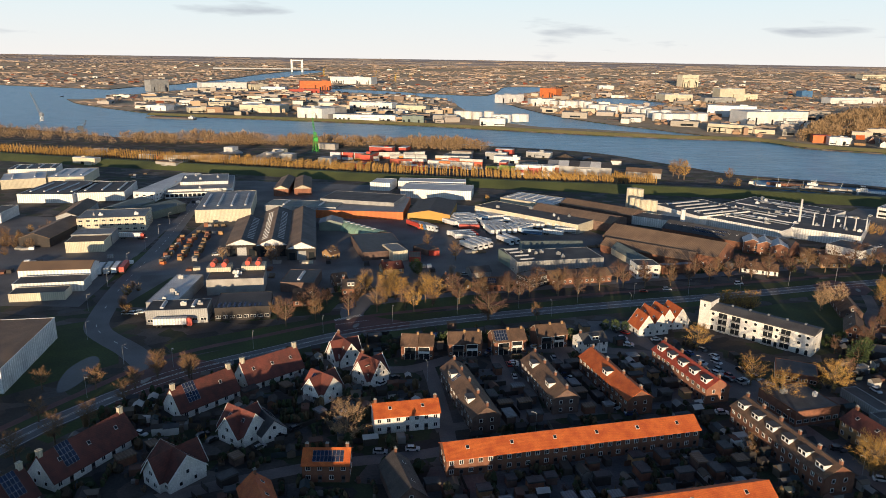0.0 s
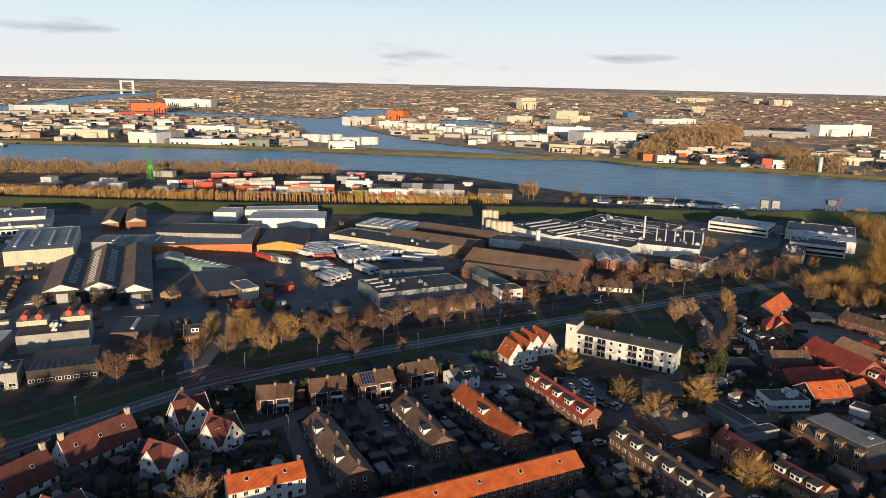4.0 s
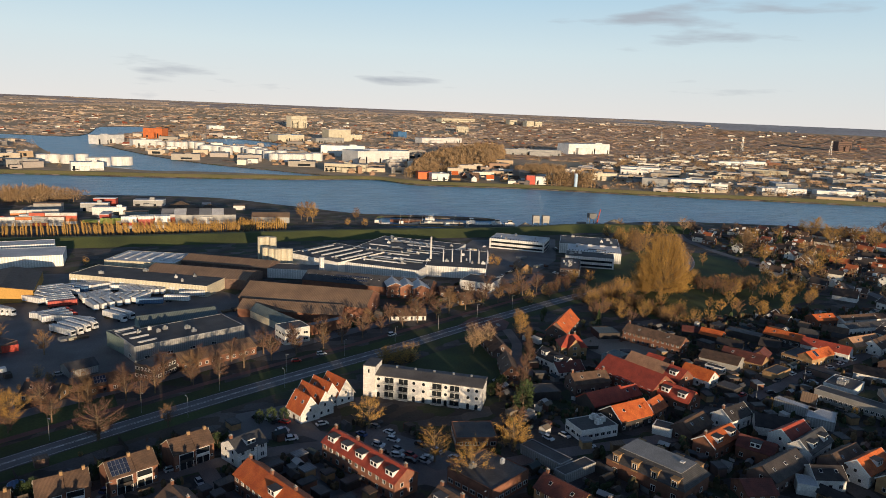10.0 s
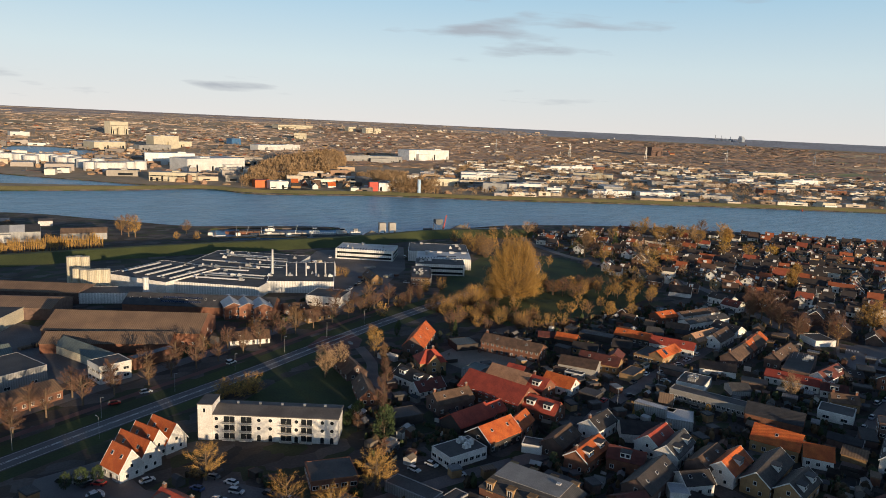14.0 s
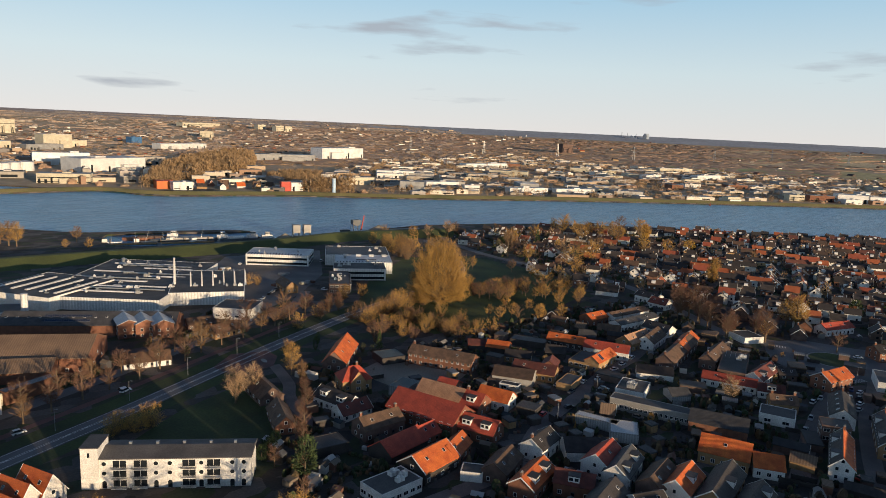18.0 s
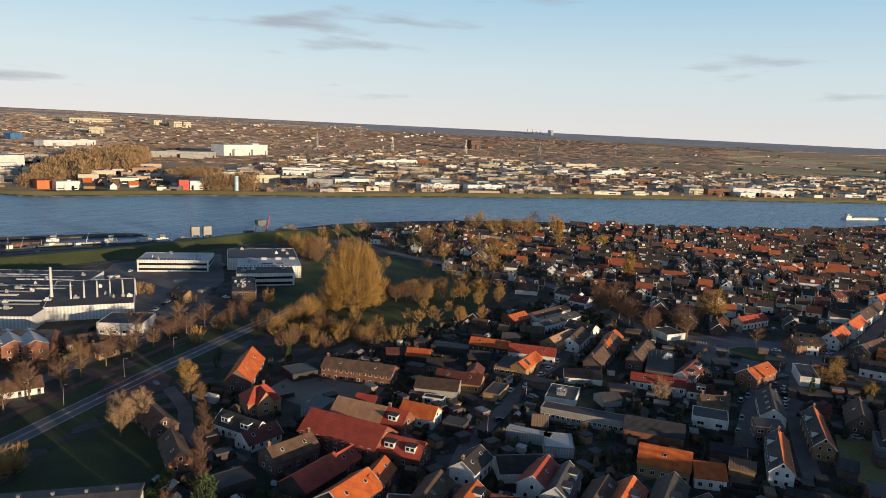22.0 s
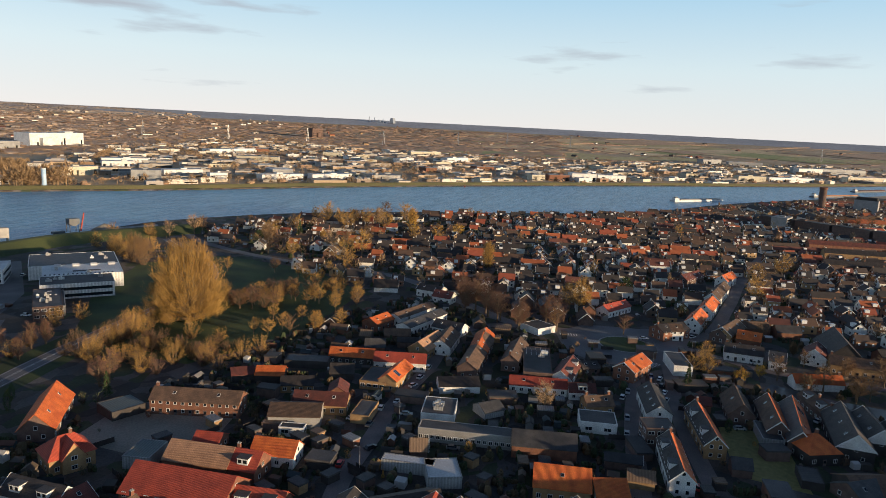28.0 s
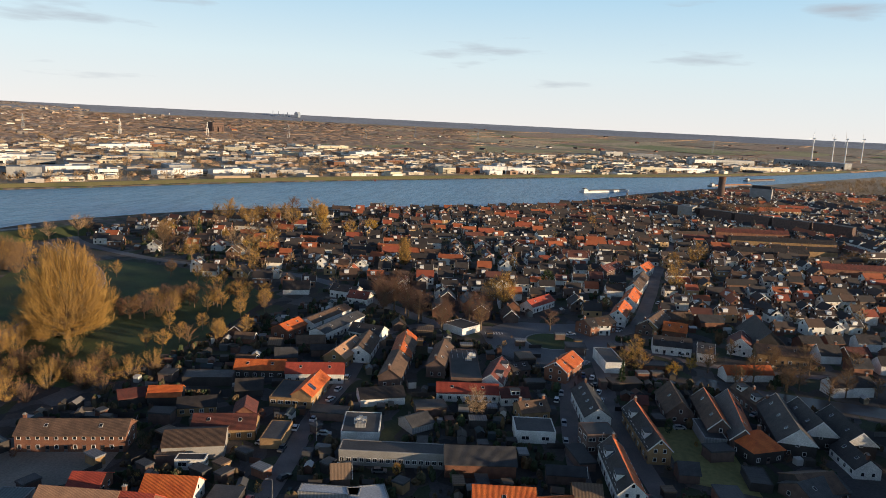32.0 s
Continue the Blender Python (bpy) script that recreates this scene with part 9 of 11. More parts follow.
trailer(15.6, 431.6, 11, 0, cab=1)
trailer(74.0, 445.3, -31, 0)
trailer(83.3, 451.5, -11, 1)
trailer(59.9, 444.6, -20, 2)
trailer(-19.0, 464.5, -55, 3, cab=1)
trailer(-16.7, 462.9, -55, 0, cab=3)
trailer(-14.4, 461.3, -56, 2, cab=2)
trailer(-12.1, 459.7, -56, 0, cab=0)
trailer(-9.8, 458.2, -56, 0, cab=0)
trailer(-7.6, 456.6, -56, 1, cab=0)
trailer(-194.3, 422.6, -1, 0, cab=1)
trailer(-179.0, 351.2, 105, 0)
trailer(-175.6, 352.7, 104, 1)
trailer(-172.2, 354.3, 103, 0)
trailer(-168.7, 355.8, 102, 3)
trailer(-114.5, 277.3, 7, 0, cab=1)
trailer(89.1, 493.0, -24, 0)

# containers by the river
crate(-37.0, 780.7, 0.02, 15, 2)
crate(-37.0, 780.7, 2.52, 15, 1)
crate(-37.0, 780.7, 5.02, 15, 1)
crate(-37.0, 780.7, 7.52, 15, 2)
crate(-25.0, 783.9, 0.02, 15, 1)
crate(-25.0, 783.9, 2.52, 15, 2)
crate(-25.0, 783.9, 5.02, 15, 1)
crate(-25.0, 783.9, 7.52, 15, 1)
crate(-8.7, 733.0, 0.02, -15, 1)
crate(-8.7, 733.0, 2.52, -15, 2)
crate(-8.7, 733.0, 5.02, -15, 1)
crate(3.3, 729.8, 0.02, -15, 2)
crate(3.3, 729.8, 2.52, -15, 1)
crate(3.3, 729.8, 5.02, -15, 3)
crate(15.3, 726.6, 0.02, -15, 0)
crate(15.3, 726.6, 2.52, -15, 1)
crate(15.3, 726.6, 5.02, -15, 2)
crate(27.2, 723.4, 0.02, -15, 1)
crate(27.2, 723.4, 2.52, -15, 2)
crate(27.2, 723.4, 5.02, -15, 1)
crate(13.2, 735.1, 0.02, -15, 1)
crate(13.2, 735.1, 2.52, -15, 1)
crate(13.2, 735.1, 5.02, -15, 3)
crate(13.2, 735.1, 7.52, -15, 0)
crate(25.1, 731.9, 0.02, -15, 1)
crate(25.1, 731.9, 2.52, -15, 0)
crate(25.1, 731.9, 5.02, -15, 3)
crate(25.1, 731.9, 7.52, -15, 1)
crate(37.1, 728.7, 0.02, -15, 1)
crate(37.1, 728.7, 2.52, -15, 3)
crate(37.1, 728.7, 5.02, -15, 0)
crate(37.1, 728.7, 7.52, -15, 1)
crate(87.4, 700.1, 0.02, -9, 1)
crate(87.4, 700.1, 2.52, -9, 1)
crate(87.4, 700.1, 5.02, -9, 0)
crate(87.4, 700.1, 7.52, -9, 1)
crate(99.6, 698.2, 0.02, -9, 1)
crate(99.6, 698.2, 2.52, -9, 2)
crate(99.6, 698.2, 5.02, -9, 0)
crate(99.6, 698.2, 7.52, -9, 1)
crate(111.8, 696.3, 0.02, -9, 0)
crate(111.8, 696.3, 2.52, -9, 0)
crate(111.8, 696.3, 5.02, -9, 0)
crate(111.8, 696.3, 7.52, -9, 1)
crate(66.3, 721.0, 0.02, -15, 4)
crate(66.3, 721.0, 2.52, -15, 4)
crate(78.3, 717.9, 0.02, -15, 2)
crate(78.3, 717.9, 2.52, -15, 4)
crate(53.1, 732.7, 0.02, -15, 4)
crate(65.1, 729.6, 0.02, -15, 1)
crate(-119.3, 789.3, 0.02, -2, 0)
crate(-119.3, 789.3, 2.52, -2, 0)
crate(-119.3, 789.3, 5.02, -2, 0)
crate(-106.9, 788.9, 0.02, -2, 1)
crate(-106.9, 788.9, 2.52, -2, 1)
crate(-106.9, 788.9, 5.02, -2, 1)
crate(-94.5, 788.5, 0.02, -2, 2)
crate(-94.5, 788.5, 2.52, -2, 2)
crate(-94.5, 788.5, 5.02, -2, 1)
crate(-89.9, 789.8, 0.02, 12, 1)
crate(-89.9, 789.8, 2.52, 12, 1)
crate(-89.9, 789.8, 5.02, 12, 1)
crate(-77.7, 792.4, 0.02, 12, 2)
crate(-77.7, 792.4, 2.52, 12, 1)
crate(-77.7, 792.4, 5.02, 12, 0)
crate(-65.6, 795.0, 0.02, 12, 0)
crate(-65.6, 795.0, 2.52, 12, 1)
crate(-65.6, 795.0, 5.02, 12, 1)
crate(-53.5, 797.6, 0.02, 12, 1)
crate(-53.5, 797.6, 2.52, 12, 2)
crate(-53.5, 797.6, 5.02, 12, 1)
crate(-292.2, 747.6, 0.02, 5, 1)
crate(-292.2, 747.6, 2.52, 5, 1)
crate(-292.2, 747.6, 5.02, 5, 2)
crate(-279.8, 748.6, 0.02, 5, 1)
crate(-279.8, 748.6, 2.52, 5, 1)
crate(-279.8, 748.6, 5.02, 5, 1)
crate(-267.5, 749.6, 0.02, 5, 2)
crate(-267.5, 749.6, 2.52, 5, 1)
crate(-267.5, 749.6, 5.02, 5, 1)
crate(-255.1, 750.6, 0.02, 5, 1)
crate(-255.1, 750.6, 2.52, 5, 2)
crate(-255.1, 750.6, 5.02, 5, 1)
crate(-242.8, 751.6, 0.02, 5, 1)
crate(-242.8, 751.6, 2.52, 5, 1)
crate(-242.8, 751.6, 5.02, 5, 2)
crate(-315.3, 756.8, 0.02, -2, 3)
crate(-315.3, 756.8, 2.52, -2, 0)
crate(-303.0, 756.4, 0.02, -2, 3)
crate(-303.0, 756.4, 2.52, -2, 0)
crate(-50.6, 760.3, 0.02, -2, 0)
crate(-50.6, 760.3, 2.52, -2, 0)
crate(-38.2, 759.9, 0.02, -2, 1)
crate(-38.2, 759.9, 2.52, -2, 0)
crate(-25.8, 759.4, 0.02, -2, 0)
crate(-25.8, 759.4, 2.52, -2, 1)
crate(-35.3, 776.1, 0.02, -2, 1)
crate(-35.3, 776.1, 2.52, -2, 1)
crate(-35.3, 776.1, 5.02, -2, 2)
crate(-22.9, 775.7, 0.02, -2, 1)
crate(-22.9, 775.7, 2.52, -2, 1)
crate(-22.9, 775.7, 5.02, -2, 2)
crate(-6.4, 735.3, 0.02, -2, 1)
crate(-6.4, 735.3, 2.52, -2, 1)
crate(-6.4, 735.3, 5.02, -2, 2)
crate(6.0, 734.8, 0.02, -2, 1)
crate(6.0, 734.8, 2.52, -2, 3)
crate(6.0, 734.8, 5.02, -2, 1)
crate(18.4, 734.3, 0.02, -2, 1)
crate(18.4, 734.3, 2.52, -2, 2)
crate(18.4, 734.3, 5.02, -2, 1)
crate(-0.7, 754.5, 0.02, -2, 2)
crate(-0.7, 754.5, 2.52, -2, 1)
crate(-0.7, 754.5, 5.02, -2, 3)
crate(-0.7, 754.5, 7.52, -2, 1)
crate(11.7, 754.0, 0.02, -2, 1)
crate(11.7, 754.0, 2.52, -2, 2)
crate(11.7, 754.0, 5.02, -2, 2)
crate(11.7, 754.0, 7.52, -2, 1)
crate(24.1, 753.6, 0.02, -2, 3)
crate(24.1, 753.6, 2.52, -2, 1)
crate(24.1, 753.6, 5.02, -2, 1)
crate(24.1, 753.6, 7.52, -2, 2)

# masts and cranes
crane(-153, 847, 110, GREEN_PAINT, 24.0, 30.0, 'bright green harbour crane with a raised jib')
crane(-289, 3003, 60, YELLOW_PAINT, 30.0, 40.0, 'yellow quay crane far across the river')
crane(-207, 3137, 60, YELLOW_PAINT, 34.0, 44.0, 'yellow quay crane far across the river')
crane(-63, 1618, 80, DARK_STEEL, 26.0, 34.0, 'dark floating crane by the quay')
crane(-574, 3464, 60, YELLOW_PAINT, 40.0, 40.0, 'yellow quay crane far across the river')
crane(-674, 1188, 150, METAL, 16.0, 44.0, 'grey floating crane at the basin')
crane(-516, 1005, 30, DARK_STEEL, 12.0, 14.0, 'small dark quay crane')

# ships
barge(1223, 101, -42, 112, WALL['steel'], WALL['concrete'], True, 'white tanker barge under way')
barge(1524, -145, -44, 141, DARK_STEEL, CRATE[3], True, 'container barge with orange and green boxes')
barge(1744, -248, -41, 126, DARK_STEEL, WALL['brick'], True, 'dark dry-cargo barge on the river')
barge(-495, 1284, 165, 103, DARK_STEEL, WALL['dbrick'], True, 'long dark dry-cargo barge')
barge(-300, 935, -163, 50, CRATE[3], CRATE[3], True, 'orange work barge at the bank')
barge(338, 1348, 124, 78, DARK_STEEL, WALL['dbrick'], True, 'barge moored at the tank quay')
barge(356, 630, 152, 64, DARK_STEEL, WALL['concrete'], True, 'dark barge moored in the basin')
barge(334, 654, 150, 46, WALL['brick'], WALL['dbrick'], True, 'rusty barge moored in the basin')
barge(388, 611, 153, 40, DARK_STEEL, WALL['steel'], True, 'white-decked vessel moored in the basin')
barge(404, 600, 150, 26, DARK_STEEL, WALL['dbrick'], True, 'small pusher tug moored at the quay')


# ---- rows of trees and lamps along the roads ----
rng = random.Random(11)


def along(line, gap, offset, start=0.0, stop=1e9):
    out, run, nxt = [], 0.0, start
    for a, b in zip(line, line[1:]):
        d = b - a
        ln = d.length
        d = d / ln
        while nxt < run + ln and nxt < stop:
            q = a + d * (nxt - run) + Vector((-d.y, d.x)) * offset
            out.append((q.x, q.y, math.degrees(math.atan2(d.y, d.x))))
            nxt += gap
        run += ln
    return out


for off, gap in ((20.5, 12.5), (31.0, 15.0)):
    for x, y, a in along(MAIN, gap, off, 190, 545):
        plant(x + rng.uniform(-1, 1), y + rng.uniform(-1, 1), "round", rng.uniform(10, 13.5), tint=rng.choice(("pink", "pink", "brown")), group="street trees along the main road")
for x, y, a in along(MAIN, 30, 6.2, 20, 520):
    lamp(x, y, a - 90)
for x, y, a in along(EST, 34, 6.5, 10, 420):
    lamp(x, y, a - 90)
for x, y, a in along(MAIN, 40, -8.0, 300, 380):
    lamp(x, y, a + 90)
for x, y in ((-4, 228), (20, 246), (62, 250), (96, 236), (30, 192), (110, 196), (118, 170), (-28, 188), (250, 212), (285, 214), (318, 228), (300, 131), (340, 133), (380, 136), (405, 120), (440, 122)):
    lamp(x, y, rng.uniform(0, 360))


plant(21.8, 290.6, "wide", 13.5, tint="pink", seed=1, wide=1.2)


# ---- garden sheds, fences and shrubs ----
def garden(poly, sheds, fences, shrubs, rot):
    xs, ys = [p[0] for p in poly], [p[1] for p in poly]

    def spot(r):
        for _ in range(40):
            x, y = rng.uniform(min(xs), max(xs)), rng.uniform(min(ys), max(ys))
            if inside(x, y, poly) and free(x, y, r):
                return x, y
        return None

    for _ in range(sheds):
        p = spot(2.4)
        if p:
            L, W = rng.uniform(2.6, 5.5), rng.uniform(2.4, 3.4)
            a = rot + rng.choice((0, 90))
            claim(*p, a, L, W)
            block(*p, a, L, W, rng.uniform(2.2, 2.8), rng.choice(("dbrick", "dark", "dbrick", "dark", "brick", "yellow")), rng.choice(("felt", "slate", "slate", "felt", "rust", "grey")), name="garden_shed", label="small flat-roofed garden shed behind the houses", category="shed", group="garden sheds")
    for _ in range(fences):
        p = spot(1.0)
        if p:
            a, L = rot + rng.choice((0, 90, 90)), rng.uniform(5, 11)
            n = int(L / 1.85)
            f = Shape().box(-n * 0.925, -0.03, 0.0, n * 0.925, 0.03, 1.7)
            for i in range(n + 1):
                f.box(i * 1.85 - n * 0.925 - 0.06, -0.06, 0, i * 1.85 - n * 0.925 + 0.06, 0.06, 1.85)
            solo("garden_fence", f, WALL["dark"], p[0], p[1], 0, a, "weathered timber garden fence between plots", "fence", "garden fences")
    for _ in range(shrubs):
        p = spot(0.8)
        if p:
            plant(*p, rng.choice(("bush", "bush", "hedge", "fir")) if rng.random() < 0.5 else "bush", rng.uniform(1.6, 4.0), tint=rng.choice(("brown", "gold", "pink")) if rng.random() < 0.6 else "green", seed=rng.randrange(9))


garden([(-5, 150), (85, 165), (92, 180), (82, 190), (0, 172)], 26, 22, 14, 13)
garden([(15, 196), (34, 200), (32, 240), (12, 236)], 9, 8, 4, 15)
garden([(42, 205), (58, 208), (56, 245), (40, 240)], 9, 8, 4, 15)
garden([(66, 210), (86, 214), (84, 250), (64, 246)], 9, 8, 4, 15)
garden([(-120, 145), (-50, 150), (-35, 210), (-60, 225), (-100, 200)], 10, 10, 16, 45)
garden([(120, 150), (235, 150), (300, 215), (280, 260), (215, 260), (150, 215)], 26, 18, 26, -20)
garden([(250, 100), (420, 100), (410, 215), (330, 215), (270, 190)], 28, 20, 30, 15)
garden([(-35, 262), (60, 272), (80, 285), (20, 284), (-20, 275)], 6, 5, 16, 12)
garden([(150, 270), (230, 300), (300, 290), (300, 230), (200, 215)], 10, 10, 18, -20)

made_sheds = 0
# ---- unseen terraces added behind the flight to shade the near streets ----
for x, y, L, r in ((-230, 96, 60, 16), (-165, 104, 60, 16), (-108, 106, 50, 16), (-62, 104, 44, 16), (-26, 100, 30, 12), (35, 98, 88, 9.4), (112, 92, 56, 13), (172, 80, 58, 14.5), (230, 60, 56, 15), (286, 38, 54, 15), (334, 6, 34, 14), (-170, 50, 70, 12), (-60, 48, 70, 12), (60, 40, 80, 9.4), (160, 22, 70, 12)):
    gable(x, y, rng.choice((4, 8, 12)) if x < 100 else -18, L, 9.5, r - 3.8, r, rng.choice(("brown", "dark", "orange")), "dbrick", detail=0, chimneys=1, name="terrace", category="terrace", label="unseen brick terrace added to cast shade", group="terraced rows")
# unseen scrub, added to dim the low sun further
for i in range(26):
    x, y = -230 + i * 19 + rng.uniform(-5, 5), rng.choice((72, 116, 66)) + rng.uniform(-5, 5) - (20 if i > 18 else 0)
    if free(x, y, 2):
        plant(x, y, "bush", rng.uniform(10, 13), tint="brown", group="scrub behind the terraces")
# ---- outbuildings that crowd the plots ----
CROWD = [(215, 130), (250, 100), (300, 95), (410, 100), (418, 205), (400, 290), (330, 292), (280, 262), (235, 258), (190, 235), (150, 225), (130, 170), (150, 148)]
for _ in range(420):
    x, y = rng.uniform(130, 420), rng.uniform(95, 292)
    if made_sheds >= 125:
        break
    L, W = rng.uniform(5, 12), rng.uniform(4, 7)
    if inside(x, y, CROWD) and free(x, y, W * 0.6 + 1.2):
        made_sheds += 1
        a = rng.choice((8, 98, -68, 22, -82))
        claim(x, y, a, L, W)
        if rng.random() < 0.55:
            e = rng.uniform(2.4, 3.2)
            o = shed3(x, y, a, L, min(W, L), e, e + W * rng.uniform(0.28, 0.42), rng.choice(("dark", "dark", "brown", "darkred", "slate", "rust")), rng.choice(("dbrick", "brick", "dark", "yellow", "dbrick")), "small pitched outbuilding behind the village houses", "outbuildings of the village")
        else:
            block(x, y, a, L, W, rng.uniform(2.4, 3.4), rng.choice(("dbrick", "dark", "brick", "dbrick")), rng.choice(("felt", "felt", "slate", "rust")), name="outbuilding", label="low flat-roofed outbuilding behind the houses", category="shed", group="outbuildings of the village")
# ---- pond and thicket ----
solo("pond", sheet([tuple(p) for p in smooth([(-133, 246), (-128, 242), (-126, 228), (-127, 219), (-130, 216), (-134, 224), (-136, 236)], True, 4)], 0.1), STILL, label="narrow still pond beside the junction", category="pond", kind="structure")
THICKET = [(282, 334), (300, 340), (322, 345), (336, 338), (331, 318), (320, 288), (300, 291), (288, 308)]
for _ in range(64):
    x, y = rng.uniform(280, 338), rng.uniform(286, 346)
    if inside(x, y, THICKET) and free(x, y, 2):
        plant(x, y, "bush", rng.uniform(5, 9.5), tint=rng.choice(("brown", "gold", "brown", "pink")), group="thicket at the bend", wide=1.2)
for x, y, a in along(MAIN, 3.4, -13, 548, 655):
    plant(x + rng.uniform(-4, 4), y + rng.uniform(-7, 3), "bush", rng.uniform(9, 15), tint=rng.choice(("gold", "gold", "brown")), group="thicket at the bend")
ORCHARD = [(376, 352), (392, 356), (424, 336), (428, 312), (392, 312), (378, 334)]
for _ in range(60):
    x, y = rng.uniform(372, 432), rng.uniform(308, 358)
    if inside(x, y, ORCHARD) and free(x, y, 2):
        plant(x, y, rng.choice(("round", "bush", "wide")), rng.uniform(7, 12), tint=rng.choice(("gold", "brown", "pink")), group="orchard trees")
for x, y in ((359, 287), (372, 281), (428, 318), (419, 296), (345, 303), (437, 330), (447, 342), (404, 300), (410, 290), (352, 296), (441, 318), (455, 352), (432, 300), (397, 296), (460, 372), (447, 398)):
    if free(x, y, 2):
        plant(x, y, "round", rng.uniform(8, 11), tint=rng.choice(("gold", "brown")), group="orchard trees")
for x, y in ((446, 478), (452, 490), (458, 498), (462, 478), (470, 490), (452, 466), (440, 466), (476, 500), (436, 454)):
    plant(x, y, "bush", rng.uniform(12, 17), tint=rng.choice(("gold", "brown")), group="trees below the dike")

plant(345, 347, "poplar", 41, tint="gold", seed=0, wide=1.1)
plant(353, 353, "poplar", 36, tint="gold", seed=1, wide=0.85)

# evergreen shrubs between the houses, round the car park and beside the flats
# added where they stop streaks of low sun on verge and road
for x, y, h in ((71, 279, 5.2), (75, 278, 5.8), (79, 277, 5.4), (83, 277, 5.0), (92, 291, 4.2), (95.5, 292, 4.6), (0.2, 262, 5.2), (3.2, 262.5, 5.6), (17.5, 264, 5.0), (20, 265, 5.2), (35.2, 268, 5.0), (38, 269, 5.2), (50.5, 268, 5.4), (54, 267, 5.8), (57, 267, 5.0), (158, 264, 5.5), (163, 266, 6.2), (167, 269, 5.6), (172, 272, 5.2)):
    if free(x, y, 1):
        plant(x, y, "hedge", h, tint="green", group="shrubs between houses and road")

# ---- the village beyond the square ----
VILLAGE = [(430, 165), (455, 330), (520, 470), (570, 520), (690, 470), (775, 390), (838, 300), (900, 225), (1000, 125), (1195, 15), (1420, -140), (1420, -460), (900, -460), (520, -300), (330, -80), (300, 20), (300, 95), (395, 95), (410, 130)]
FORELAND = [(489, 300), (493, 360), (502, 420), (528, 484), (560, 520), (690, 470), (775, 390), (740, 330), (600, 330)]
STREETS = [[(424, 150), (439, 115), (514, 98), (597, 85), (720, 60)], [(424, 150), (416, 179), (422, 209), (444, 237), (489, 300), (493, 360), (502, 420), (528, 484), (560, 520)], [(420, 128), (410, 107), (403, 95), (399.5, 82), (398, 65), (399, 45), (400, 24), (398, -20)]]
for line in STREETS:
    sm = smooth(line, n=4)
    for a in sm:
        PLACED.append((a.x, a.y, 4.5))
PLACED.append((413, 150, 29))
CANAL = smooth([(379, 91), (371, 72), (368, 52), (366, 34), (360, -10), (345, -60), (320, -120)])
for a in CANAL:
    PLACED.append((a.x, a.y, 7))
solo("canal", ribbon(CANAL, 11, 0.06), STILL, label="narrow still canal between gardens", category="canal", kind="structure")
WALLS = ("dbrick", "brick", "white", "yellow", "white", "brick", "brick")
ROOFS = ("dark", "dark", "dark", "dark", "dark", "brown", "brown", "brown", "slate", "darkred", "darkred", "dark", "dark", "orange", "darkred", "dark")
rows_far = []
for x, y, a, L, wl in ((754, -36, -80, 92, "yellow"), (712, -40, -78, 56, "yellow"), (690, -10, -79, 60, "dbrick"), (800, -20, -78, 70, "brick"), (640, -60, -80, 60, "brick")):
    gable(x, y, a, L, 9, 5.8, 8.8, "dark" if wl != "brick" else "darkred", wl, detail=0, chimneys=5, name="terrace", category="terrace", label="long %s terrace with a dark roof in the village" % {"yellow": "yellow brick", "dbrick": "dark brick", "brick": "red brick"}[wl], group="long village terraces")
for i in range(5):
    claim(942 - i * 22, 22 - i * 33, 56, 40, 16)
made = 0
cells = [(cx, cy) for cx in range(320, 1440, 92) for cy in range(-450, 540, 92)]
cells.sort(key=lambda c: (c[0] - 90) ** 2 + (c[1] - 140) ** 2)
for cx, cy in cells:
    ang = rng.choice((-72, -78, -66, -75, 14))
    terraced = rng.random() < 0.55
    ca, sa = math.cos(radians(ang)), math.sin(radians(ang))
    v = -46.0
    while v < 46:
        u = -46 + rng.uniform(0, 6)
        while u < 46:
            L = rng.uniform(24, 55) if terraced and cx > 640 and cy < 100 else rng.uniform(11, 20) if terraced and rng.random() < 0.5 else rng.uniform(7, 10.5)
            W = rng.uniform(6.2, 8.4)
            um = u + L / 2
            vj = v + rng.uniform(-3.5, 3.5)
            x, y = cx + um * ca - vj * sa, cy + um * sa + vj * ca
            turn = ang if (terraced or rng.random() < 0.75) else ang + 90
            if inside(x, y, VILLAGE) and free(x, y, max(5.4, L * 0.3)) and not (inside(x, y, FORELAND) and rng.random() < 0.6):
                near = math.hypot(x - 100, y - 140)
                if W > L:
                    W = L
                e = rng.uniform(2.8, 5.0)
                r = e + W * rng.uniform(0.32, 0.44)
                row = (x, y, turn + rng.gauss(0, 3), L, W, e, r, rng.choice(ROOFS), rng.choice(WALLS))
                claim(x, y, turn, L, W)
                if near < 272:
                    gable(*row, detail=1, chimneys=1 if L < 15 else 3, dormers=(2 if L > 15 else 1) if rng.random() < 0.3 else 0, white_edge=rng.random() < 0.35, label="%s village house with a %s tiled roof among gardens" % (row[8], row[7]), group="village houses")
                elif made < 70:
                    made += 1
                    h = shed3(*row, "%s village house with a %s tiled roof" % (row[8], row[7]), "village houses")
                    part("chimney", CHIMNEY_MESH, None, h, at=pose(L / 2 - 1, 0.2, r))
                else:
                    rows_far.append(row)
            u += L + rng.uniform(1.5, 7.0)
        v += rng.uniform(13, 20)


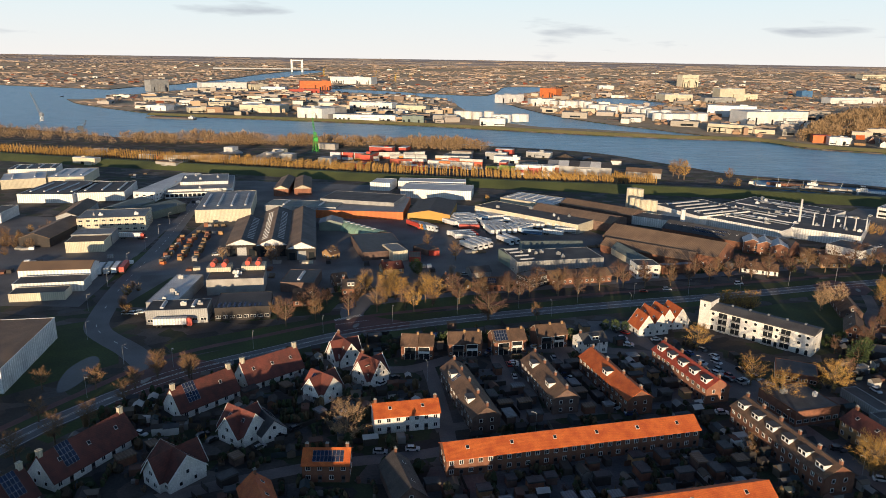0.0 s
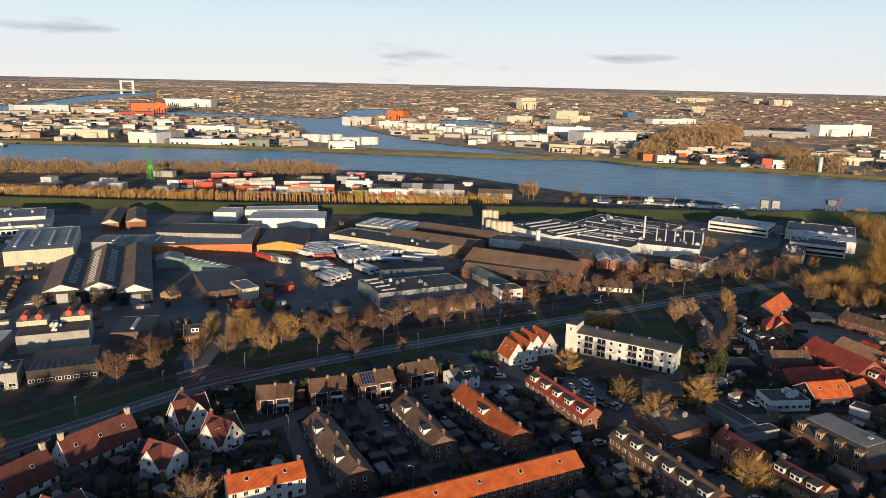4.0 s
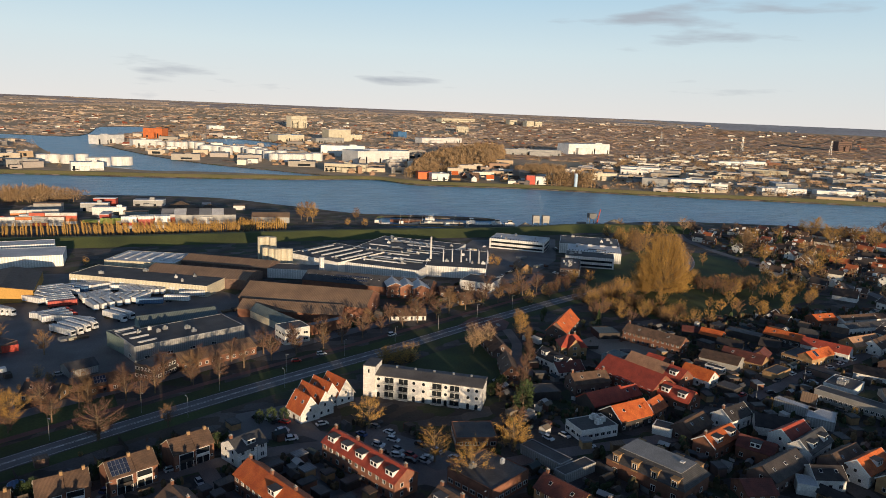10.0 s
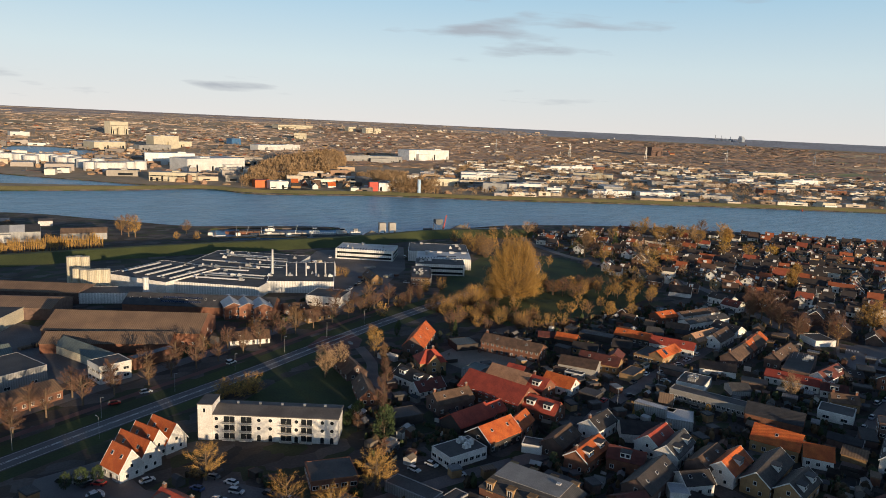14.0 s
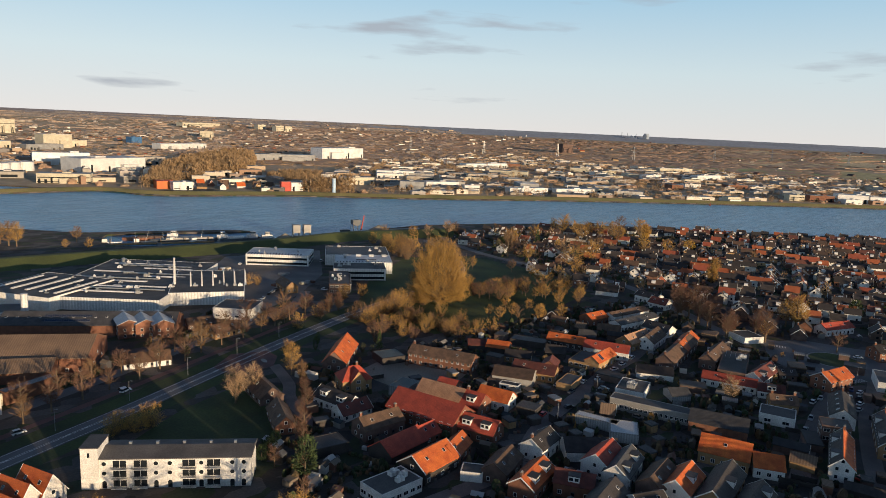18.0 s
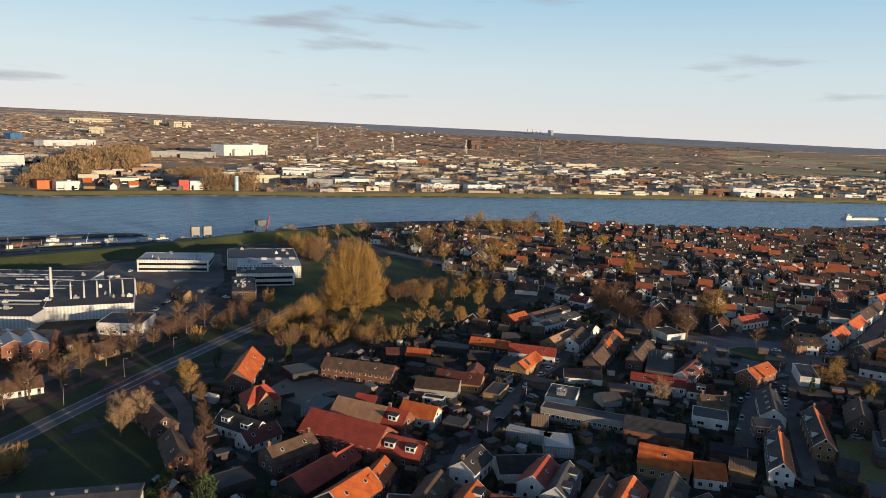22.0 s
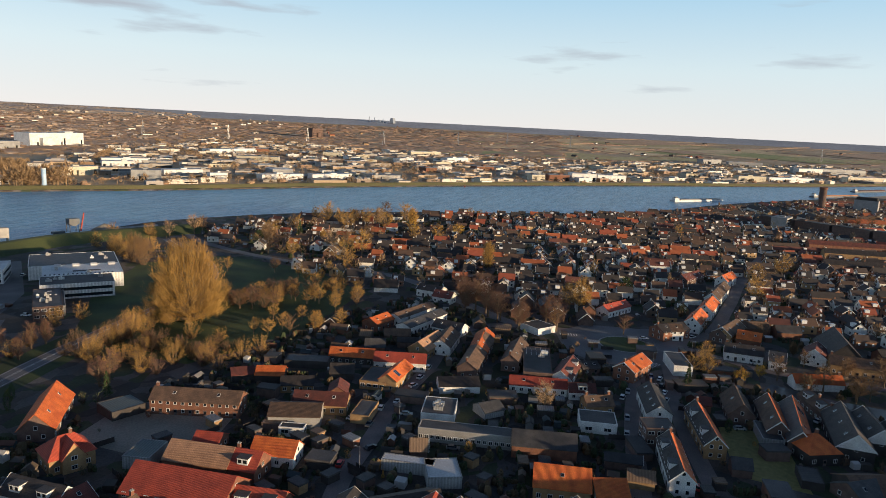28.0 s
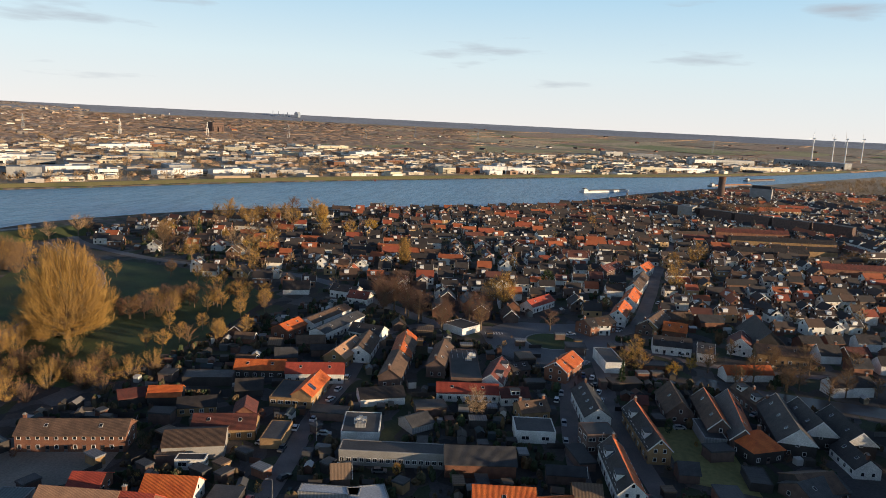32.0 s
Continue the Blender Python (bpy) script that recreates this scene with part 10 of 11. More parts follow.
def many_houses(name, rows, label):
    """Far rows of houses in one mesh, each with its own walls and roof."""
    s = Shape()
    for x, y, rot, L, W, e, r, roof, wall in rows:
        m = pose(x, y, land(x, y), 0, 0, rot)
        a = Shape().prism([(-W / 2, 0), (W / 2, 0), (W / 2, e), (0, r), (-W / 2, e)], "x", -L / 2, L / 2)
        s.add([m @ Vector(p) for p in a.v], a.f, 0)
        b = roof_slopes(L, W, e, r)
        s.add([m @ Vector(p) for p in b.v], b.f, 1)
        g = random.Random(int(x * 7 + y))
        d = Shape()
        n = max(2, int(L / 3.2))
        for sg in (-1, 1):
            for i in range(n):
                u = -L / 2 + L * (i + 0.5) / n
                for z in (1.0, 3.4) if e > 4.4 else (1.0,):
                    d.box(u - 0.55, sg * W / 2 - 0.05, z, u + 0.55, sg * W / 2 + 0.05, z + 1.25, 2 if g.random() < 0.6 else 3)
            if g.random() < 0.35:
                u, ym, zm = g.uniform(-0.3, 0.3) * L, sg * W * 0.27, e + (r - e) * 0.46
                d.box(u - 1.3, min(ym - sg * 1.2, ym + sg * 1.2), zm - 0.9, u + 1.3, max(ym - sg * 1.2, ym + sg * 1.2), zm + 1.1, 2)
            for z in (1.0, e - 0.2):
                d.box(sg * L / 2 - 0.05, -1.6, z, sg * L / 2 + 0.05, -0.5, z + 1.3, 2), d.box(sg * L / 2 - 0.05, 0.5, z, sg * L / 2 + 0.05, 1.6, z + 1.3, 3)
        for u in (-L / 2 + 0.8, L / 2 - 0.9) if L > 12 else (-L / 2 + 0.8,):
            d.box(u - 0.4, -0.1, r, u + 0.4, 0.6, r + 1.1, 0)
        k = (r - e) / (W / 2)
        if g.random() < 0.28:
            for sg in (-1, 1):
                for q in (-1, 1):
                    o = q * (W / 2 + 0.45)
                    d.prism([(o, e - k * 0.45 - 0.1), (o, e - k * 0.45 + 0.3), (0, r + 0.32), (0, r - 0.1)][::q], "x", sg * (L / 2 + 0.46), sg * (L / 2 + 0.56))
                    d.m[-6:] = [2] * 6
        if g.random() < 0.3:
            for q in (-1, 1):
                d.box(-L / 2, q * (W / 2 + 0.46) - 0.06, e - k * 0.45 - 0.05, L / 2, q * (W / 2 + 0.46) + 0.06, e - k * 0.45 + 0.12, 2)
        s.add([m @ Vector(p) for p in d.v], d.f, 2)
        s.m[-len(d.m):] = d.m
    return solo(name, s, (MIXED_WALL, MIXED_ROOF, TRIM, GLASS), label=label, category="houses", kind="stuff")


def island_mix(name, colors, rough=0.8):
    m = bpy.data.materials.new(name)
    m.use_nodes = True
    n, k = m.node_tree.nodes, m.node_tree.links
    g, r = n.new("ShaderNodeNewGeometry"), n.new("ShaderNodeValToRGB")
    r.color_ramp.interpolation = "CONSTANT"
    while len(r.color_ramp.elements) < len(colors):
        r.color_ramp.elements.new(0.5)
    for i, c in enumerate(colors):
        r.color_ramp.elements[i].position, r.color_ramp.elements[i].color = i / len(colors), (*c, 1)
    k.new(g.outputs["Random Per Island"], r.inputs["Fac"])
    nz, mr, sc = n.new("ShaderNodeTexNoise"), n.new("ShaderNodeMapRange"), n.new("ShaderNodeVectorMath")
    nz.inputs["Scale"].default_value = 0.4
    tc = n.new("ShaderNodeTexCoord")
    k.new(tc.outputs["Object"], nz.inputs["Vector"])
    mr.inputs["To Min"].default_value, mr.inputs["To Max"].default_value = 0.7, 1.25
    sc.operation = "SCALE"
    k.new(nz.outputs["Fac"], mr.inputs["Value"]), k.new(r.outputs["Color"], sc.inputs[0]), k.new(mr.outputs["Result"], sc.inputs["Scale"])
    k.new(sc.outputs["Vector"], n["Principled BSDF"].inputs["Base Color"])
    n["Principled BSDF"].inputs["Roughness"].default_value = rough
    return m


MIXED_WALL = island_mix("mixed_walls", [(0.20, 0.10, 0.06), (0.12, 0.08, 0.06), (0.76, 0.73, 0.66), (0.42, 0.27, 0.13), (0.25, 0.12, 0.07), (0.70, 0.64, 0.54), (0.22, 0.12, 0.08)])
MIXED_ROOF = island_mix("mixed_roofs", [(0.05, 0.042, 0.04), (0.085, 0.055, 0.04), (0.14, 0.052, 0.038), (0.36, 0.10, 0.04), (0.06, 0.05, 0.047), (0.05, 0.042, 0.038), (0.04, 0.034, 0.033), (0.10, 0.06, 0.042), (0.32, 0.08, 0.042), (0.045, 0.038, 0.036), (0.07, 0.05, 0.042)])
HALL_WALL = island_mix("mixed_hall_walls", [(0.70, 0.64, 0.54), (0.50, 0.42, 0.31), (0.30, 0.27, 0.23), (0.76, 0.71, 0.62), (0.26, 0.15, 0.09), (0.46, 0.39, 0.30), (0.16, 0.14, 0.13), (0.38, 0.27, 0.17), (0.22, 0.16, 0.12), (0.34, 0.30, 0.27)], 0.6)
HALL_ROOF = island_mix("mixed_hall_roofs", [(0.50, 0.48, 0.45), (0.20, 0.185, 0.17), (0.30, 0.275, 0.25), (0.60, 0.58, 0.55), (0.12, 0.115, 0.11), (0.30, 0.25, 0.20), (0.22, 0.17, 0.14)], 0.7)
if rows_far:
    many_houses("far_village", rows_far, "close rows of village houses towards the river")
for _ in range(60):
    x, y = rng.uniform(489, 775), rng.uniform(300, 520)
    if inside(x, y, FORELAND) and free(x, y, 3):
        plant(x, y, rng.choice(("round", "round", "wide", "tall")), rng.uniform(15, 23), tint=rng.choice(("gold", "gold", "brown", "pale")), group="tall trees behind the river dike")
for _ in range(110):
    x, y = rng.uniform(320, 900), rng.uniform(-300, 520)
    if inside(x, y, VILLAGE) and free(x, y, 1.5) and math.hypot(x - 100, y - 140) < 620:
        plant(x, y, rng.choice(("round", "bush", "bush", "hedge", "fir")) if rng.random() < 0.9 else "tall", rng.uniform(4, 12), tint=rng.choice(("gold", "brown", "brown", "pink", "green")), group="village trees")


# ---- far woods, far town, fields ----
def clump(s, x, y, h, w, g):
    """A low rounded mass of bare crowns."""
    z, n, o = land(x, y), 6, g.uniform(0, 6)
    vs = []
    for zr, wr in ((0, 0.85), (0.5, 1.0), (0.86, 0.62)):
        vs += [(x + w * wr * math.cos(i * 1.047 + o + zr) * g.uniform(0.8, 1.15), y + w * wr * math.sin(i * 1.047 + o + zr) * g.uniform(0.8, 1.15), z + h * zr * (g.uniform(0.85, 1.12) if zr else 0)) for i in range(n)]
    vs.append((x, y, z + h))
    s.add(vs, [(j * n + i, j * n + (i + 1) % n, (j + 1) * n + (i + 1) % n, (j + 1) * n + i) for j in range(2) for i in range(n)] + [(2 * n + i, 2 * n + (i + 1) % n, 3 * n) for i in range(n)])


def feather(s, x, y, h, w, g):
    """A bare tree far off: a fan of upright sprays on a stem."""
    z = land(x, y)
    s.tube((x, y, z), (x, y, z + h * 0.5), h * 0.018, h * 0.01, 3)
    for _ in range(64):
        d = Vector((g.gauss(0, 1), g.gauss(0, 1), g.gauss(0.15, 1))).normalized()
        t = g.uniform(0.2, 1.0) ** 0.5
        p = Vector((x + d.x * w * 0.42 * t, y + d.y * w * 0.42 * t, z + h * (0.48 + d.z * 0.4 * t)))
        twig(s, p, (d + Vector((0, 0, 0.6))).normalized(), h * g.uniform(0.12, 0.22), h * 0.019, g)


def belts(name, poly, count, long, high, material, label, turn=None, thin=0.0):
    """Belts of bare trees with uneven tops, seen edge on across the plain."""
    g = random.Random(count + len(name))
    xs, ys = [p[0] for p in poly], [p[1] for p in poly]
    s, k = Shape(), 0
    for _ in range(count * 5):
        if k >= count:
            break
        x, y = g.uniform(min(xs), max(xs)), g.uniform(min(ys), max(ys))
        if not inside(x, y, poly) or (thin and noise.noise((x * 0.003, y * 0.003, 3)) < thin):
            continue
        a = -math.atan2(x - 40, y - 80) + g.gauss(0, 0.35) if turn is None else radians(g.choice(turn) + g.uniform(-4, 4))
        L, n = g.uniform(*long), 0
        d, nr = Vector((math.cos(a), math.sin(a))), Vector((-math.sin(a), math.cos(a)))
        n = max(3, int(L / 9))
        pts = [Vector((x, y)) + d * (L * (i / n - 0.5)) + nr * g.uniform(-4, 4) for i in range(n + 1)]
        if any(is_wet(*p) or math.hypot(p.x - 40, p.y - 80) > 4900 for p in pts) or not free(x, y, 6) or not free(*pts[0], 4) or not free(*pts[-1], 4):
            continue
        k += 1
        H, w = g.uniform(*high), g.uniform(3.5, 8)
        vs = []
        for i, p in enumerate(pts):
            e = 0.35 if i in (0, n) else g.uniform(0.6, 1.15)
            z = land(*p)
            vs += [(*(p - nr * w), z), (*(p - nr * w * 0.9), z + H * 0.55 * e), (*p, z + H * e), (*(p + nr * w), z + H * 0.5 * e), (*(p + nr * w), z)]
        s.add(vs, [(5 * i + j, 5 * i + 5 + j, 5 * i + 6 + j, 5 * i + 1 + j) for i in range(n) for j in range(4)])
    solo(name, s, material, label=label, category="trees", kind="stuff")


WOOD = island_mix("bare_woodland", [(0.40, 0.265, 0.17), (0.36, 0.24, 0.16), (0.43, 0.29, 0.18), (0.34, 0.23, 0.155), (0.40, 0.255, 0.17), (0.35, 0.245, 0.155), (0.38, 0.24, 0.165)], 1.0)
SPRAY = island_mix("bare_sprays", [(0.33, 0.22, 0.12), (0.27, 0.18, 0.10), (0.37, 0.245, 0.125), (0.23, 0.155, 0.09)], 1.0)
# far town and horizon growth greyed, distance haze put into their colours
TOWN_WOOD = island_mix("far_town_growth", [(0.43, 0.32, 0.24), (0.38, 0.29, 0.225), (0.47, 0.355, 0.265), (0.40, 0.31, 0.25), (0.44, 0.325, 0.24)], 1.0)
RIM_WOOD = island_mix("horizon_woods", [(0.20, 0.175, 0.16), (0.23, 0.19, 0.165), (0.18, 0.165, 0.16)], 1.0)
BANDS = bands


def is_wet(x, y):
    return any(b[0] < x < b[2] and b[1] < y < b[3] and inside(x, y, p) for p, b in zip(BANDS, boxes))


def wood(name, poly, count, hmin, hmax, label, thin=0.0, shape=clump, wide=(3.0, 6.0), material=None):
    g = random.Random(len(poly) * 31 + count)
    xs, ys = [p[0] for p in poly], [p[1] for p in poly]
    s, k = Shape(), 0
    for _ in range(count * 4):
        if k >= count:
            break
        x, y = g.uniform(min(xs), max(xs)), g.uniform(min(ys), max(ys))
        if inside(x, y, poly) and not is_wet(x, y) and free(x, y, 3) and (not thin or noise.noise((x * 0.004, y * 0.004, 0)) > thin):
            swell = 1 + 0.45 * noise.noise((x * 0.02, y * 0.02, 7))
            shape(s, x, y, g.uniform(hmin, hmax) * swell, g.uniform(*wide), g)
            k += 1
    solo(name, s, material or (SPRAY if shape is feather else WOOD), label=label, category="woodland", kind="stuff")


def ring(r0, r1, a0, a1, n=12):
    pts = [(40 + r1 * math.sin(radians(a0 + (a1 - a0) * i / n)), 80 + r1 * math.cos(radians(a0 + (a1 - a0) * i / n))) for i in range(n + 1)]
    return pts + [(40 + r0 * math.sin(radians(a1 + (a0 - a1) * i / n)), 80 + r0 * math.cos(radians(a1 + (a0 - a1) * i / n))) for i in range(n + 1)]


def far_boxes(name, poly, count, label, size=(12, 40), high=(5, 10), rot=0.0, gap=4.0, pitched=False):
    g = random.Random(count * 7 + len(name))
    xs, ys = [p[0] for p in poly], [p[1] for p in poly]
    s, k = Shape(), 0
    for _ in range(count * 5):
        if k >= count:
            break
        x, y = g.uniform(min(xs), max(xs)), g.uniform(min(ys), max(ys))
        L = g.uniform(*size)
        W = L * g.uniform(0.4, 0.8)
        if not inside(x, y, poly) or is_wet(x, y) or not free(x, y, L * 0.45 + gap):
            continue
        k += 1
        a = rot + g.choice((0, 0, 90)) + g.uniform(-6, 6)
        PLACED.append((x, y, L * 0.4))
        m = pose(x, y, land(x, y), 0, 0, a)
        h = g.uniform(*high)
        b = Shape().box(-L / 2, -W / 2, 0, L / 2, W / 2, h)
        s.add([m @ Vector(p) for p in b.v], b.f, 0)
        if pitched:
            b = Shape().prism([(-W / 2 - 0.4, h), (W / 2 + 0.4, h), (0, h + W * 0.35)], "x", -L / 2, L / 2)
        else:
            b = Shape().box(-L / 2 + 0.4, -W / 2 + 0.4, h, L / 2 - 0.4, W / 2 - 0.4, h + 0.25)
        s.add([m @ Vector(p) for p in b.v], b.f, 1)
        if not pitched and L > 14:
            u = g.uniform(-0.4, 0.1) * L
            b = Shape().box(u, -W / 2 - 0.1, h * 0.15, u + L * g.uniform(0.2, 0.5), -W / 2 + 0.05, h * g.uniform(0.4, 0.7))
            s.add([m @ Vector(p) for p in b.v], b.f, 2)
            b = Shape().box(-u - L * 0.2, -W * 0.25, h, -u, W * 0.25, h + g.uniform(0.8, 2.4))
            s.add([m @ Vector(p) for p in b.v], b.f, 1)
    solo(name, s, (MIXED_WALL, MIXED_ROOF) if pitched else (HALL_WALL, HALL_ROOF, GLASS), label=label, category="buildings", kind="stuff")


FIELD = [mat("field_%s" % n, c, 0.95, tuple(v * 0.8 for v in c), 0.004, 0.05) for n, c in (("green", (0.34, 0.36, 0.13)), ("straw", (0.70, 0.54, 0.30)), ("brown", (0.56, 0.37, 0.23)), ("olive", (0.50, 0.42, 0.19)))]
g = random.Random(5)
for i in range(60):
    az, r = g.uniform(72, 122), g.uniform(1900, 4150)
    x, y = 40 + r * math.sin(radians(az)), 80 + r * math.cos(radians(az))
    L, W, a = g.uniform(250, 700), g.uniform(120, 320), radians(g.choice((-40, -38, -45, 50)))
    corners = [(x + u * L / 2 * math.cos(a) - v * W / 2 * math.sin(a), y + u * L / 2 * math.sin(a) + v * W / 2 * math.cos(a)) for u, v in ((-1, -1), (1, -1), (1, 1), (-1, 1))]
    if any(math.hypot(p[0] - 40, p[1] - 80) > 4400 or is_wet(*p) or math.hypot(p[0] - 40, p[1] - 80) < 1750 for p in corners):
        continue
    s = Shape()
    n = 8
    vs = [(*(Vector(corners[0]).lerp(Vector(corners[1]), i / n).lerp(Vector(corners[3]).lerp(Vector(corners[2]), i / n), j / n)), 0) for j in range(n + 1) for i in range(n + 1)]
    lift = 0.6 + (i % 7) * 0.25
    s.add([(p[0], p[1], land(p[0], p[1]) + lift) for p in vs], [(j * (n + 1) + i, j * (n + 1) + i + 1, (j + 1) * (n + 1) + i + 1, (j + 1) * (n + 1) + i) for j in range(n) for i in range(n)])
    solo("field", s, g.choice(FIELD), label="flat winter field on the far plain", category="field", kind="structure")

ESTATE = [(640, 915), (815, 785), (1010, 645), (1235, 452), (1525, 175), (1900, -190), (2650, -800), (3000, -400), (2520, 150), (2300, 434), (2170, 752), (2100, 1075), (2300, 1480), (1922, 1580), (1371, 1400), (1150, 1250), (900, 1100)]
for i in range(90):
    x, y = rng.uniform(650, 2000), rng.uniform(-250, 1200)
    L = rng.uniform(24, 60)
    if inside(x, y, ESTATE) and not is_wet(x, y) and free(x, y, L * 0.5 + 4) and (y - 915 + (x - 640) * 0.84) > 55:
        W = L * rng.uniform(0.45, 0.75)
        claim(x, y, -42, L, W)
        block(x, y, -42 + rng.choice((0, 90)) + rng.uniform(-3, 3), L, W, rng.uniform(5.5, 9), rng.choice(("steel", "cream", "cream", "grey", "white", "brick", "concrete", "grey")), rng.choice(("pale", "grey", "felt", "grey", "rust")), rows=0, label="low industrial hall in the estate across the river", group="halls of the far estate")
far_boxes("far_halls", ESTATE, 520, "crowded halls of the estate across the river", (14, 54), (3.5, 7), -42, 2)
bank_rng = random.Random(17)
for i in range(26):
    u, v = bank_rng.uniform(0, 1), bank_rng.uniform(14, 85)
    x, y = 540 + 130 * u + v * 0.55, 1004 - 82 * u + v * 0.83
    L = bank_rng.uniform(9, 16)
    if free(x, y, 7):
        claim(x, y, 0, L, 9)
        shed3(x, y, bank_rng.choice((-32, 58, -20, 70)), L, 8.5, bank_rng.uniform(3, 5), bank_rng.uniform(7.5, 9.5), bank_rng.choice(("orange", "brown", "darkred", "dark", "brown")), bank_rng.choice(("brick", "yellow", "white", "brick")), "small gabled house below the far wood", "houses on the far bank")
b = thing("silo_tower", 724, 858, 0, 0, "pale blue painted silo among bare trees", "silo")
part("shaft", Shape().prism(disc(2.7, 18), "z", 0, 21), WALL["pale_blue"], b)
part("cap", Shape().prism(disc(2.9, 18), "z", 21, 22), WALL["steel"], b)
ISLE = [(-780, 1620), (-500, 1395), (-20, 1245), (110, 1230), (70, 1500), (20, 1900), (-50, 2070), (-480, 2310), (-780, 2350), (-860, 2100), (-860, 1800)]
far_boxes("island_halls", ISLE, 120, "halls and yards on the island", (12, 60), (5, 11), 12, 3)
QUAY = [(250, 1440), (380, 1210), (500, 1080), (720, 980), (900, 1250), (800, 1700), (600, 2300), (300, 2400), (200, 1900)]
far_boxes("harbour_halls", QUAY, 85, "harbour sheds and offices across the river", (12, 50), (5, 12), -20, 4)
wood("far_wood", [(524, 1036), (585, 1120), (660, 1240), (760, 1370), (895, 1523), (1100, 1700), (1180, 1690), (1040, 1480), (895, 1290), (800, 1190), (690, 1120), (600, 1060)], 1900, 15, 24, "brown bare woodland on the far bank", shape=feather, wide=(7, 11))
wood("river_copse", [(700, 905), (712, 868), (752, 846), (775, 872), (735, 905)], 60, 18, 25, "clump of tall bare trees beside the river dike", shape=feather, wide=(9, 13))
wood("estate_copse", [(750, 1030), (850, 1040), (930, 1120), (900, 1180), (800, 1120)], 420, 8, 14, "dark bare copse beside the estate", shape=feather, wide=(7, 10))
wood("village_gardens", VILLAGE, 420, 4, 11, "bare garden trees among the village roofs", shape=feather, wide=(4, 8))
wood("estate_trees", ESTATE, 1900, 7, 12, "rows of bare trees among the far halls", shape=feather, wide=(8, 13))
for ax, ay, bx, by, n in ((1000, 745, 1790, 1620, 520), (1240, 560, 1900, 1130, 300), (700, 905, 1240, 470, 420), (1560, 330, 2150, 760, 260), (860, 960, 1330, 1330, 240)):
    nx, ny = 9 * (by - ay) / math.hypot(bx - ax, by - ay), -9 * (bx - ax) / math.hypot(bx - ax, by - ay)
    wood("avenue", [(ax - nx, ay - ny), (bx - nx, by - ny), (bx + nx, by + ny), (ax + nx, ay + ny)], n, 9, 15, "long belt of bare brown trees through the estate", shape=feather, wide=(7, 11))
wood("estate_scrub", ESTATE, 900, 2.5, 5, "low bare scrub among the far halls", wide=(3, 8))
wood("bank_trees", [(-420, 935), (-60, 925), (60, 893), (45, 866), (-70, 895), (-420, 905)], 560, 8, 17, "bare trees and scrub along the river bank", shape=feather, wide=(9, 15))
wood("west_bank_trees", [(-1000, 1215), (-560, 1012), (-420, 938), (-420, 890), (-560, 930), (-1000, 1090)], 420, 7, 14, "bare scrub and trees on the western bank", shape=feather, wide=(7, 12))
wood("east_wood", [(1250, -140), (1450, -220), (1900, -520), (1900, -900), (1300, -500), (1150, -250)], 800, 7, 13, "brown scrub wood down the river", shape=feather, wide=(7, 11))
wood("island_trees", ISLE, 260, 4, 9, "scattered bare trees on the island", shape=feather, wide=(5, 8))
wood("quay_scrub", QUAY, 260, 3, 8, "brown scrub between the harbour sheds", wide=(4, 9))
far_boxes("far_town_west", ring(2350, 4300, -75, -18), 170, "far town with low roofs and blocks", (10, 34), (4, 8), 20, 2)
far_boxes("far_town_north", ring(2500, 4300, -18, 40), 200, "far town with low roofs and blocks", (10, 32), (3, 7), 20, 2)
far_boxes("far_town_east", ring(1900, 4600, 30, 58), 110, "far town with scattered blocks", (10, 36), (4, 8), -30, 2)
far_boxes("far_roofs", ring(1700, 3600, -60, 40), 520, "streets of red-roofed houses in the far town", (8, 18), (2.5, 4), 35, 1, True)
far_boxes("far_farms", ring(2000, 4400, 60, 118), 46, "lone farms on the far plain", (10, 26), (3, 5), -40, 6, True)
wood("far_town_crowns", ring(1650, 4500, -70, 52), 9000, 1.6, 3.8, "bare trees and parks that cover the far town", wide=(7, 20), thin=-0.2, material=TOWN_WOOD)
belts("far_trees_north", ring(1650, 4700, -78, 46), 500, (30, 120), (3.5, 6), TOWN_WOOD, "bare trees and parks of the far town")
wood("far_crowns", ring(1500, 3000, 5, 62), 3200, 5, 9, "single bare trees in the far town", shape=feather, wide=(9, 15))
wood("plain_woods", ring(1650, 4300, 34, 80), 5200, 1.4, 3.4, "brown woods that cover the plain behind the estate", wide=(14, 36))
belts("far_hedges", ring(1700, 4350, 46, 125), 360, (60, 320), (1.5, 3.5), WOOD, "hedges and copses on the far plain", (-40, -44, 50, -36), -0.05)
belts("far_rim_trees", ring(4350, 4860, -80, 50), 420, (120, 420), (3, 6), RIM_WOOD, "dark line of trees on the horizon")


# ---- young trees behind the dike ----
def plantation(pts, gap, h, label):
    g = random.Random(3)
    trunks, tops = Shape(), Shape()
    for x, y, a in along(smooth(pts, n=6), gap, 0):
        x, y, k = x + g.uniform(-1.5, 1.5), y + g.uniform(-1.5, 1.5), h * g.uniform(0.8, 1.15)
        trunks.tube((x, y, 0), (x, y, k * 0.8), 0.16, 0.06, 4)
        for _ in range(28):
            b = g.uniform(0, 6.28)
            twig(tops, Vector((x, y, k * g.uniform(0.05, 0.72))), Vector((math.cos(b) * 0.25, math.sin(b) * 0.25, 1)).normalized(), k * g.uniform(0.2, 0.4), 0.085, g)
    t = solo("plantation", tops, TWIG["gold"], label=label, category="trees", kind="stuff")
    part("trunks", trunks, BARK, t)


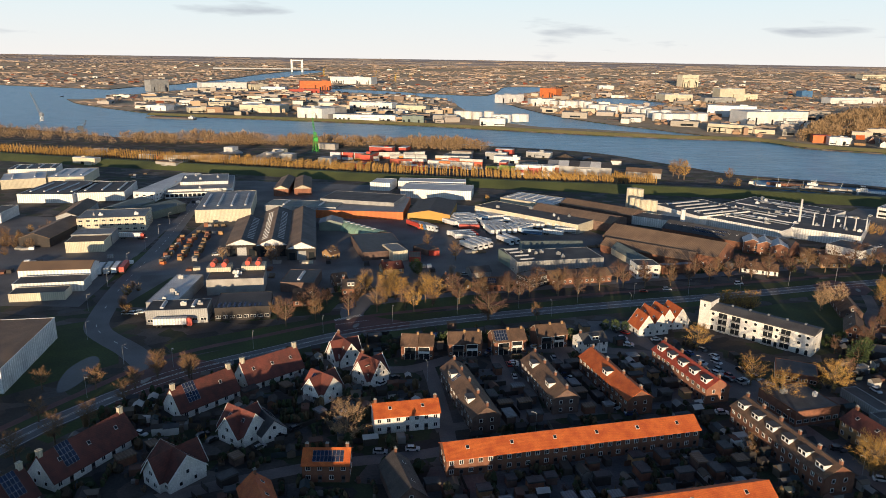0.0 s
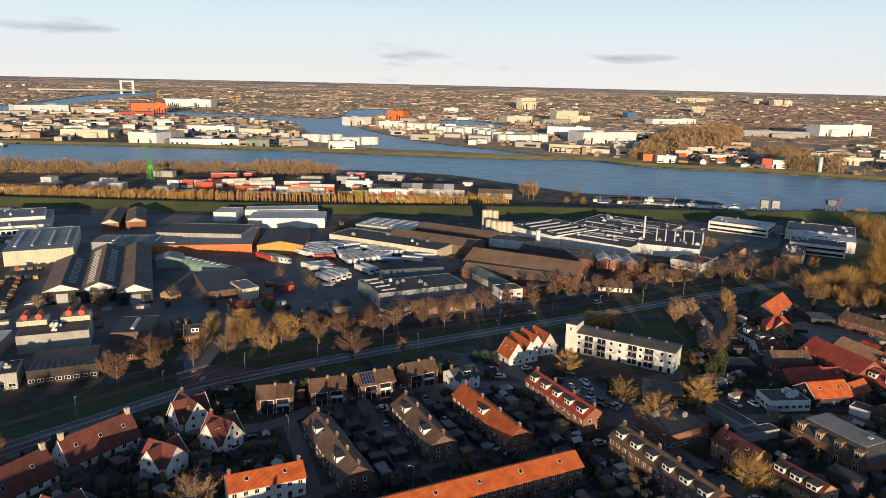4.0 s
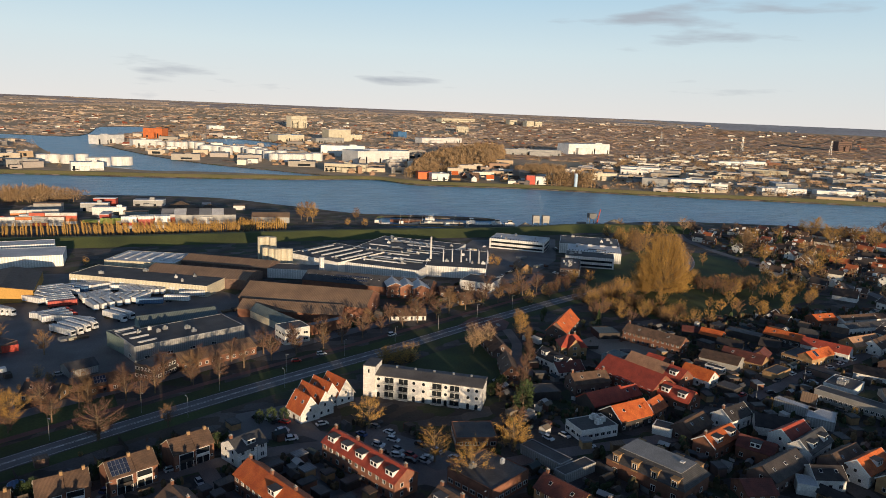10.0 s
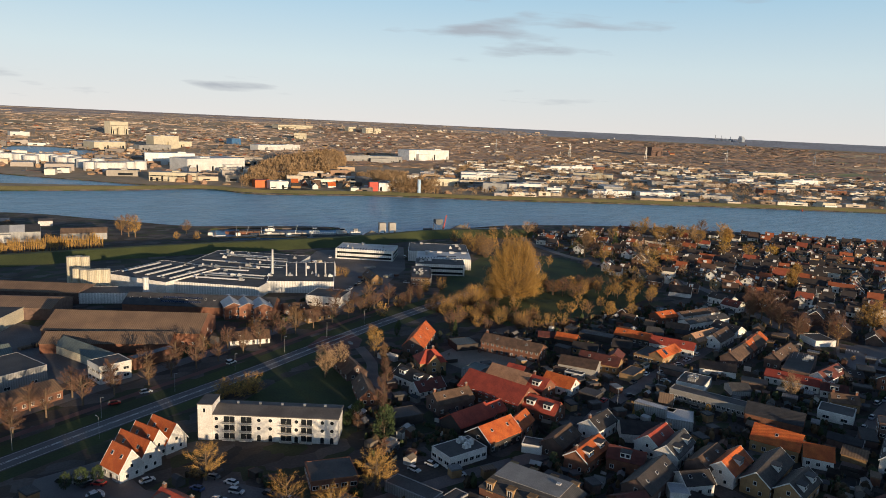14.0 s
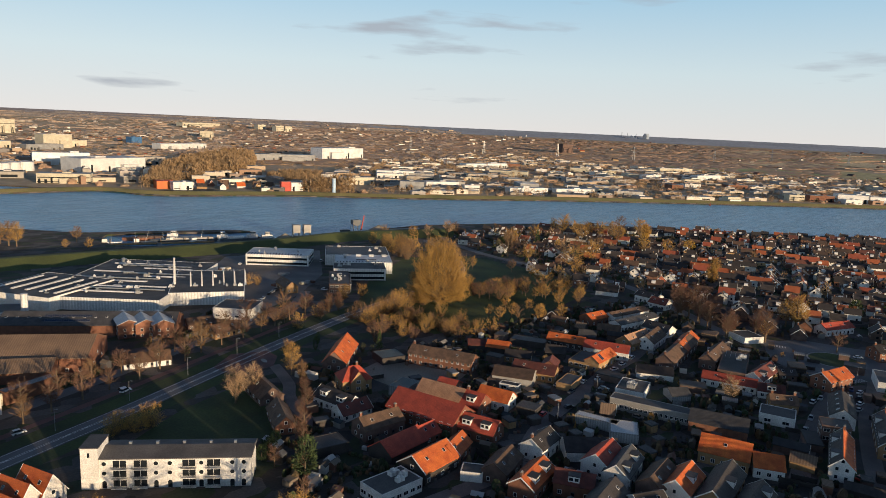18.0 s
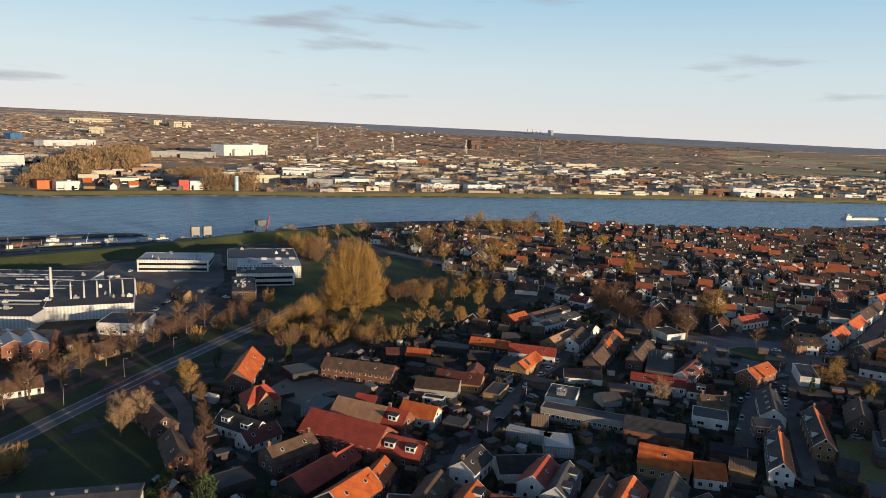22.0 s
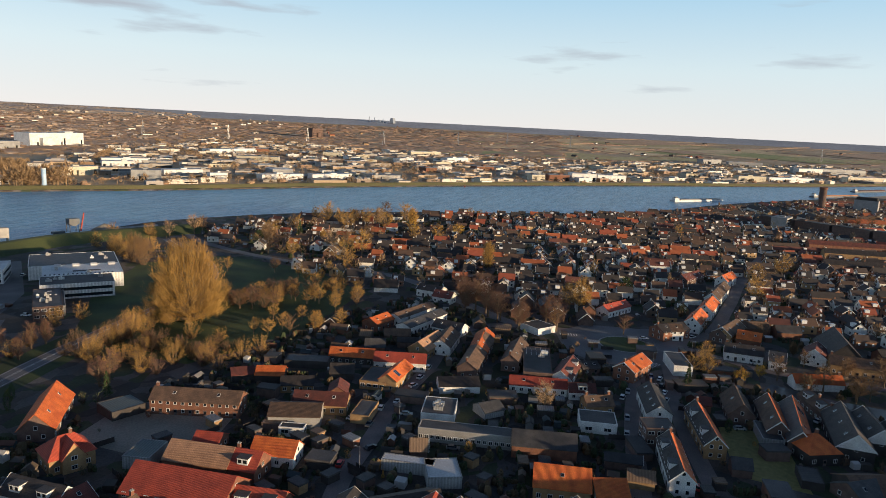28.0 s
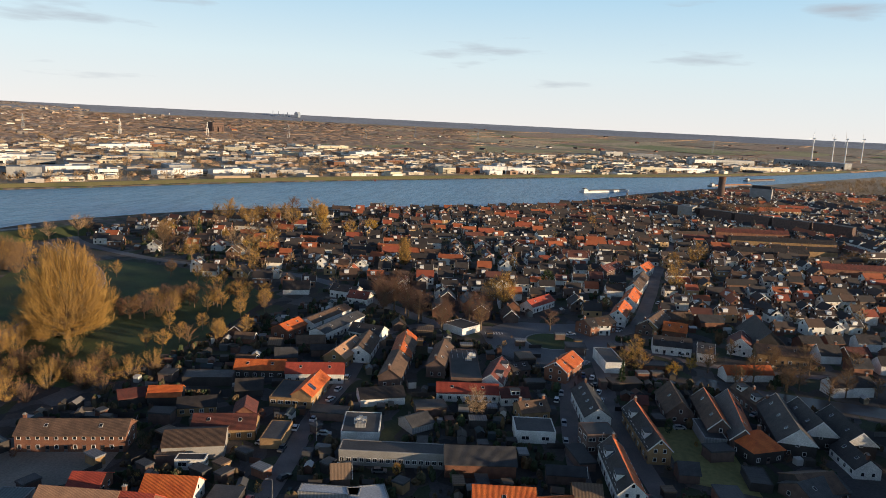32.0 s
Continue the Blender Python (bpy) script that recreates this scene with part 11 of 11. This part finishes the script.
for off in (0, 6, 12, 18):
    plantation([(-640, 826 + off), (-430, 772 + off), (-286, 738 + off), (-100, 690 + off), (63, 655 + off), (200, 634 + off)], 1.9, 11, "dense line of slim young poplars behind the dike")

# ---- river yard between dike and water ----
for i in range(34):
    x, y = rng.uniform(-400, 260), rng.uniform(700, 890)
    if not is_wet(x, y) and y < 905 - max(0, x) * 0.55 and free(x, y, 10):
        L = rng.uniform(12, 30)
        claim(x, y, 10, L, 10)
        block(x, y, rng.choice((-15, -20, 75)), L, rng.uniform(7, 12), rng.uniform(4, 8), rng.choice(("steel", "cream", "grey", "concrete", "redp")), rng.choice(("grey", "pale", "rust")), label="shed in the river yard", group="river yard sheds")
for x, y, r, h in ((-30, 800, 16, 7), (10, 815, 14, 6), (140, 790, 22, 9), (165, 775, 16, 7), (-200, 800, 18, 6), (-250, 830, 14, 5), (70, 760, 9, 5)):
    g = random.Random(int(x))
    n, rings = 18, 4
    vs = [(r * (1 - j / rings) * math.cos(i * math.tau / n) * g.uniform(0.85, 1.1), r * (1 - j / rings) * math.sin(i * math.tau / n) * g.uniform(0.85, 1.1), h * j / rings * g.uniform(0.85, 1.1)) for j in range(rings) for i in range(n)] + [(0, 0, h)]
    fs = [(j * n + i, j * n + (i + 1) % n, (j + 1) * n + (i + 1) % n, (j + 1) * n + i) for j in range(rings - 1) for i in range(n)] + [((rings - 1) * n + i, (rings - 1) * n + (i + 1) % n, rings * n) for i in range(n)]
    solo("sand_mound", Shape().add(vs, fs), SOIL if h > 6 else WALL["concrete"], x, y, 0, 0, "heap of sand and rubble in the river yard", "heap", "heaps in the river yard")
shed3(202.4, 691.7, -20, 34, 17, 5.5, 8.5, "rust", "grey", "low weathered shed with a rusty roof beside the boat hall", "river yard sheds")
plant(234.4, 682.2, "wide", 22, tint="brown", seed=2)
plant(278.5, 668.0, "round", 14, tint="brown", seed=1)
h = thing("boat_hall", 142, 712, 0, -14, "grey hall with striped pale roof by the water", "hall")
part("wall", Shape().box(-32, -13, 0, 32, 13, 8), WALL["grey"], h)
for i in range(6):
    part("roof_bay", Shape().prism([(-13.5, 8), (13.5, 8), (0, 12)], "x", -32 + i * 10.7, -21.6 + i * 10.7), ROOF[("grey", "pale", "slate")[i % 3]], h)

# ---- landmarks ----
t = thing("water_tower", 1200, -65, 0, 0, "round brown brick tower by the river", "tower")
part("shaft", Shape().prism(disc(5.0, 24), "z", 0, 31), WALL["dbrick"], t)
part("crown", Shape().prism(disc(5.5, 24), "z", 31, 34), WALL["brick"], t)
a = block(1215, -125, 70, 30, 15, 19, "grey", "dark", "apartment_block", "grey-white apartment block with dark upper storeys by the river", "apartment block", rows=6)
part("attic", Shape().box(-13, -6.5, 19.4, 13, 6.5, 23), WALL["dark"], a)
block(930, 20, -20, 26, 16, 14, "concrete", "grey", "apartment_block", "pale flats by the river bank", "apartment block", rows=4)
for i in range(5):
    block(942 - i * 22, 22 - i * 33, 56, 36, 12, 12, "dbrick", "felt", "apartment_block", "dark brick flats with galleries", "apartment block", "dark brick flats", rows=4)
for i, (az, r) in enumerate(((106.5, 2750), (107.8, 2900), (108.6, 3000), (109.6, 3150))):
    x, y = 100 + r * math.sin(radians(az)), 140 + r * math.cos(radians(az))
    t = thing("wind_turbine", x, y, land(x, y), 60, "tall white wind turbine on the far plain", "wind turbine", "wind turbines")
    part("tower", Shape().tube((0, 0, 0), (0, 0, 92), 2.4, 1.4, 10), TRIM, t)
    part("nacelle", Shape().box(-5, -2, 91, 4, 2, 95), TRIM, t)
    for j in range(3):
        b = math.tau * j / 3 + i * 0.5
        part("blade", Shape().add([(4.2, 0, 93), (4.2, math.cos(b + 1.57) * 2, 93 + math.sin(b + 1.57) * 2), (4.6, math.cos(b) * 44, 93 + math.sin(b) * 44), (5.0, 0, 93)], [(0, 1, 2), (0, 2, 3), (1, 3, 2), (0, 3, 1)]), TRIM, t)
for az, r in ((99, 3300), (72, 3000), (66, 2800), (60, 2700), (54, 2650), (48, 2800), (76, 3300), (81, 3300)):
    x, y = 60 + r * math.sin(radians(az)), 100 + r * math.cos(radians(az))
    t = thing("power_pylon", x, y, land(x, y), az, "grey lattice power pylon", "pylon", "power pylons")
    part("mast", lattice(Shape(), (0, 0, 0), (0, 0, 52), 8, 1.5, 6, 0.35), METAL, t)
    for z in (30, 38, 46):
        part("crossarm", Shape().tube((-9, 0, z), (9, 0, z), 0.35, 0.35, 4), METAL, t)
b = thing("lift_bridge", -765, 3770, land(-765, 3770), 18, "white lifting bridge with two portal towers", "bridge")
for sx in (-27, 27):
    part("tower", Shape().box(sx - 4.5, -7, 0, sx + 4.5, 7, 64), TRIM, b)
part("tower_beam", Shape().box(-31, -5, 57, 31, 5, 63), TRIM, b)
part("deck", Shape().box(-420, -7, 14, 60, 7, 20), METAL, b)
p = thing("power_station", 40 + 4700 * math.sin(radians(66.3)), 80 + 4700 * math.cos(radians(66.3)), 0, 0, "hazy power station with chimneys on the horizon", "power station")
p.location.z = land(p.location.x, p.location.y)
# distance haze is put into this blue-grey base colour
HAZY = mat("hazy_distant_steel", (0.26, 0.30, 0.36), 0.9, (0.22, 0.26, 0.32), 0.02, 0.2)
part("boiler_house", Shape().box(-20, -50, 0, 20, -26, 26).box(-20, -46, 26, 20, -30, 34), HAZY, p)
part("turbine_hall", Shape().box(-20, 20, 0, 20, 100, 8).box(-20, 40, 8, 20, 62, 15), HAZY, p)
for dy, hh in ((30, 30), (90, 34), (60, 22), (128, 36)):
    part("chimney", Shape().tube((0, dy, 0), (0, dy, hh), 2.2, 1.6, 8), HAZY, p)
for i in range(6):
    f = thing("exhaust_frame", 251 + i * 5.2, 457 - i * 3.2, 7, -31, "white steel exhaust duct frame on the factory roof", "duct", "exhaust ducts")
    part("duct", Shape().tube((0, -4, 0), (0, 0, 7.5), 0.5, 0.4, 8).tube((0, 0, 7.5), (0, 5, 7.0), 0.35, 0.35, 8), WALL["steel"], f)
    part("strut", Shape().tube((0, 5, 0), (0, 5, 8), 0.2, 0.2, 5).tube((0, 0, 0), (0, 5, 7), 0.12, 0.12, 5), METAL, f)
t = thing("factory_stack", 245, 464, 7, 0, "slim white factory chimney", "chimney")
part("flue", Shape().tube((0, 0, 0), (0, 0, 16), 0.8, 0.6, 10), WALL["steel"], t)
b = thing("channel_buoy", 1151, 456, -1.6, 0, "small red channel buoy", "buoy")
part("float", Shape().tube((0, 0, -0.5), (0, 0, 1.2), 1.6, 1.4, 10), CRATE[0], b)
part("topmark", Shape().tube((0, 0, 1.2), (0, 0, 5), 0.5, 0.25, 6), CRATE[0], b)

# ---- stacked pallets in the storage yard ----
CRATES = [Shape().prism([(-1.4, 0), (-1.2, 0), (-1.2, 0.14), (1.2, 0.14), (1.2, 0), (1.4, 0), (1.4, h * 0.5), (1.28, h * 0.52), (1.36, h), (-1.36, h), (-1.28, h * 0.52), (-1.4, h * 0.5)], "y", -1.1, 1.1).mesh("stack", m) for h, m in ((2.2, WALL["yellow"]), (1.5, WALL["orange"]), (2.8, WALL["brick"]), (1.8, WALL["concrete"]), (2.0, BARK))]
g = random.Random(8)
for (ax, ay), (bx, by) in (((-154, 369), (-163, 429)), ((-145, 370), (-157, 433)), ((-138, 376), (-150, 437)), ((-158, 440), (-138, 436)), ((-159, 457), (-143, 458))):
    n = int(math.hypot(bx - ax, by - ay) / 3.4)
    for i in range(n):
        if g.random() < 0.85:
            q = (ax + (bx - ax) * i / n + g.uniform(-0.8, 0.8), ay + (by - ay) * i / n)
            solo("pallet_stack", g.choice(CRATES), None, q[0], q[1], 0.03, g.uniform(-20, 10), "stack of pallets and goods in the open storage yard", "pallet stack", "pallet stacks in the storage yard")

# ---- more trailers in the haulage yard ----
for i in range(6):
    trailer(51 + i * 3.4, 470.5 - i * 0.5, -77, (0, 0, 1)[i % 3])
for i in range(4):
    trailer(2 + i * 1.2, 497 - i * 4.4, 12 - i, (0, 1, 0, 0)[i])
for x, y, a in ((56, 494, -12), (72, 489, -14), (40, 425, -60), (44, 428, -60)):
    trailer(x, y, a, 0, cab=0)
for i in range(7):
    trailer(6 + i * 4.4, 470.5 + i * 3.2, 128, (0, 0, 1, 0, 0, 2, 0)[i])
for i in range(6):
    trailer(34 + i * 4.6, 462 - i * 1.6, 48, (0, 0, 0, 1, 0, 0)[i])
for i in range(5):
    trailer(24 + i * 4.0, 492 - i * 1.2, 20 - i * 2, (0, 1, 0, 0, 0)[i])
for i in range(4):
    trailer(10 + i * 4.6, 436 - i * 4.0, -38, (1, 0, 1, 0)[i], cab=(0, 3, 1, 0)[i])
# ---- pontoon and moorings in the basin ----
p = thing("pontoon", 330, 632, -1.6, -26, "long timber-decked pontoon with moored workboats", "pontoon")
part("deck", Shape().box(-42, -2.5, 0.4, 42, 2.5, 1.2), WALL["yellow"], p)
part("walkway", Shape().box(-3, -30, 0.5, 0, -2.5, 1.1), WALL["concrete"], p)
for i in range(5):
    part("mooring_pile", Shape().tube((-38 + i * 19, 2.9, -1), (-38 + i * 19, 2.9, 5), 0.35, 0.35, 8), BARK, p)
for i, (x, y, L) in enumerate(((300, 655, 16), (322, 642, 20), (345, 634, 14), (360, 622, 18), (378, 616, 12))):
    b = thing("workboat", x, y, -1.6, -24 + i * 7, "small pale workboat moored at the pontoon", "boat", "moored workboats")
    part("hull", Shape().prism([(-L / 2, -2), (L / 2 - 4, -2), (L / 2, 0), (L / 2 - 4, 2), (-L / 2, 2)], "z", -0.3, 1.6), (WALL["steel"], WALL["concrete"], DARK_STEEL)[i % 3], b)
    part("wheelhouse", Shape().box(-L / 2 + 1, -1.4, 1.6, -L / 2 + 5, 1.4, 4.2), WALL["white"], b)
    part("mast", Shape().tube((0, 0, 1.6), (3 if i % 2 else 0, 0, 11), 0.18, 0.08, 6), METAL, b)
for i in range(2):
    h = thing("quay_silo", 435 + i * 9, 588 - i * 4, 0.1, -26, "pale blue-grey silo frame on the quay", "silo", "quay silos")
    part("bin", Shape().box(-3.2, -3.2, 4, 3.2, 3.2, 11), WALL["concrete"], h)
    for dx in (-2.8, 2.8):
        part("leg", Shape().box(dx - 0.3, -2.8, 0, dx + 0.3, 2.8, 4), METAL, h)

solo("quay", sheet([(398, 588), (430, 593), (470, 579), (540, 573), (572, 560), (560, 548), (480, 562), (404, 578)], 0.07), WALL["concrete"], label="concrete quay along the river", category="quay", kind="structure")
solo("jetty", sheet([(303, 712), (345, 690), (416, 648), (409, 644), (342, 683), (312, 692)], 0.06), SOIL, label="reed-grown breakwater round the basin", category="breakwater", kind="structure")
for x, y, r, h in ((421, 586, 9, 5), (527, 574, 11, 5)):
    vs = [(r * (1 - j / 3) * math.cos(i * math.tau / 14), r * (1 - j / 3) * 0.7 * math.sin(i * math.tau / 14), h * (j / 3) ** 0.9) for j in range(3) for i in range(14)] + [(0, 0, h)]
    fs = [(j * 14 + i, j * 14 + (i + 1) % 14, (j + 1) * 14 + (i + 1) % 14, (j + 1) * 14 + i) for j in range(2) for i in range(14)] + [(28 + i, 28 + (i + 1) % 14, 42) for i in range(14)]
    solo("gravel_mound", Shape().add(vs, fs), SAND, x, y, 0.07, -20, "mound of gravel on the river quay", "gravel mound", "mounds on the quay")
h = thing("quay_hopper", 503, 582, 0.08, -18, "dark blue loading hopper with a conveyor on the quay", "hopper")
part("bin", Shape().prism([(-4, 11), (4, 11), (4, 7.5), (1.6, 5.5), (-1.6, 5.5), (-4, 7.5)], "y", -3, 3), DARK_STEEL, h)
for sx in (-3.6, 3.6):
    for sy in (-2.7, 2.7):
        part("leg", Shape().tube((sx, sy, 0), (sx, sy, 8), 0.3, 0.3, 6), DARK_STEEL, h)
part("conveyor", Shape().tube((6, 0, 0.6), (9, 0, 15), 0.7, 0.5, 6), WALL["redp"], h)
part("barge_stage", Shape().box(-14, 2, -0.6, -5, 6, 1.2), DARK_STEEL, h)

# ---- more parked cars ----
g = random.Random(21)
for (ax, ay), (bx, by), n in (((98, 258), (112, 222), 7), (((104, 262)), (120, 224), 6), ((44, 252), (48, 214), 5), ((26, 248), (30, 206), 4), ((70, 285), (84, 270), 4), ((300, 128), (385, 138), 8), ((302, 141), (380, 146), 6), ((230, 216), (300, 225), 5), ((262, 415), (300, 440), 8), ((270, 470), (330, 520), 9)):
    a = math.degrees(math.atan2(by - ay, bx - ax))
    for i in range(n):
        if g.random() < 0.8:
            q = (ax + (bx - ax) * (i + 0.5) / n, ay + (by - ay) * (i + 0.5) / n)
            car(q[0], q[1], a + g.choice((0, 180)) + g.uniform(-3, 3), g.randrange(len(CARS)))

# ---- goods, skips and bushes about the yards ----
BALES = [Shape().prism([(-1.6, 0), (1.6, 0), (1.5, h), (-1.4, h * 0.94)], "y", -w, w).mesh("bale", m) for h, w, m in ((1.6, 1.2, TRIM), (1.2, 2.2, WALL["concrete"]), (2.0, 1.1, WALL["grey"]), (1.4, 1.8, WALL["cream"]), (1.1, 2.6, WALL["brick"]), (1.8, 1.3, WALL["dark"]), (0.9, 3.2, BARK))]
for poly, n in (([(-330, 300), (-165, 300), (-185, 480), (-330, 480)], 34), ([(-158, 300), (-60, 290), (-50, 420), (-150, 380)], 30), ([(-300, 540), (-180, 500), (-60, 540), (-205, 650)], 26), ([(-60, 320), (110, 370), (110, 430), (20, 400), (-50, 430)], 28), ([(-330, 560), (-240, 640), (-300, 680)], 16), ([(244, 461), (262, 405), (350, 455), (335, 540)], 10)):
    xs, ys = [p[0] for p in poly], [p[1] for p in poly]
    for _ in range(n):
        x, y = g.uniform(min(xs), max(xs)), g.uniform(min(ys), max(ys))
        if inside(x, y, poly) and free(x, y, 2.5):
            for j in range(g.choice((1, 1, 2, 3))):
                solo("goods_bale", g.choice(BALES), None, x + j * 3.6, y + g.uniform(-0.6, 0.6), 0.04, 10 + g.choice((0, 90)) + g.uniform(-8, 8), "wrapped bale of goods on the open yard", "goods", "goods on the yards")
for x, y, r in ((-268, 392, 26), (-262, 420, 18), (-140, 300, 10), (-150, 322, 8), (-30, 335, 14), (0, 352, 12)):
    for _ in range(int(r * 0.6)):
        a, q = g.uniform(0, 6.28), r * math.sqrt(g.random())
        if free(x + q * math.cos(a), y + q * math.sin(a), 1.5):
            plant(x + q * math.cos(a), y + q * math.sin(a), "bush", g.uniform(3, 7), tint=g.choice(("gold", "brown", "pale")), group="scrub on the estate")
for nm, poly in (("lawn", [(-146, 300), (-140, 345), (-124, 350), (-132, 335), (-134, 300)]), ("lawn", [(-168, 330), (-160, 395), (-166, 440), (-175, 380)])):
    solo(nm, sheet(poly, 0.06), GRASS, label="grass island beside the estate road", category="grass", kind="structure")

# ---- tall container stacks in the river yard ----
BOX_BODY = [Shape().box(-6.1, -1.22, 0.03, 6.1, 1.22, 2.57).mesh("container", m) for m in (TARP[3], TARP[0], TARP[0], TARP[1], WALL["redp"], WALL["concrete"], TARP[4])]
g = random.Random(4)
for x, y, n, high in ((-120, 787, 2, 3), (-106, 784, 3, 3), (-91, 779, 3, 3), (-76, 777, 2, 3), (-42, 782, 1, 3), (-28, 788, 2, 3), (-8, 755, 1, 3), (6, 742, 2, 3), (80, 692, 2, 4), (93, 689, 2, 4), (106, 686, 2, 4)):
    for j in range(n):
        for k in range(high):
            if k < high - 1 or g.random() < 0.7:
                solo("container", g.choice(BOX_BODY), None, x + j * 0.5, y + j * 2.7, k * 2.6, -12, "freight container in a stack in the river yard", "container", "stacked containers in the river yard")

# ---- hedges, shrubs, fences and odds and ends in the gardens ----
HEDGES = island_mix("garden_greenery", [(0.035, 0.05, 0.018), (0.05, 0.045, 0.02), (0.028, 0.04, 0.016), (0.085, 0.06, 0.03), (0.04, 0.055, 0.02), (0.10, 0.065, 0.035), (0.05, 0.036, 0.022), (0.13, 0.085, 0.04)], 0.95)
ODDS = island_mix("garden_odds", [(0.05, 0.042, 0.036), (0.10, 0.075, 0.055), (0.20, 0.19, 0.18), (0.035, 0.03, 0.028), (0.13, 0.06, 0.04), (0.07, 0.07, 0.075), (0.5, 0.48, 0.45), (0.06, 0.05, 0.04), (0.03, 0.045, 0.05), (0.16, 0.13, 0.10)], 0.8)
ARENA = [(228, 300), (264, 308), (278, 266), (252, 258), (228, 278)]
OPEN = [[(128, 300), (160, 315), (190, 322), (205, 300), (170, 275)], [(108, 290), (118, 255), (150, 238), (162, 262), (140, 300)], [(396, 180), (376, 160), (378, 142), (388, 130), (448, 118), (448, 145), (424, 184)], [(293, 108), (330, 112), (330, 92), (290, 88)], [(56, 270), (66, 290), (86, 290), (88, 262)], ARENA]


def plot_things(name, poly, hedges, odds, angles, seed, label):
    """Rows of garden hedges with fences, and small sheds, bins and tables, over one quarter of the town."""
    g = random.Random(seed)
    xs, ys = [q[0] for q in poly], [q[1] for q in poly]
    green, things = Shape(), Shape()

    def ok(x, y, r):
        return (int(x // 2), int(y // 2)) not in BUSY and inside(x, y, poly) and free(x, y, r) and not any(inside(x, y, o) for o in OPEN)

    made = 0
    for _ in range(hedges * 6):
        if made >= hedges:
            break
        x, y, a = g.uniform(min(xs), max(xs)), g.uniform(min(ys), max(ys)), radians(g.choice(angles) + g.uniform(-5, 5))
        if not ok(x, y, 0.6) or is_wet(x, y):
            continue
        made += 1
        n, h, kind = g.randrange(3, 9), g.uniform(1.1, 2.6), g.random()
        if kind < 0.62:
            for i in range(n):
                px, py = x + i * 1.1 * math.cos(a) + g.uniform(-0.2, 0.2), y + i * 1.1 * math.sin(a) + g.uniform(-0.2, 0.2)
                if ok(px, py, 0.5):
                    clump(green, px, py, h * g.uniform(0.8, 1.2), g.uniform(0.6, 1.0), g)
        elif kind < 0.8:
            for i in range(g.randrange(1, 4)):
                clump(green, x + g.uniform(-1.5, 1.5), y + g.uniform(-1.5, 1.5), g.uniform(1.5, 4.2), g.uniform(0.8, 1.8), g)
        else:
            m = pose(x, y, land(x, y), 0, 0, math.degrees(a))
            L = n * 1.1
            if ok(x + L * math.cos(a), y + L * math.sin(a), 0.3):
                b = Shape().box(0, -0.04, 0, L, 0.04, 1.75)
                things.add([m @ Vector(q) for q in b.v], b.f)
    made = 0
    for _ in range(odds * 6):
        if made >= odds:
            break
        x, y, a = g.uniform(min(xs), max(xs)), g.uniform(min(ys), max(ys)), g.choice(angles) + g.uniform(-6, 6)
        L, W = g.choice(((3.2, 2.4), (2.4, 2.0), (4.2, 2.6), (1.2, 0.8), (0.7, 0.7), (1.8, 0.9), (3.0, 3.0)))
        if not ok(x, y, 0.5 * max(L, W)) or is_wet(x, y):
            continue
        made += 1
        m = pose(x, y, land(x, y), 0, 0, a)
        h = g.uniform(2.0, 2.6) if L > 2 else g.uniform(0.6, 1.3)
        if L > 2.3 and g.random() < 0.6:
            b = Shape().prism([(-W / 2, 0), (W / 2, 0), (W / 2, h), (0, h + W * 0.3), (-W / 2, h)], "x", -L / 2, L / 2)
            k = roof_slopes(L, W, h, h + W * 0.3, 0.15, 0.1)
            things.add([m @ Vector(q) for q in k.v], k.f)
        else:
            b = Shape().prism([(-W / 2, 0), (W / 2, 0), (W / 2, h), (-W / 2, h * 0.92)], "x", -L / 2, L / 2)
        things.add([m @ Vector(q) for q in b.v], b.f)
    o = solo(name, green, HEDGES, label=label, category="garden plants", kind="stuff")
    solo("garden_furnishings", things, ODDS, label="small sheds, fences, bins and tables in back gardens", category="garden things", kind="stuff")
    return o


plot_things("garden_hedges", [(-125, 140), (128, 138), (128, 215), (112, 262), (60, 272), (-35, 266), (-70, 250), (-110, 205)], 620, 420, (13, 103), 1, "clipped hedges and shrubs behind the terraces")
plot_things("garden_hedges", [(118, 140), (300, 90), (425, 95), (428, 205), (440, 270), (380, 296), (300, 296), (215, 320), (150, 268), (118, 215)], 900, 560, (8, 98, -70, 20), 2, "hedges and shrubs between the old village houses")
plot_things("garden_hedges", [(-70, 300), (0, 318), (100, 345), (240, 380), (250, 425), (150, 372), (20, 340), (-60, 330)], 150, 60, (14, 104), 3, "shrubs in front of the workshops")
plot_things("garden_hedges", VILLAGE[:9] + [(900, -120), (520, -160), (330, -60), (300, 20), (300, 95), (395, 95), (410, 130)], 1500, 420, (12, 102, -68, 22), 4, "garden hedges and shrubs of the village")
# trees along the canal
for x, y, h in ((390, 86, 11), (383, 70, 12), (380, 54, 11), (378, 38, 12), (373, 18, 11), (392, 62, 9), (366, -6, 11)):
    plant(x, y, "round", h, tint="brown", group="trees along the canal")
plant(388, 93, "willow", 7.5, tint="yellow", group="trees along the canal")
